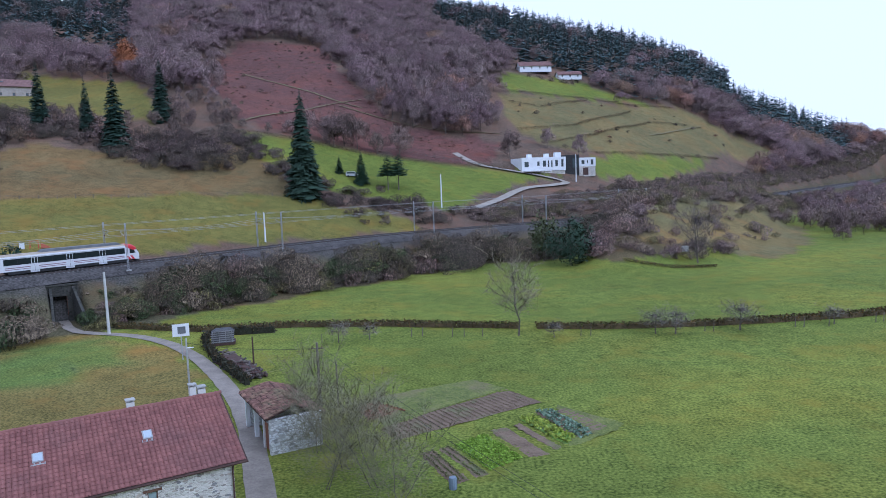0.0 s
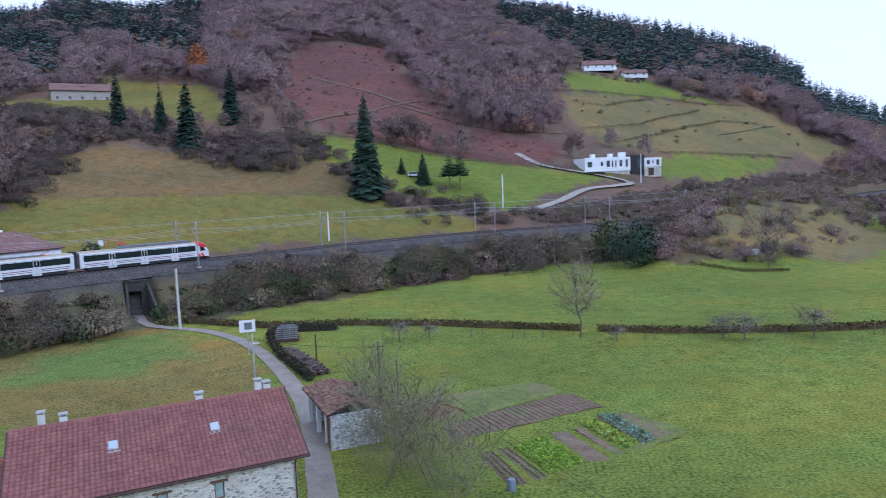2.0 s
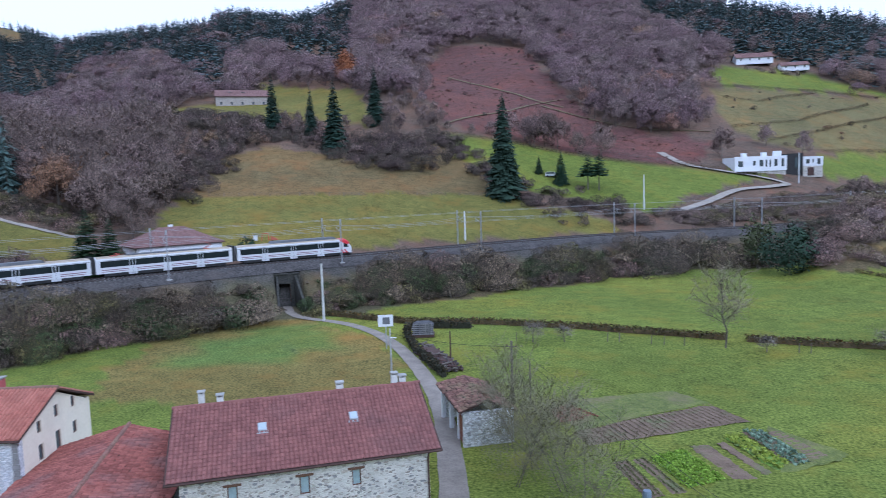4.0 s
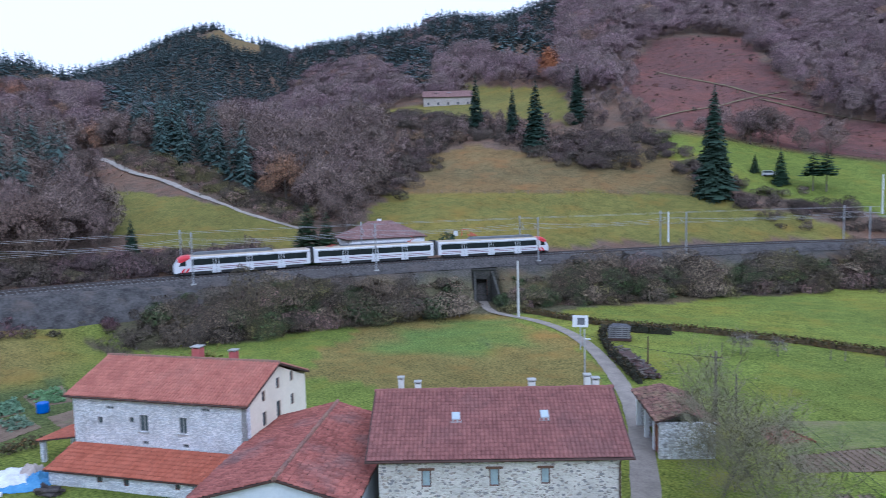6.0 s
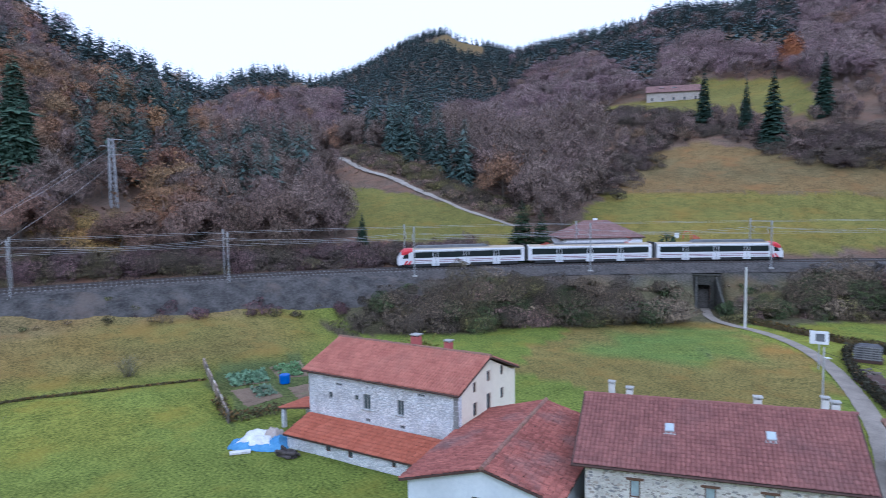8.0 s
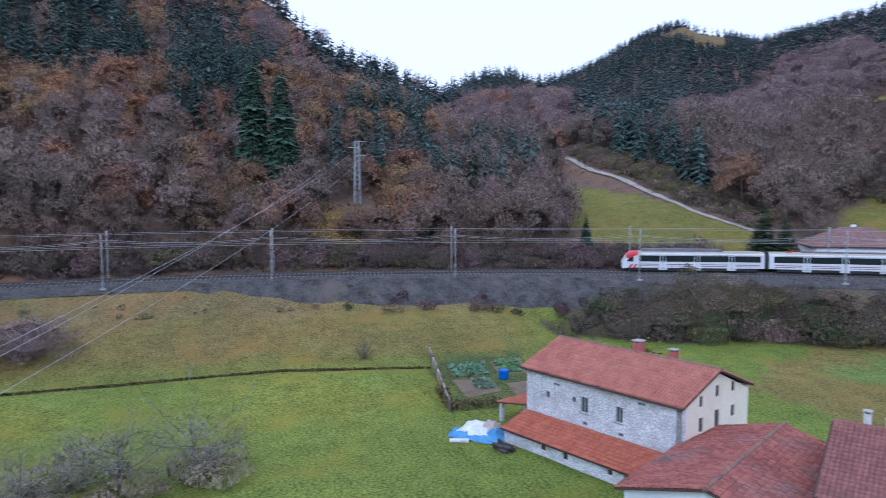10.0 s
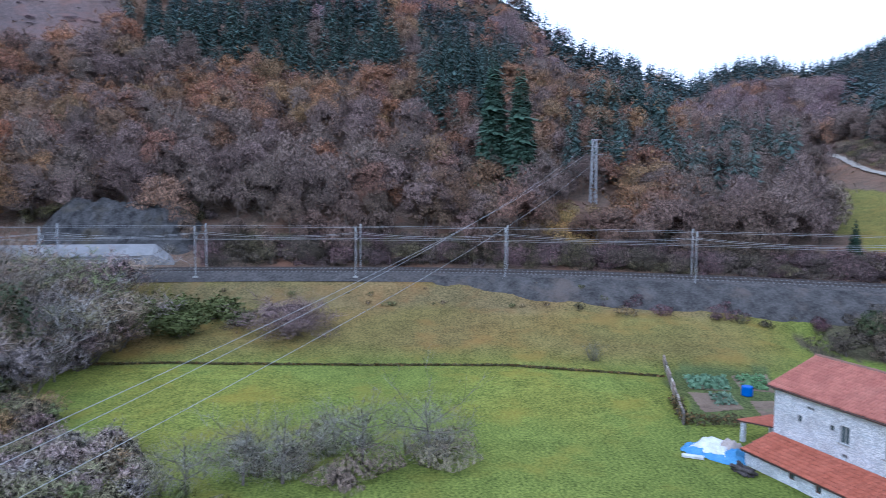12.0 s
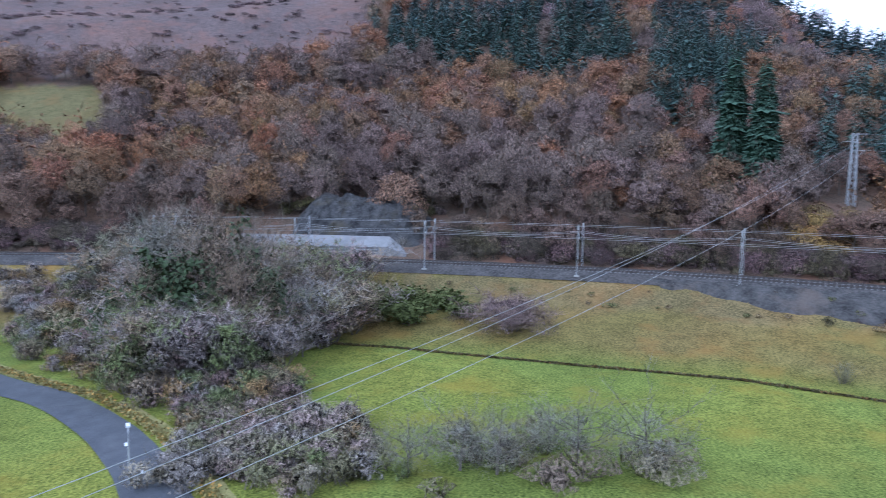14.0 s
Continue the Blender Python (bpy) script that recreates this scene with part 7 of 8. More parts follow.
    # bushes on and below the rock
    for _ in range(60):
        i = int(np.argmin(np.abs(LINE_AZ - rng.uniform(106.5, 120.5))))
        x, y = LINE[i] + LINE_N[i] * rng.uniform(23.5, 27.0)
        put(x, y, rng.uniform(1.5, 4.0), [dk, (0.12, 0.09, 0.085), ol][rng.integers(0, 3)], [0, 1, 2, 3, 4])
    # golden scrub below the pylon
    for _ in range(46):
        p = polar(rng.uniform(74.6, 79.6), rng.uniform(143, 168))
        put(p.x, p.y, rng.uniform(2.2, 4.6), [(0.3, 0.2, 0.07), (0.26, 0.19, 0.08), (0.3, 0.17, 0.07)][rng.integers(0, 3)], [4, 5, 6], 0.9)
    # undergrowth below the old fruit trees
    for _ in range(20):
        x, y = rng.normal(-56, 3.4), rng.uniform(-17, 4)
        put(x, y, rng.uniform(0.9, 2.6), [(0.23, 0.2, 0.13), (0.19, 0.19, 0.11), (0.22, 0.17, 0.13)][rng.integers(0, 3)], [0, 1, 2, 3], 1.1)
    thicket("bank_scrub", stock, rows, "tangled leafless bramble and scrub on the banks", "scrub")


plant_brush()


def plant_stream():
    rng = np.random.default_rng(12)
    zone = [(-118, -68), (-120, -47), (-98, -38), (-84, -43), (-72, -38.5), (-67, -31), (-60, -23), (-51, -14.5), (-45, -22), (-47, -31), (-56.5, -42), (-65, -57), (-69, -72), (-102, -112), (-112, -95)]
    stock = [shrub(s + 80, 11, 14, 0.6, 0.009, core=0.6) for s in range(4)] + [bare_tree(s + 90, 10, 5, 7, 0.34, 0.15, 0.014, 0.0045, stems=2, core=0.8) for s in range(3)]
    rows = []
    while len(rows) < 640:
        x, y = rng.uniform(-122, -44), rng.uniform(-112, -13)
        if not inside(np.array([x]), np.array([y]), zone)[0]:
            continue
        r = math.hypot(x, y)
        tall = r > 80 and rng.uniform() < 0.5 and math.degrees(math.atan2(-x, y)) < 129.5
        h = rng.uniform(6, 10) if tall else rng.uniform(2.0, 4.2) * (0.75 if r < 70 else 1.1)
        tint = [(0.19, 0.165, 0.17), (0.2, 0.145, 0.15), (0.18, 0.145, 0.11), (0.2, 0.19, 0.2), (0.22, 0.15, 0.08), (0.11, 0.13, 0.06), (0.15, 0.14, 0.09)][rng.choice(7, p=[0.18, 0.16, 0.16, 0.12, 0.08, 0.14, 0.16])]
        rows.append((x, y, ground_z(x, y) - 0.1, h, rng.uniform(1.2, 1.8), rng.integers(4, 7) if tall else rng.integers(0, 4), *(np.array(tint) * rng.uniform(1.1, 1.8) * [1.1, 1.08, 0.99])))
    # low mauve growth between the road and the old fruit trees
    for _ in range(130):
        p = polar(rng.normal(119.5, 3.6), rng.normal(61, 4.5))
        tint = [(0.34, 0.265, 0.24), (0.31, 0.27, 0.2), (0.28, 0.25, 0.23), (0.26, 0.25, 0.14)][rng.integers(0, 4)]
        rows.append((p.x, p.y, ground_z(p.x, p.y) - 0.1, rng.uniform(1.4, 3.4), rng.uniform(1.2, 1.9), rng.integers(0, 4), *(np.array(tint) * rng.uniform(0.9, 1.4))))
    # taller trees between the stream and the line
    for _ in range(64):
        az = rng.uniform(113.5, 128.5)
        i = int(np.argmin(np.abs(LINE_AZ - az)))
        x, y = LINE[i] - LINE_N[i] * rng.uniform(10, 24)
        tint = [(0.2, 0.16, 0.13), (0.22, 0.15, 0.1), (0.16, 0.16, 0.11), (0.19, 0.17, 0.16)][rng.integers(0, 4)]
        rows.append((x, y, ground_z(x, y) - 0.1, rng.uniform(6.5, 10.5), rng.uniform(1.0, 1.4), rng.integers(4, 7), *(np.array(tint) * rng.uniform(1.1, 1.75))))
    thicket("stream_thicket", stock, rows, "grey leafless willow and alder thicket along a stream", "thicket", haze=M_thin_haze)


plant_stream()


# ---- lanes, fences, gardens and yard things ----
def ribbon(path, wide, lift=0.05, step=1.5, edge=0.06, lean=0.0):
    """A strip laid over the ground along a path; wide may be a pair, from start to end."""
    pts = [Vector((*p, 0)) for p in path]
    w0, w1 = wide if isinstance(wide, tuple) else (wide, wide)
    dense = []
    for i in range(len(pts) - 1):
        p_, a, b, n_ = pts[max(i - 1, 0)], pts[i], pts[i + 1], pts[min(i + 2, len(pts) - 1)]
        k = max(2, int((b - a).length / step))
        for j in range(k):
            t = j / k
            dense.append(0.5 * ((2 * a) + (b - p_) * t + (2 * p_ - 5 * a + 4 * b - n_) * t * t + (3 * a - p_ - 3 * b + n_) * t ** 3))
    dense.append(pts[-1])
    g = Geo()
    rng = random.Random(len(path))
    m = len(dense)
    xs, ys = [], []
    for i, p in enumerate(dense):
        d = (dense[min(i + 1, m - 1)] - dense[max(i - 1, 0)]).normalized()
        s = Vector((-d.y, d.x, 0))
        w = (w0 + (w1 - w0) * i / (m - 1)) / 2
        for f in (-1, -0.5, 0, 0.5, 1):
            q = p + s * w * f * (1 + (rng.uniform(-edge, edge) if abs(f) == 1 else 0))
            xs.append(q.x), ys.append(q.y)
    zs = height(np.array(xs), np.array(ys)) + lift
    zs = zs.reshape(-1, 5)
    zs[:] = np.maximum(zs, zs.mean(1, keepdims=True) - 0.02)
    g.v = [(x, y, z) for x, y, z in zip(xs, ys, zs.ravel())]
    for i in range(m - 1):
        g.f += [(i * 5 + j, i * 5 + j + 1, i * 5 + 6 + j, i * 5 + 5 + j) for j in range(4)]
    return g


LANE = [(-68.0, 122.0), (-66.2, 119.5), (-63.2, 115), (-58.6, 111.4), (-49.0, 107.0), (-41.0, 100.4), (-33.8, 91.5), (-27.0, 80.5), (-22.3, 71.5), (-18.6, 62.5), (-15.4, 53.0), (-13.2, 46), (-10, 34), (-6, 20)]
tagged(part("farm_lane", ribbon(LANE, (1.6, 2.4), 0.09), M_track, smooth=True), "narrow pale concrete farm lane", "lane", kind="structure")
tagged(part("hill_lane", ribbon(UPPER_LANE, (2.6, 1.7), 0.1, edge=0.25), M_gravel, smooth=True), "pale gravel lane climbing the hillside", "lane", kind="structure")
tagged(part("house_lane", ribbon(HOUSE_LANE, 3.0, 0.15), M_gravel, smooth=True), "pale gravel drive to the modern house", "lane", kind="structure")
for path in ([(-76.2, 266.3), (-62.2, 302.2), (-51.7, 327.4), (-37.5, 341.4)], [(-46.7, 329.2), (-20.1, 315.9), (4.7, 311.0), (26, 318)], [(-108.3, 395.4), (-59.4, 343.9), (-36.4, 329.5)]):
    tagged(part("hill_path", ribbon(path, 1.2, 0.2, edge=0.35), M_path, smooth=True), "trodden earth path across the bracken slope", "path", kind="structure")
tagged(part("pasture_lane", ribbon(PASTURE_LANE, 1.3, 0.2, edge=0.3), M_path, smooth=True), "trodden lane across the hillside pasture", "lane", kind="structure")
ROAD = [(-68, -92), (-64.5, -78), (-61.0, -66.5), (-58.6, -57.0), (-53.2, -46.4), (-47.5, -38.3), (-42.5, -32.7), (-36, -26), (-28, -20)]
road = tagged(part("road", ribbon(ROAD, 4.6, 0.09, edge=0.01), M_asphalt, smooth=True), "smooth blue-grey asphalt country road", "road", kind="structure")
part("verge", ribbon([(x - 2.8, y + 2.8) for x, y in ROAD], 1.9, 0.05, edge=0.1), M_verge, road)
for x, y in ((-45.6, -36.2), (-50.2, -41.4)):
    part("road_mark", Geo().box(pose(x, y, 0.12 + ground_z(x, y), 0, 0, 40), (0.9, 0.35, 0.01)), M_white, road)

street_lamp = thing("street_lamp", pose(-43.6, -35.8, ground_z(-43.6, -35.8), 0, 0, -140), "grey street lamp post beside the road", "street lamp")
part("post", Geo().tube([(0, 0, 0), (0, 0, 3.4), (0.3, 0, 4.0), (1.0, 0, 4.2)], [0.09, 0.07, 0.06, 0.05], 7), M_steel, street_lamp)
part("lamp_head", Geo().box((1.3, 0, 4.2), (0.8, 0.3, 0.14)), M_white, street_lamp)


def hedge(name, path, high, wide, label, tint=(0.09, 0.085, 0.05), seed=1, dens=9):
    """A hedge or grassy wall: stems and many leaves along a path."""
    rng = np.random.default_rng(seed)
    tri, col = [], []
    for (ax, ay), (bx, by) in zip(path[:-1], path[1:]):
        n = int(math.hypot(bx - ax, by - ay) * dens * 8)
        t = rng.uniform(0, 1, n)
        x = ax + (bx - ax) * t + rng.normal(size=n) * wide * 0.28
        y = ay + (by - ay) * t + rng.normal(size=n) * wide * 0.28
        z = height(x, y) + rng.uniform(0, 1, n) ** 0.7 * high * rng.uniform(0.8, 1.1, n)
        tri.append(flakes(rng, np.c_[x, y, z], rng.uniform(0.1, 0.24, n)))
        c = np.array(tint) * rng.uniform(0.6, 1.4, (n, 1))
        c = np.where(rng.uniform(0, 1, (n, 1)) < 0.25, c * [1.6, 1.15, 0.9], c)
        col.append(np.repeat(c, 3, axis=0))
    v = np.concatenate(tri).reshape(-1, 3)
    return tagged(new(name, array_mesh(name, v, np.arange(len(v)).reshape(-1, 3), M_leaf, np.concatenate(col))), label, "hedge")


def ribbon_wall(path, high, wide):
    g = Geo()
    for (ax, ay), (bx, by) in zip(path[:-1], path[1:]):
        n = max(1, int(math.hypot(bx - ax, by - ay) / 3))
        for k in range(n):
            x0, y0 = ax + (bx - ax) * k / n, ay + (by - ay) * k / n
            x1, y1 = ax + (bx - ax) * (k + 1) / n, ay + (by - ay) * (k + 1) / n
            a = math.degrees(math.atan2(y1 - y0, x1 - x0))
            g.box(pose((x0 + x1) / 2, (y0 + y1) / 2, ground_z((x0 + x1) / 2, (y0 + y1) / 2) - 0.1, 0, 0, a), (math.hypot(x1 - x0, y1 - y0) + 0.05, wide, high), taper=0.15, low=True)
    return g


FIELD_WALL = [(-55, 114.3), (-38.5, 108.0), (-26, 108.6), (-8.2, 107.2), (10.6, 103.6)]
FIELD_WALL2 = [(13.2, 103.2), (29.6, 101.0), (46, 101.0), (59, 102.0), (68, 103.5)]
for w in (FIELD_WALL, FIELD_WALL2):
    hw = hedge("field_hedge", w, 1.0, 1.3, "brown mossy hedge bank between two fields", (0.085, 0.075, 0.035), 3, 12)
    part("bank", ribbon_wall(w, 0.75, 0.8), M_earth, hw)
hk = hedge("clipped_hedge", [(-26.5, 105.2), (-32.9, 104.9), (-36.2, 102.9), (-34.8, 98.2), (-30.5, 89.5), (-23.2, 78.2)], 1.2, 0.9, "dark clipped evergreen hedge round the yard", (0.05, 0.05, 0.035), 4, 12)
part("bank", ribbon_wall([(-26.5, 105.2), (-32.9, 104.9), (-36.2, 102.9), (-34.8, 98.2), (-30.5, 89.5), (-23.2, 78.2)], 1.0, 0.6), M_hedgecore, hk)
hedge("slope_bank", [(41, 160), (52, 157.5), (62, 159.5)], 0.7, 1.0, "small dark grassy bank across the field", (0.1, 0.09, 0.045), 5, 6)
for seed, path in enumerate(([(-78, 256), (-58, 259.5), (-38, 261.5), (-4, 266), (25, 268)], [(38, 408), (66, 421), (90, 436), (115, 441), (152, 467)], [(37, 384), (54, 383), (89, 431)], [(48, 318), (74, 346), (121, 412), (149, 431)], [(36, 332), (67, 357), (114, 427)], [(68, 316), (105, 342), (150, 384)])):
    hedge("hill_hedge", path, 1.3, 1.4, "dark hedge along a hillside field edge", (0.09, 0.075, 0.05), 20 + seed, 2.5)
hedge("verge_grass", [(x - 2.5, y + 2.5) for x, y in ROAD], 0.5, 1.3, "rank yellowed grass along the road", (0.26, 0.23, 0.09), 31, 8)
hedge("meadow_edge", [(-92, -52), (-93, -31), (-91, -8.4), (-89.5, 13.7), (-83, 32)], 0.28, 0.3, "low dark overgrown edge of the meadow", (0.11, 0.1, 0.05), 30, 7)


# wire and rail fences
def fence(name, path, gap, high, rails, label, mat, r=0.05):
    ob = thing(name, (*path[0], ground_z(*path[0])), label, "fence")
    base = ob.matrix_basis.translation
    tops = []
    for (ax, ay), (bx, by) in zip(path[:-1], path[1:]):
        n = max(1, int(math.hypot(bx - ax, by - ay) / gap))
        for k in range(n):
            x, y = ax + (bx - ax) * k / n, ay + (by - ay) * k / n
            tops.append(Vector((x, y, ground_z(x, y))))
    post = Geo().tube([(0, 0, -0.2), (0, 0, high)], [r, r * 0.85], 6).mesh("post", mat)
    for p in tops:
        o = part("post", post, mat, ob, m=Matrix.Translation(p - base))
    for h in rails:
        part("rail", Geo().tube([p - base + Vector((0, 0, h)) for p in tops], r * 0.55 if len(rails) < 3 else 0.015, 4), mat, ob)
    return ob


fence("wooden_fence", [(-3, 211), (14, 232), (37, 261)], 3.0, 1.2, (0.5, 1.05), "brown wooden post and rail fence", M_wood, 0.09)
fence("wooden_fence", [(-20, 277), (4, 271.5), (30, 269.5)], 3.5, 1.2, (0.5, 1.05), "dark wooden fence above the meadow", M_wood, 0.09)
fence("wire_fence", [(-122, 163), (-82, 183), (-42, 207)], 4.0, 1.1, (0.4, 0.7, 1.0), "wire fence with thin posts across the meadow", M_wood, 0.06)
for x, y in ((-18.0, 97.5), (-5.4, 99.5), (-3.8, 99.7), (0.5, 99), (2.2, 99), (4.8, 98.8), (18.7, 97.5), (20.1, 97.5), (36.2, 97.4), (37.3, 97), (49.0, 97.5), (50.2, 97.4), (53.5, 97), (61.0, 98.5), (62.0, 98.3)):
    st = thing("stake", (x, y, ground_z(x, y)), "thin weathered wooden stake in the field", "stake", "stakes in the field")
    part("shaft", Geo().tube([(0, 0, -0.2), (0.04, 0, 1.3)], [0.07, 0.05], 5), M_wood, st)

# signboard on its post beside the lane
sign = thing("sign_board", pose(-35.2, 90.6, ground_z(-35.2, 90.6), 0, 0, 20), "white square signboard with a grey square, on a post", "sign")
part("post", Geo().box((0, 0.06, 0), (0.14, 0.1, 4.0), low=True), M_steel, sign)
part("board", Geo().box((0, 0, 4.0), (2.1, 0.06, 1.65)), M_white, sign)
part("panel", Geo().box((0.1, -0.04, 4.0), (1.0, 0.02, 0.95)), M_traingrey, sign)
sp = pole("utility_pole", -29.6, 77.5, 5.9, "grey pole with a street lamp by the lane", M_concrete, 0.13)
part("lamp", Geo().box((0.4, 0, 5.0), (0.7, 0.2, 0.1)), M_white, sp)


def wood_pile(x, y, rz, L, W, H):
    ob = thing("wood_pile", pose(x, y, ground_z(x, y), 0, 0, rz), "long pile of dark split firewood beside the hedge", "firewood")
    rng = random.Random(6)
    kinds = [Geo().tube([(-0.5, 0, 0), (0.5, 0, 0)], [0.5, 0.42 + 0.05 * k], 6).mesh("log", (M_log, M_eave, M_wood)[k]) for k in range(3)]
    n = 0
    while n < 290:
        u, v = rng.uniform(-0.5, 0.5), rng.uniform(-0.5, 0.5)
        top = H * (1 - (2 * v) ** 2) * (0.7 + 0.3 * math.sin(u * 9))
        z = rng.uniform(0.3, 1) * top
        o = part("log", kinds[rng.randrange(3)], None, ob, m=pose(u * L, v * W, max(0.1, z), rng.uniform(-14, 14), rng.uniform(-16, 16), rng.uniform(-70, 70)) @ Matrix.Diagonal((rng.uniform(0.9, 1.5), 0.24, 0.24, 1)))
        n += 1
    part("heap", Geo().box((0, 0, -0.1), (L * 0.95, W * 0.85, H * 0.75), taper=0.35, low=True), M_eave, ob)


wood_pile(-26.4, 85.6, -56, 12.5, 3.0, 1.4)
hut = thing("old_wagon_hut", pose(-32.2, 98.0, ground_z(-32.2, 98.0), 0, 0, 15), "small hut of dark grey weathered slats", "hut")
part("body", Geo().prism([(-1.45, 0.35), (1.45, 0.35), (1.6, 1.7), (1.0, 2.1), (-1.0, 2.1), (-1.6, 1.7)], pose(0, 0, 0), 2.4), M_crate, hut)
part("base", Geo().box((0, 1.2, 0), (3.4, 2.7, 0.35), low=True), M_eave, hut)
for k in range(6):
    part("slat", Geo().box((0, -0.03, 0.45 + k * 0.3), (3.2 - 0.12 * max(0, k - 3) ** 2, 0.06, 0.12), low=True), M_greyboard, hut)
for q in (-1.3, -0.45, 0.45, 1.3):
    part("batten", Geo().box((q, -0.07, 0.4), (0.1, 0.06, 1.7), low=True), M_greyboard, hut)


# vegetable gardens
def lay_z(x, y):
    """The ground with its small unevenness."""
    return ground_z(x, y) + 0.12 * noise.noise((x / 9.0, y / 9.0, 0))


def crops(bed, rng, corners, gap, tint, size, name):
    """Rows of plants over the patch between four corners."""
    a, b, c, d = [np.array(p, float) for p in corners]
    rows = max(1, int(np.linalg.norm(b - a) / gap))
    n = max(2, int(np.linalg.norm(d - a) / (size * 1.1)))
    u, v = np.meshgrid((np.arange(rows) + 0.5) / rows, (np.arange(n) + 0.5) / n)
    u, v = u.ravel()[:, None], v.ravel()[:, None]
    p = (a * (1 - u) + b * u) * (1 - v) + (d * (1 - u) + c * u) * v + rng.normal(size=(len(u), 2)) * 0.05
    p = p[rng.uniform(0, 1, len(p)) < 0.88]
    z = np.array([lay_z(q[0], q[1]) for q in p]) + 0.12
    j = np.repeat(np.arange(len(p)), 10)
    q = np.c_[p, z][j] + rng.normal(size=(len(j), 3)) * [size * 0.35, size * 0.35, size * 0.2] + [0, 0, size * 0.3]
    tri = flakes(rng, q, rng.uniform(0.35, 0.7, len(j)) * size)
    v = tri.reshape(-1, 3)
    col = np.repeat(np.array(tint) * rng.uniform(0.7, 1.3, (len(tri), 1)), 3, axis=0)
    return tagged(part(name, array_mesh(name, v, np.arange(len(v)).reshape(-1, 3), M_leaf, col), M_leaf, bed), kind="stuff")


def bed(name, corners, mat, label, parent=None):
    """A patch of tilled ground between four corners, furrowed."""
    a, b, c, d = [Vector((*p, 0)) for p in corners]
    n, m = 10, max(8, int((d - a).length / 0.3))
    g = Geo()
    for j in range(m + 1):
        for i in range(n + 1):
            p = a.lerp(b, i / n).lerp(d.lerp(c, i / n), j / m)
            edge = 0 if i in (0, n) or j in (0, m) else 1
            if not edge:
                p = p + Vector((random.uniform(-0.14, 0.14), random.uniform(-0.14, 0.14), 0))
            g.v.append((p.x, p.y, lay_z(p.x, p.y) + 0.035 + edge * (0.03 + 0.025 * (j % 2) + random.uniform(0, 0.03))))
    g.f = [(j * (n + 1) + i, j * (n + 1) + i + 1, (j + 1) * (n + 1) + i + 1, (j + 1) * (n + 1) + i) for j in range(m) for i in range(n)]
    return tagged(part(name, g, mat, parent), label, "garden bed")


rngc = np.random.default_rng(77)
bed("garden_bed", [(-6.7, 62.6), (6.0, 73.3), (9.0, 68.4), (-4.9, 59.8)], M_soil, "long bare tilled brown garden bed")
bed("garden_bed", [(-9.4, 68.9), (-7.8, 70.6), (-3.9, 67.4), (-8.0, 65.0)], M_redsoil, "small tilled bed of reddish bare soil")
bed("garden_bed", [(-2.8, 56.4), (-1.6, 57.3), (1.1, 51.0), (-0.1, 50.0)], M_soil, "bare dug garden bed with weeds")
bed("garden_bed", [(-1.3, 57.5), (-0.2, 58.0), (2.8, 51.9), (1.7, 51.4)], M_soil, "bare dug garden bed with weeds")
q3 = [(0.1, 58.0), (2.9, 60.4), (5.7, 54.7), (2.8, 52.4)]
crops(bed("garden_bed", q3, M_greenbed, "bed of bright green young crop"), rngc, q3, 0.3, (0.25, 0.37, 0.05), 0.2, "crop")
bed("garden_bed", [(3.4, 61.4), (5.0, 61.8), (8.0, 55.4), (6.1, 54.7)], M_soil, "tilled brown bed between green strips")
bed("garden_bed", [(5.6, 62.3), (6.3, 62.7), (9.2, 56.8), (8.5, 56.4)], M_soil, "narrow tilled brown strip")
q6 = [(6.4, 63.7), (7.7, 64.5), (10.8, 59.0), (9.6, 57.4)]
crops(bed("garden_bed", q6, M_greenbed, "bed with yellow-green salad plants"), rngc, q6, 0.5, (0.3, 0.36, 0.06), 0.3, "crop")
q7 = [(8.0, 65.4), (9.8, 65.8), (12.5, 59.7), (11.0, 58.5)]
crops(bed("garden_bed", q7, M_soil, "bed with rows of blue-green leeks"), rngc, q7, 0.55, (0.21, 0.29, 0.21), 0.3, "leek")
bed("garden_bed", [(10.1, 65.7), (11.1, 66.6), (14.3, 60.8), (12.7, 59.7)], M_soil, "bare brown garden bed in the grass")
for ob_, (corners, gap, tint, size) in zip([o for o in bpy.data.objects if o.name.startswith("garden_bed")][:8], (
        ([(-6.7, 62.6), (6.0, 73.3), (9.0, 68.4), (-4.9, 59.8)], 0.6, (0.2, 0.155, 0.1), 0.08), ([(-9.4, 68.9), (-7.8, 70.6), (-3.9, 67.4), (-8.0, 65.0)], 0.6, (0.24, 0.1, 0.06), 0.16),
        ([(-2.8, 56.4), (-1.6, 57.3), (1.1, 51.0), (-0.1, 50.0)], 0.45, (0.17, 0.17, 0.08), 0.12), ([(-1.3, 57.5), (-0.2, 58.0), (2.8, 51.9), (1.7, 51.4)], 0.45, (0.17, 0.18, 0.08), 0.12))):
    crops(ob_, rngc, corners, gap, tint, size, "weed")
for corners in ([(-8.5, 71.5), (2.5, 77.5), (6.0, 73.8), (-6.4, 63.0)], [(9.8, 57.0), (14.6, 60.2), (15.6, 61.8), (10.4, 67.6)]):
    bed("garden_bed", corners, M_fallow, "weedy fallow strip beside the vegetable beds")
barrel = thing("water_barrel", (-0.1, 49.6, ground_z(-0.1, 49.6)), "grey-blue plastic barrel at the garden edge", "barrel")
part("drum", Geo().tube([(0, 0, 0), (0, 0, 0.15), (0, 0, 0.8), (0, 0, 0.95)], [0.28, 0.31, 0.31, 0.27], 12), M_bluegrey, barrel)

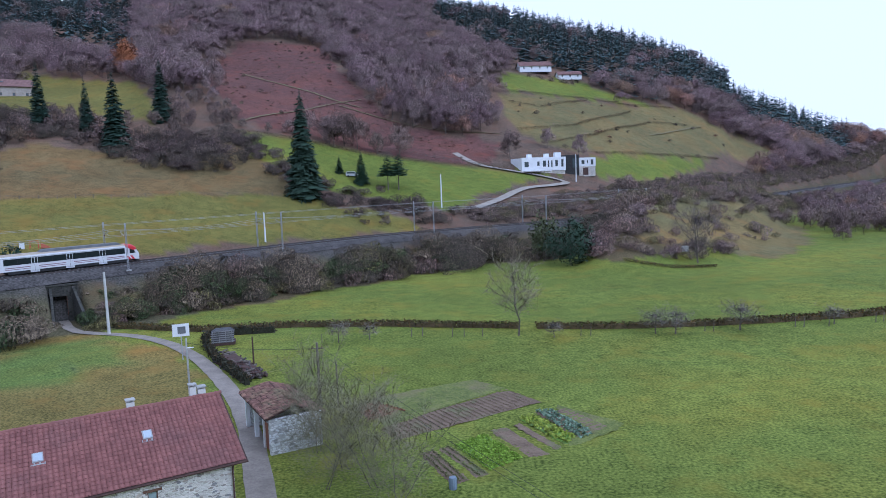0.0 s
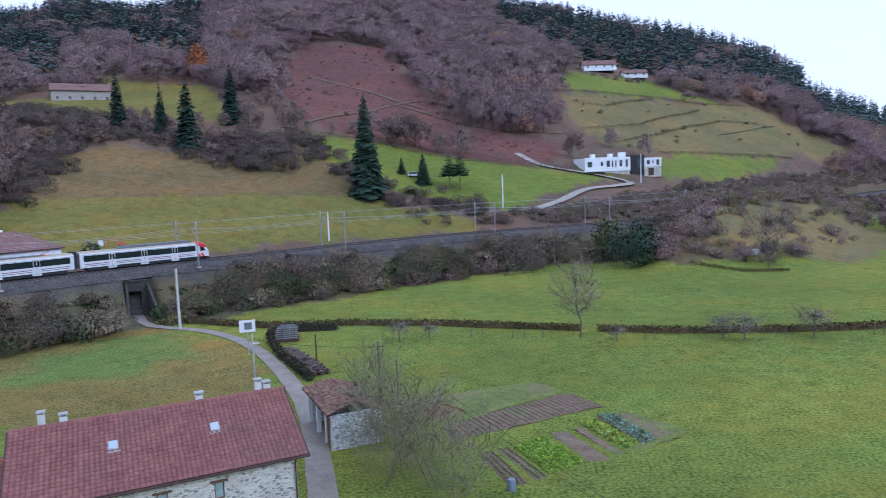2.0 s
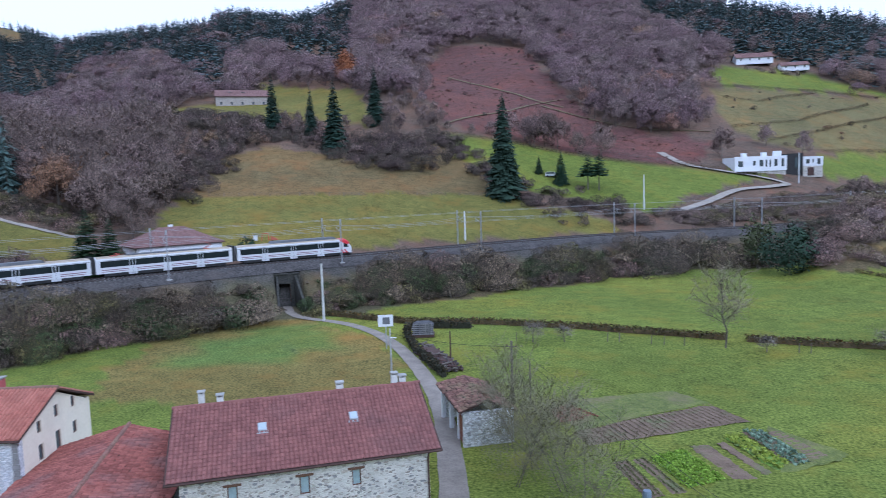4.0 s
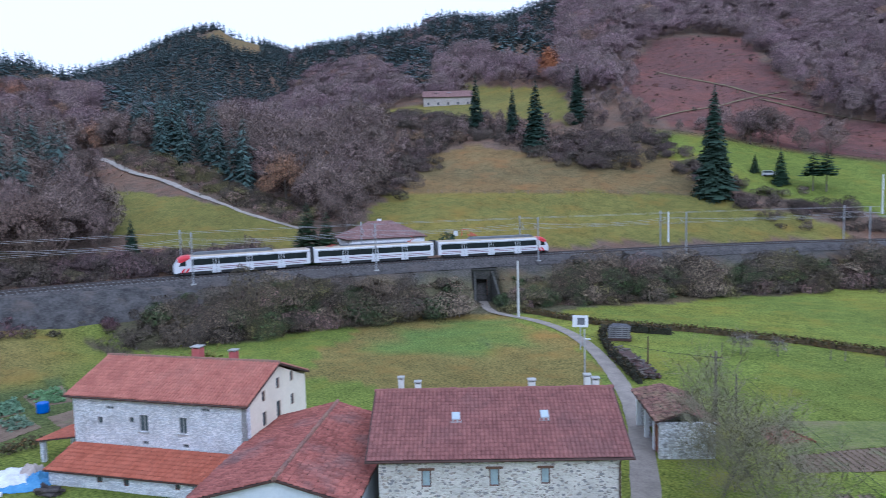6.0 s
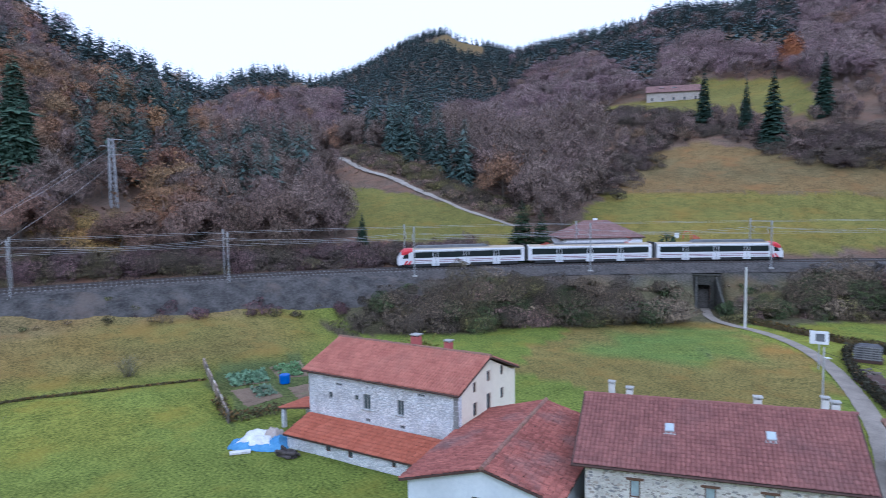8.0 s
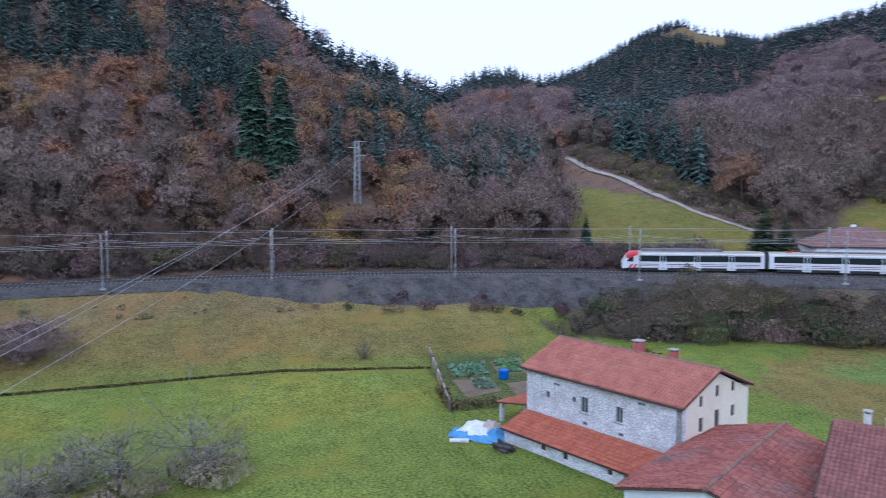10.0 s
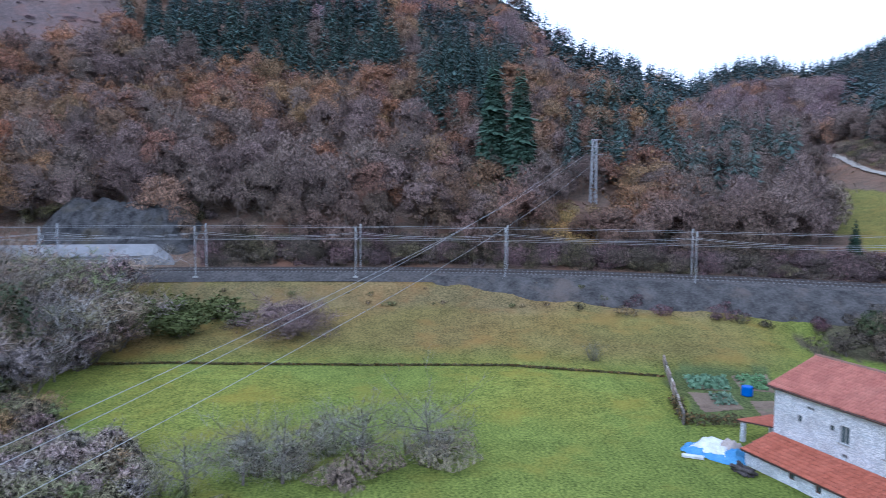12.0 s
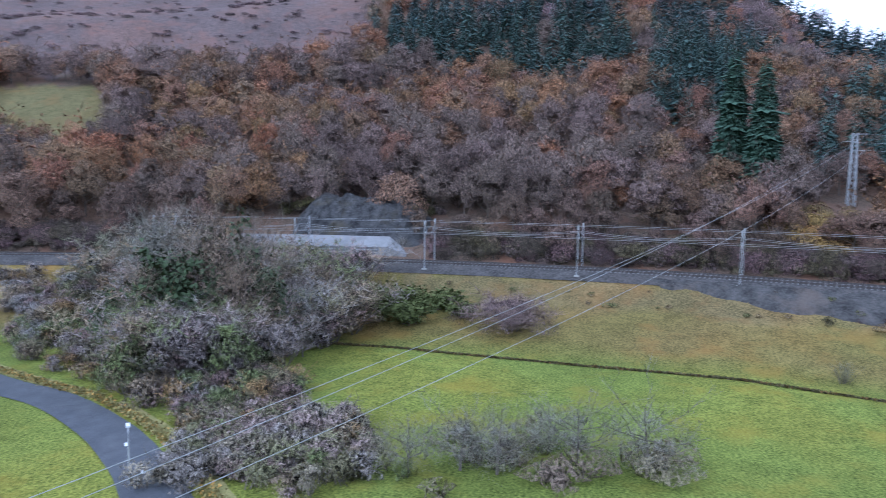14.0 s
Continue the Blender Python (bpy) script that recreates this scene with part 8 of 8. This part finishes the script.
# walled garden by the farmhouse
g8 = bed("garden_bed", [(-82.6, 34.4), (-83.0, 39.6), (-76.9, 37.3), (-77.8, 33.2)], M_soil, "kitchen garden bed with rows of cabbages")
crops(g8, rngc, [(-82.6, 34.4), (-83.0, 39.6), (-76.9, 37.3), (-77.8, 33.2)], 0.55, (0.15, 0.24, 0.15), 0.5, "crop")
g9 = bed("garden_bed", [(-76.6, 32.4), (-75.9, 37.0), (-70.6, 36.0), (-69.8, 31.3)], M_soil, "dug garden bed with scattered greens")
crops(g9, rngc, [(-75.6, 34.4), (-75.3, 36.6), (-71.5, 35.6), (-71.8, 33.4)], 0.5, (0.17, 0.24, 0.17), 0.42, "crop")
g10 = bed("garden_bed", [(-83.6, 40.7), (-83.5, 45.4), (-76.2, 42.4), (-77.7, 39.2)], M_soil, "dark dug bed half planted with greens")
crops(g10, rngc, [(-83.0, 40.9), (-82.8, 44.6), (-76.8, 42.0), (-77.9, 39.6)], 0.55, (0.15, 0.25, 0.12), 0.42, "crop")
bed("garden_bed", [(-73.2, 37.9), (-73.3, 41.0), (-67.0, 39.2), (-68.6, 36.8)], M_soil, "dark bare bed beside the house")
gw = thing("garden_wall", (-79, 31.6, 0), "low weathered wall of boards and blocks round the garden", "garden wall")
for (ax, ay), (bx, by), hh in (((-89.5, 34.4), (-66.2, 27.7), 1.25),):
    n = int(math.hypot(bx - ax, by - ay) / 1.6)
    for k in range(n):
        x, y = ax + (bx - ax) * (k + 0.5) / n, ay + (by - ay) * (k + 0.5) / n
        part("panel", Geo().box((0, 0, -0.1), (1.58, 0.2, hh * (0.9 + 0.15 * ((k * 7) % 3) / 2)), low=True), (M_gardenwall, M_gardenwall, M_wood, M_stone_b)[k % 4], gw, m=pose(x + 79, y - 31.6, ground_z(x, y), 0, 0, math.degrees(math.atan2(by - ay, bx - ax))))
hedge("garden_hedge", [(-73.0, 29.4), (-66.3, 27.9), (-65.7, 33.4)], 1.1, 1.0, "overgrown dark hedge at the garden corner", (0.1, 0.09, 0.05), 33, 9)
drum = thing("blue_drum", (-75.2, 38.6, ground_z(-75.2, 38.6)), "bright blue plastic water drum in the garden", "drum")
part("body", Geo().tube([(0, 0, 0), (0, 0, 0.1), (0, 0, 1.0), (0, 0, 1.1)], [0.55, 0.62, 0.62, 0.55], 14), M_blue, drum)


def tarp_heap():
    ob = thing("covered_heap", pose(-58.6, 27.9, 0, 0, 0, 40), "heap covered with blue and white plastic sheets", "heap")
    rng = np.random.default_rng(4)

    def sheet(cx, cy, w, l, h, seed, mat, name):
        n = 26
        g = Geo()
        for j in range(n + 1):
            for i in range(n + 1):
                u, v = i / n * 2 - 1, j / n * 2 - 1
                z = h * max(0.0, 1 - max(abs(u), abs(v)) ** 3) * (0.8 + 0.25 * noise.noise((u * 2 + seed, v * 2, seed))) + 0.16 * noise.noise((u * 4, v * 4, seed * 3)) + 0.14 * abs(noise.noise((u * 9, v * 9, seed * 5)))
                g.v.append((cx + u * w / 2 * (1 + 0.08 * noise.noise((v * 3, seed, 1))), cy + v * l / 2, max(0.02, z)))
        g.f = [(j * (n + 1) + i, j * (n + 1) + i + 1, (j + 1) * (n + 1) + i + 1, (j + 1) * (n + 1) + i) for j in range(n) for i in range(n)]
        part(name, g, mat, ob, smooth=True)

    sheet(0, 0, 5.4, 4.0, 1.05, 1.0, M_tarpblue, "blue_sheet")
    sheet(-0.5, -0.2, 3.9, 3.1, 1.35, 2.0, M_tarpwhite, "white_sheet")
    sheet(0.7, 0.3, 2.0, 1.9, 1.6, 3.0, M_tarpbrown, "brown_sheet")
    sheet(1.5, -0.7, 1.5, 1.7, 1.2, 4.0, M_tarpblue, "blue_sheet")
    sheet(-2.3, -1.0, 1.2, 1.4, 0.7, 5.0, M_tarpblue, "blue_sheet")
    part("plank", Geo().box(pose(-1.2, -2.6, 0.12, 0, 0, 25), (1.8, 0.6, 0.18)), M_tarpwhite, ob)


tarp_heap()
heap = thing("scrap_heap", pose(-55.3, 27.6, 0, 0, 0, 16.7), "dark heap of logs and scrap against the wall", "heap")
for k in range(12):
    part("log", Geo().tube([(-1.0, 0, 0), (0.9, 0.1, 0)], [0.16, 0.13], 6), M_log, heap, m=pose(0.9 + 0.12 * (k % 4), 0.15 * (k % 5) - 0.4, 0.15 + 0.16 * (k // 4), 0, 6 * (k % 3 - 1), 15 * (k % 4) - 20))
tank = thing("water_trough", (59.2, 172.6, ground_z(59.2, 172.6)), "pale grey box by the field edge", "box")
part("box", Geo().box((0, 0, 0), (1.6, 1.2, 1.3), low=True), M_concrete, tank)
car_ = thing("parked_van", pose(-30, 233.5, ground_z(-30, 233.5), 0, 0, 8), "small white parked van beside a young tree", "van")
part("body", Geo().prism([(-2.1, 0.35), (2.1, 0.35), (2.15, 1.0), (1.4, 1.1), (0.8, 1.75), (-2.0, 1.8), (-2.1, 1.0)], pose(0, -0.85, 0), 1.7), M_trainwhite, car_)
part("windows", Geo().prism([(-1.8, 1.12), (1.1, 1.12), (0.7, 1.65), (-1.8, 1.68)], pose(0, -0.87, 0), 1.74), M_pane, car_)
for wx in (-1.3, 1.3):
    for wy in (-0.8, 0.8):
        part("wheel", Geo().tube([(wx, wy - 0.1, 0.33), (wx, wy + 0.1, 0.33)], 0.33, 12), M_under, car_)
play = thing("play_set", pose(-84.5, 143.5, ground_z(-84.5, 143.5), 0, 0, 25), "small red garden swing and slide behind the track", "swing")
part("swing_frame", Geo().tube([(-0.8, 0.5, 0), (-0.7, 0, 1.6), (-0.8, -0.5, 0)], 0.05, 5).tube([(0.8, 0.5, 0), (0.7, 0, 1.6), (0.8, -0.5, 0)], 0.05, 5).tube([(-0.7, 0, 1.6), (0.7, 0, 1.6)], 0.05, 5), M_trainred, play)
part("slide", Geo().prism([(0, 0), (1.7, 0.1), (1.7, 0.2), (0.2, 1.0), (0, 1.0)], pose(1.2, -0.3, 0), 0.5), M_tile_orange, play)
part("toy_house", Geo().box((-2.2, 0, 0), (0.9, 0.9, 1.3), low=True), M_white, play)
blue_car = thing("blue_tarpaulin", (-113.5, 98.5, ground_z(-113.5, 98.5)), "small bright blue covered load behind the track", "cover")
part("sheet", Geo().prism([(-1.2, 0), (1.2, 0), (0.9, 0.8), (0, 1.1), (-0.9, 0.8)], pose(0, -0.6, 0), 1.4), M_tarpblue, blue_car)


# ---- trees that stand alone ----
FIR = conifer(101, 44, 13, 0.2, 0.02, 0.5, 3, 0.014, 0.28, 3500)
SPRUCE = conifer(102, 30, 11, 0.165, 0.03, 0.45, 3, 0.015, 0.26, 1500)
SLIM = conifer(103, 30, 11, 0.13, 0.0, 0.4, 3, 0.015, 0.22, 1500)
PINE = conifer(104, 16, 9, 0.27, 0.4, 0.1, 3, 0.02, 0.3, 500)
TALLPINE = conifer(105, 46, 12, 0.1, 0.1, 0.5, 3, 0.013, 0.5, 9000, 0.5, 0.5)
GREEN = (0.04, 0.072, 0.055)
single("fir_tree", FIR, -40.9, 207.5, 31.5, "tall dark green fir beside the meadow", tint=(0.042, 0.07, 0.05), width=0.78)
for x, y, h, p, w in ((-134.5, 238.7, 22, SLIM, 1.05), (-119, 239, 18.5, SLIM, 0.95), (-102.2, 222.7, 25.5, SPRUCE, 1.0), (-100.7, 257.5, 22.8, SPRUCE, 0.95)):
    single("spruce_tree", p, x, y, h, "dark green spruce at the top of the sloping meadow", tint=GREEN, width=w, group="spruces above the meadow")
for x, y, h in ((-171.1, 21.7, 55.6 - ground_z(-171.1, 21.7)), (-167.2, 27.6, 53.0 - ground_z(-167.2, 27.6))):
    single("tall_pine", TALLPINE, x, y, h, "very tall dark conifer above the line", tint=(0.075, 0.125, 0.09), width=1.0)
for x, y, h in ((-17.8, 227.8, 12), (-14.5, 229.5, 12.5)):
    single("pine_tree", PINE, x, y, h, "small pine with a bare trunk on the meadow", tint=(0.04, 0.075, 0.045), width=0.9)
single("young_fir", SPRUCE, -26.4, 228.5, 11, "young dark conifer on the green meadow", tint=(0.04, 0.075, 0.045), width=1.3)
single("young_fir", SPRUCE, -34.3, 234.5, 6, "small young conifer on the green meadow", tint=(0.05, 0.08, 0.045), width=1.4)
single("cypress", SLIM, -101.4, 107.8, 13.5, "dense dark ivy-clad tree by the trackside house", tint=(0.035, 0.06, 0.03), width=1.9, z=7.5)
single("cypress", SLIM, -98.6, 110.6, 11.5, "dense dark evergreen by the trackside house", tint=(0.035, 0.06, 0.03), width=1.9, z=7.5)
single("young_fir", SPRUCE, -125.6, 83.8, 8.5, "small dark conifer just above the line", tint=(0.035, 0.06, 0.04), width=1.2)
single("holly", leafy(110, 2600, 0.035, 40, 0.55, 0.03, 0.01), 30.4, 169.8, 10.5, "broad dark evergreen bush at the field edge", "bush", tint=(0.045, 0.075, 0.05))
single("ivy_tree", leafy(111, 1500, 0.03, 40, 0.3, 0.1, 0.014), 25.3, 180.0, 12.5, "tree smothered in olive-green ivy", tint=(0.09, 0.105, 0.05))
single("orange_beech", leafy(112, 2600, 0.03, 60, 0.4, 0.12, 0.018), -146.6, 336.4, 16, "beech still holding bright orange-brown leaves", tint=(0.32, 0.13, 0.06))
single("palm_bush", leafy(113, 500, 0.06, 16, 0.35, 0.1, 0.03), -83.0, 133.5, 4.5, "dark bush beside the trackside house", "bush", tint=(0.04, 0.075, 0.05))

APPLE = [bare_tree(130 + k, 10, 5, 7, 0.6, 0.25, 0.03, 0.0048, upright=0.2, dome=750, core=0.75) for k in range(3)]
ORCHARD = [bare_tree(134 + k, 12, 6, 8, 0.75, 0.1, 0.028, 0.0034, upright=0.2, dome=1700, core=0.4, lobes=10) for k in range(3)]
single("field_tree", bare_tree(140, 18, 7, 10, 0.36, 0.25, 0.013, 0.0032, dome=700, core=0.4), 10.0, 98.5, 11.2, "slender leafless tree standing in the field hedge", tint=(0.27, 0.235, 0.17))
for k, (x, y, h) in enumerate(((-15.6, 97.3, 3.2), (-11.3, 98.4, 2.6), (14.8, 96.9, 2.4), (29.2, 97.2, 3.7), (31.7, 96.4, 3.9), (41.1, 97.2, 4.3), (54.9, 98.2, 2.8))):
    single("apple_tree", APPLE[k % 3], x, y, h, "small leafless apple tree on the grass", tint=(0.22, 0.195, 0.165), turn=k * 67, group="apple trees in the field", width=1.15)
for k, (x, y, h) in enumerate(((-57.4, -3.5, 5.4), (-57.0, 2.2, 6.0), (-53.7, -9.4, 5.5), (-52.0, -16.3, 4.2), (-53.6, -12.4, 5.0), (-60.5, -6.0, 4.2))):
    single("orchard_tree", ORCHARD[(k + 1) % 3], x, y, h, "lichen-grey leafless fruit tree in the meadow", tint=(0.23, 0.22, 0.18), turn=k * 49, group="old fruit trees in the meadow", width=1.1)
single("dark_tree", bare_tree(125, 16, 8, 12, 0.38, 0.15, 0.016, 0.0032, dome=700, core=0.5), 59.1, 163.6, 14.3, "leafless dark tree at the foot of the slope", tint=(0.16, 0.13, 0.13))
for k, (x, y, h, w) in enumerate(((-11.4, 57.5, 6.5, 1.0), (-8.6, 54.0, 6.2, 1.1), (-5.8, 50.0, 6.4, 1.2), (-9.6, 50.5, 5.6, 1.2), (-12.6, 62.5, 6.8, 0.8), (-6.6, 56.5, 5.0, 1.1), (-4.0, 47.0, 5.2, 1.2))):
    single("yard_tree", bare_tree(150 + k, 16, 7, 10, 0.4, 0.08, 0.008, 0.0026, stems=2, upright=0.9, dome=1700), x, y, h * 1.15, "leafless tangled tree beside the stone shed", tint=(0.215, 0.2, 0.13), width=w, group="bare trees by the shed")
single("reddish_bush", shrub(160, 44, 60, 0.85, 0.005, core=0.9, lobes=18), -104.2, -17.2, 6.4, "large round leafless pinkish-brown bush on the bank", "bush", tint=(0.24, 0.175, 0.165), width=2.0, part_name="stem_cluster", crown_name="twig_crown")
single("small_shrub", shrub(161, 20, 30, 0.6, 0.009), -91.0, 25.4, 3.0, "thin leafless shrub on the grassy bank", "bush", tint=(0.2, 0.19, 0.12), width=1.2, part_name="stem_cluster", crown_name="twig_crown")
for k, (x, y, h) in enumerate(((-108, -38, 5.4), (-103, -33, 4.4), (-111, -29, 4.0), (-106, -43, 4.6), (-110, -34, 4.4), (-104, -38, 3.6), (-108, -25, 3.2))):
    single("green_bush", shrub(165 + k, 18, 22, 0.8, 0.01, 2600, 0.05, core=0.6), x, y, h, "green bramble bush at the edge of the meadow", "bush", tint=(0.13, 0.15, 0.055), width=1.7, part_name="stem_cluster", crown_name="foliage")
single("yellow_bush", shrub(170, 18, 20, 0.7, 0.01, 800, 0.05), -72.5, 57.5, 4.0, "yellow-green bush behind the farmhouse", "bush", tint=(0.2, 0.2, 0.05), width=1.3, part_name="stem_cluster", crown_name="foliage")
single("dead_trunk_tree", bare_tree(171, 6, 3, 3, 0.16, 0.5, 0.03, 0.006), -167.5, 34.5, 15, "pale dead trunk among the conifers", tint=(0.2, 0.18, 0.16))
for k, (az, r, h) in enumerate(((127.5, 97, 15), (121.5, 101, 18.5), (118.6, 96, 12.5), (124.6, 94, 15), (130.5, 97, 9.5))):
    p = polar(az, r)
    single("ivy_tree", leafy(175 + k, 1700, 0.026, 44, 0.24, 0.08, 0.014), p.x, p.y, h, "tree with dark ivy climbing its trunk", tint=(0.07, 0.095, 0.05), turn=k * 80, group="ivy-clad trees by the stream")
for k, (az, r, h) in enumerate(((119.8, 99, 19), (122.9, 97, 20), (126.2, 101, 19), (117.4, 101, 14), (128.4, 95, 14), (116.2, 94, 10.5), (124.0, 103, 20), (121.0, 92, 15), (127.4, 104, 20))):
    p = polar(az, r)
    single("stream_tree", bare_tree(220 + k, 14, 6, 9, 0.27, 0.12, 0.012, 0.0021, dome=900, core=0.6, lobes=12), p.x, p.y, h, "tall leafless tree above the stream thicket", tint=((0.23, 0.195, 0.165), (0.25, 0.19, 0.14), (0.21, 0.2, 0.17))[k % 3], turn=k * 57, group="tall bare trees by the stream")
for k in range(7):
    az = 45.0 - k * 1.9
    i = int(np.argmin(np.abs(LINE_AZ - az)))
    x, y = LINE[i] - LINE_N[i] * (14 + 3 * (k % 3))
    single("laurel_bush", shrub(180 + k % 3, 16, 16, 0.8, 0.01, 900, 0.05), float(x), float(y), 3.4 + 0.5 * (k % 3), "dark green evergreen bush on the railway bank", "bush", tint=(0.05, 0.075, 0.035), width=1.4, turn=k * 40, part_name="stem_cluster", crown_name="foliage", group="evergreens on the bank")


# the dark rock face above the concrete wall
def rock_face():
    g = Geo()
    s0, s1 = sorted(float(np.interp(q, LINE_AZ, LINE_S)) for q in (107.0, 119.5))
    m, n = int((s1 - s0) / 0.7), 20
    for q in range(m):
        at = s0 + q * 0.7
        px, py, nx, ny = [float(np.interp(at, LINE_S, a[:, k])) for a in (LINE, LINE_N) for k in (0, 1)]
        for j in range(n):
            off = 11.6 + j * 0.62
            x, y = px + nx * off, py + ny * off
            end = min(1.0, min(q, m - 1 - q) / 9.0) * (j < n - 1)
            f = min(1.0, j / (n * 0.7))
            h = 2.2 * abs(noise.noise((x / 5.0, y / 5.0, 7.7))) + 1.6 * abs(noise.noise((x / 1.9, y / 1.9, 2.1))) + 0.8 * noise.noise((x / 0.8, y / 0.8, 4.4))
            cliff = 6.0 * f * (2 - f) * 0.9 * (0.75 + 0.4 * noise.noise((at / 9.0, 3.1, 0)))
            g.v.append((x + 0.4 * noise.noise((x, y, 1)), y + 0.4 * noise.noise((x, y, 5)), ground_z(x, y) + end * (0.4 + min(1.0, f * 3 + 0.2) * h + cliff) - 0.9 * (1 - end)))
    for q in range(m - 1):
        for j in range(n - 1):
            a = q * n + j
            g.f += [(a, a + 1, a + n), (a + 1, a + n + 1, a + n)]
    tagged(part("rock_face", g, M_rock), "dark grey rock outcrop in the wooded slope", "rock", kind="structure")


rock_face()
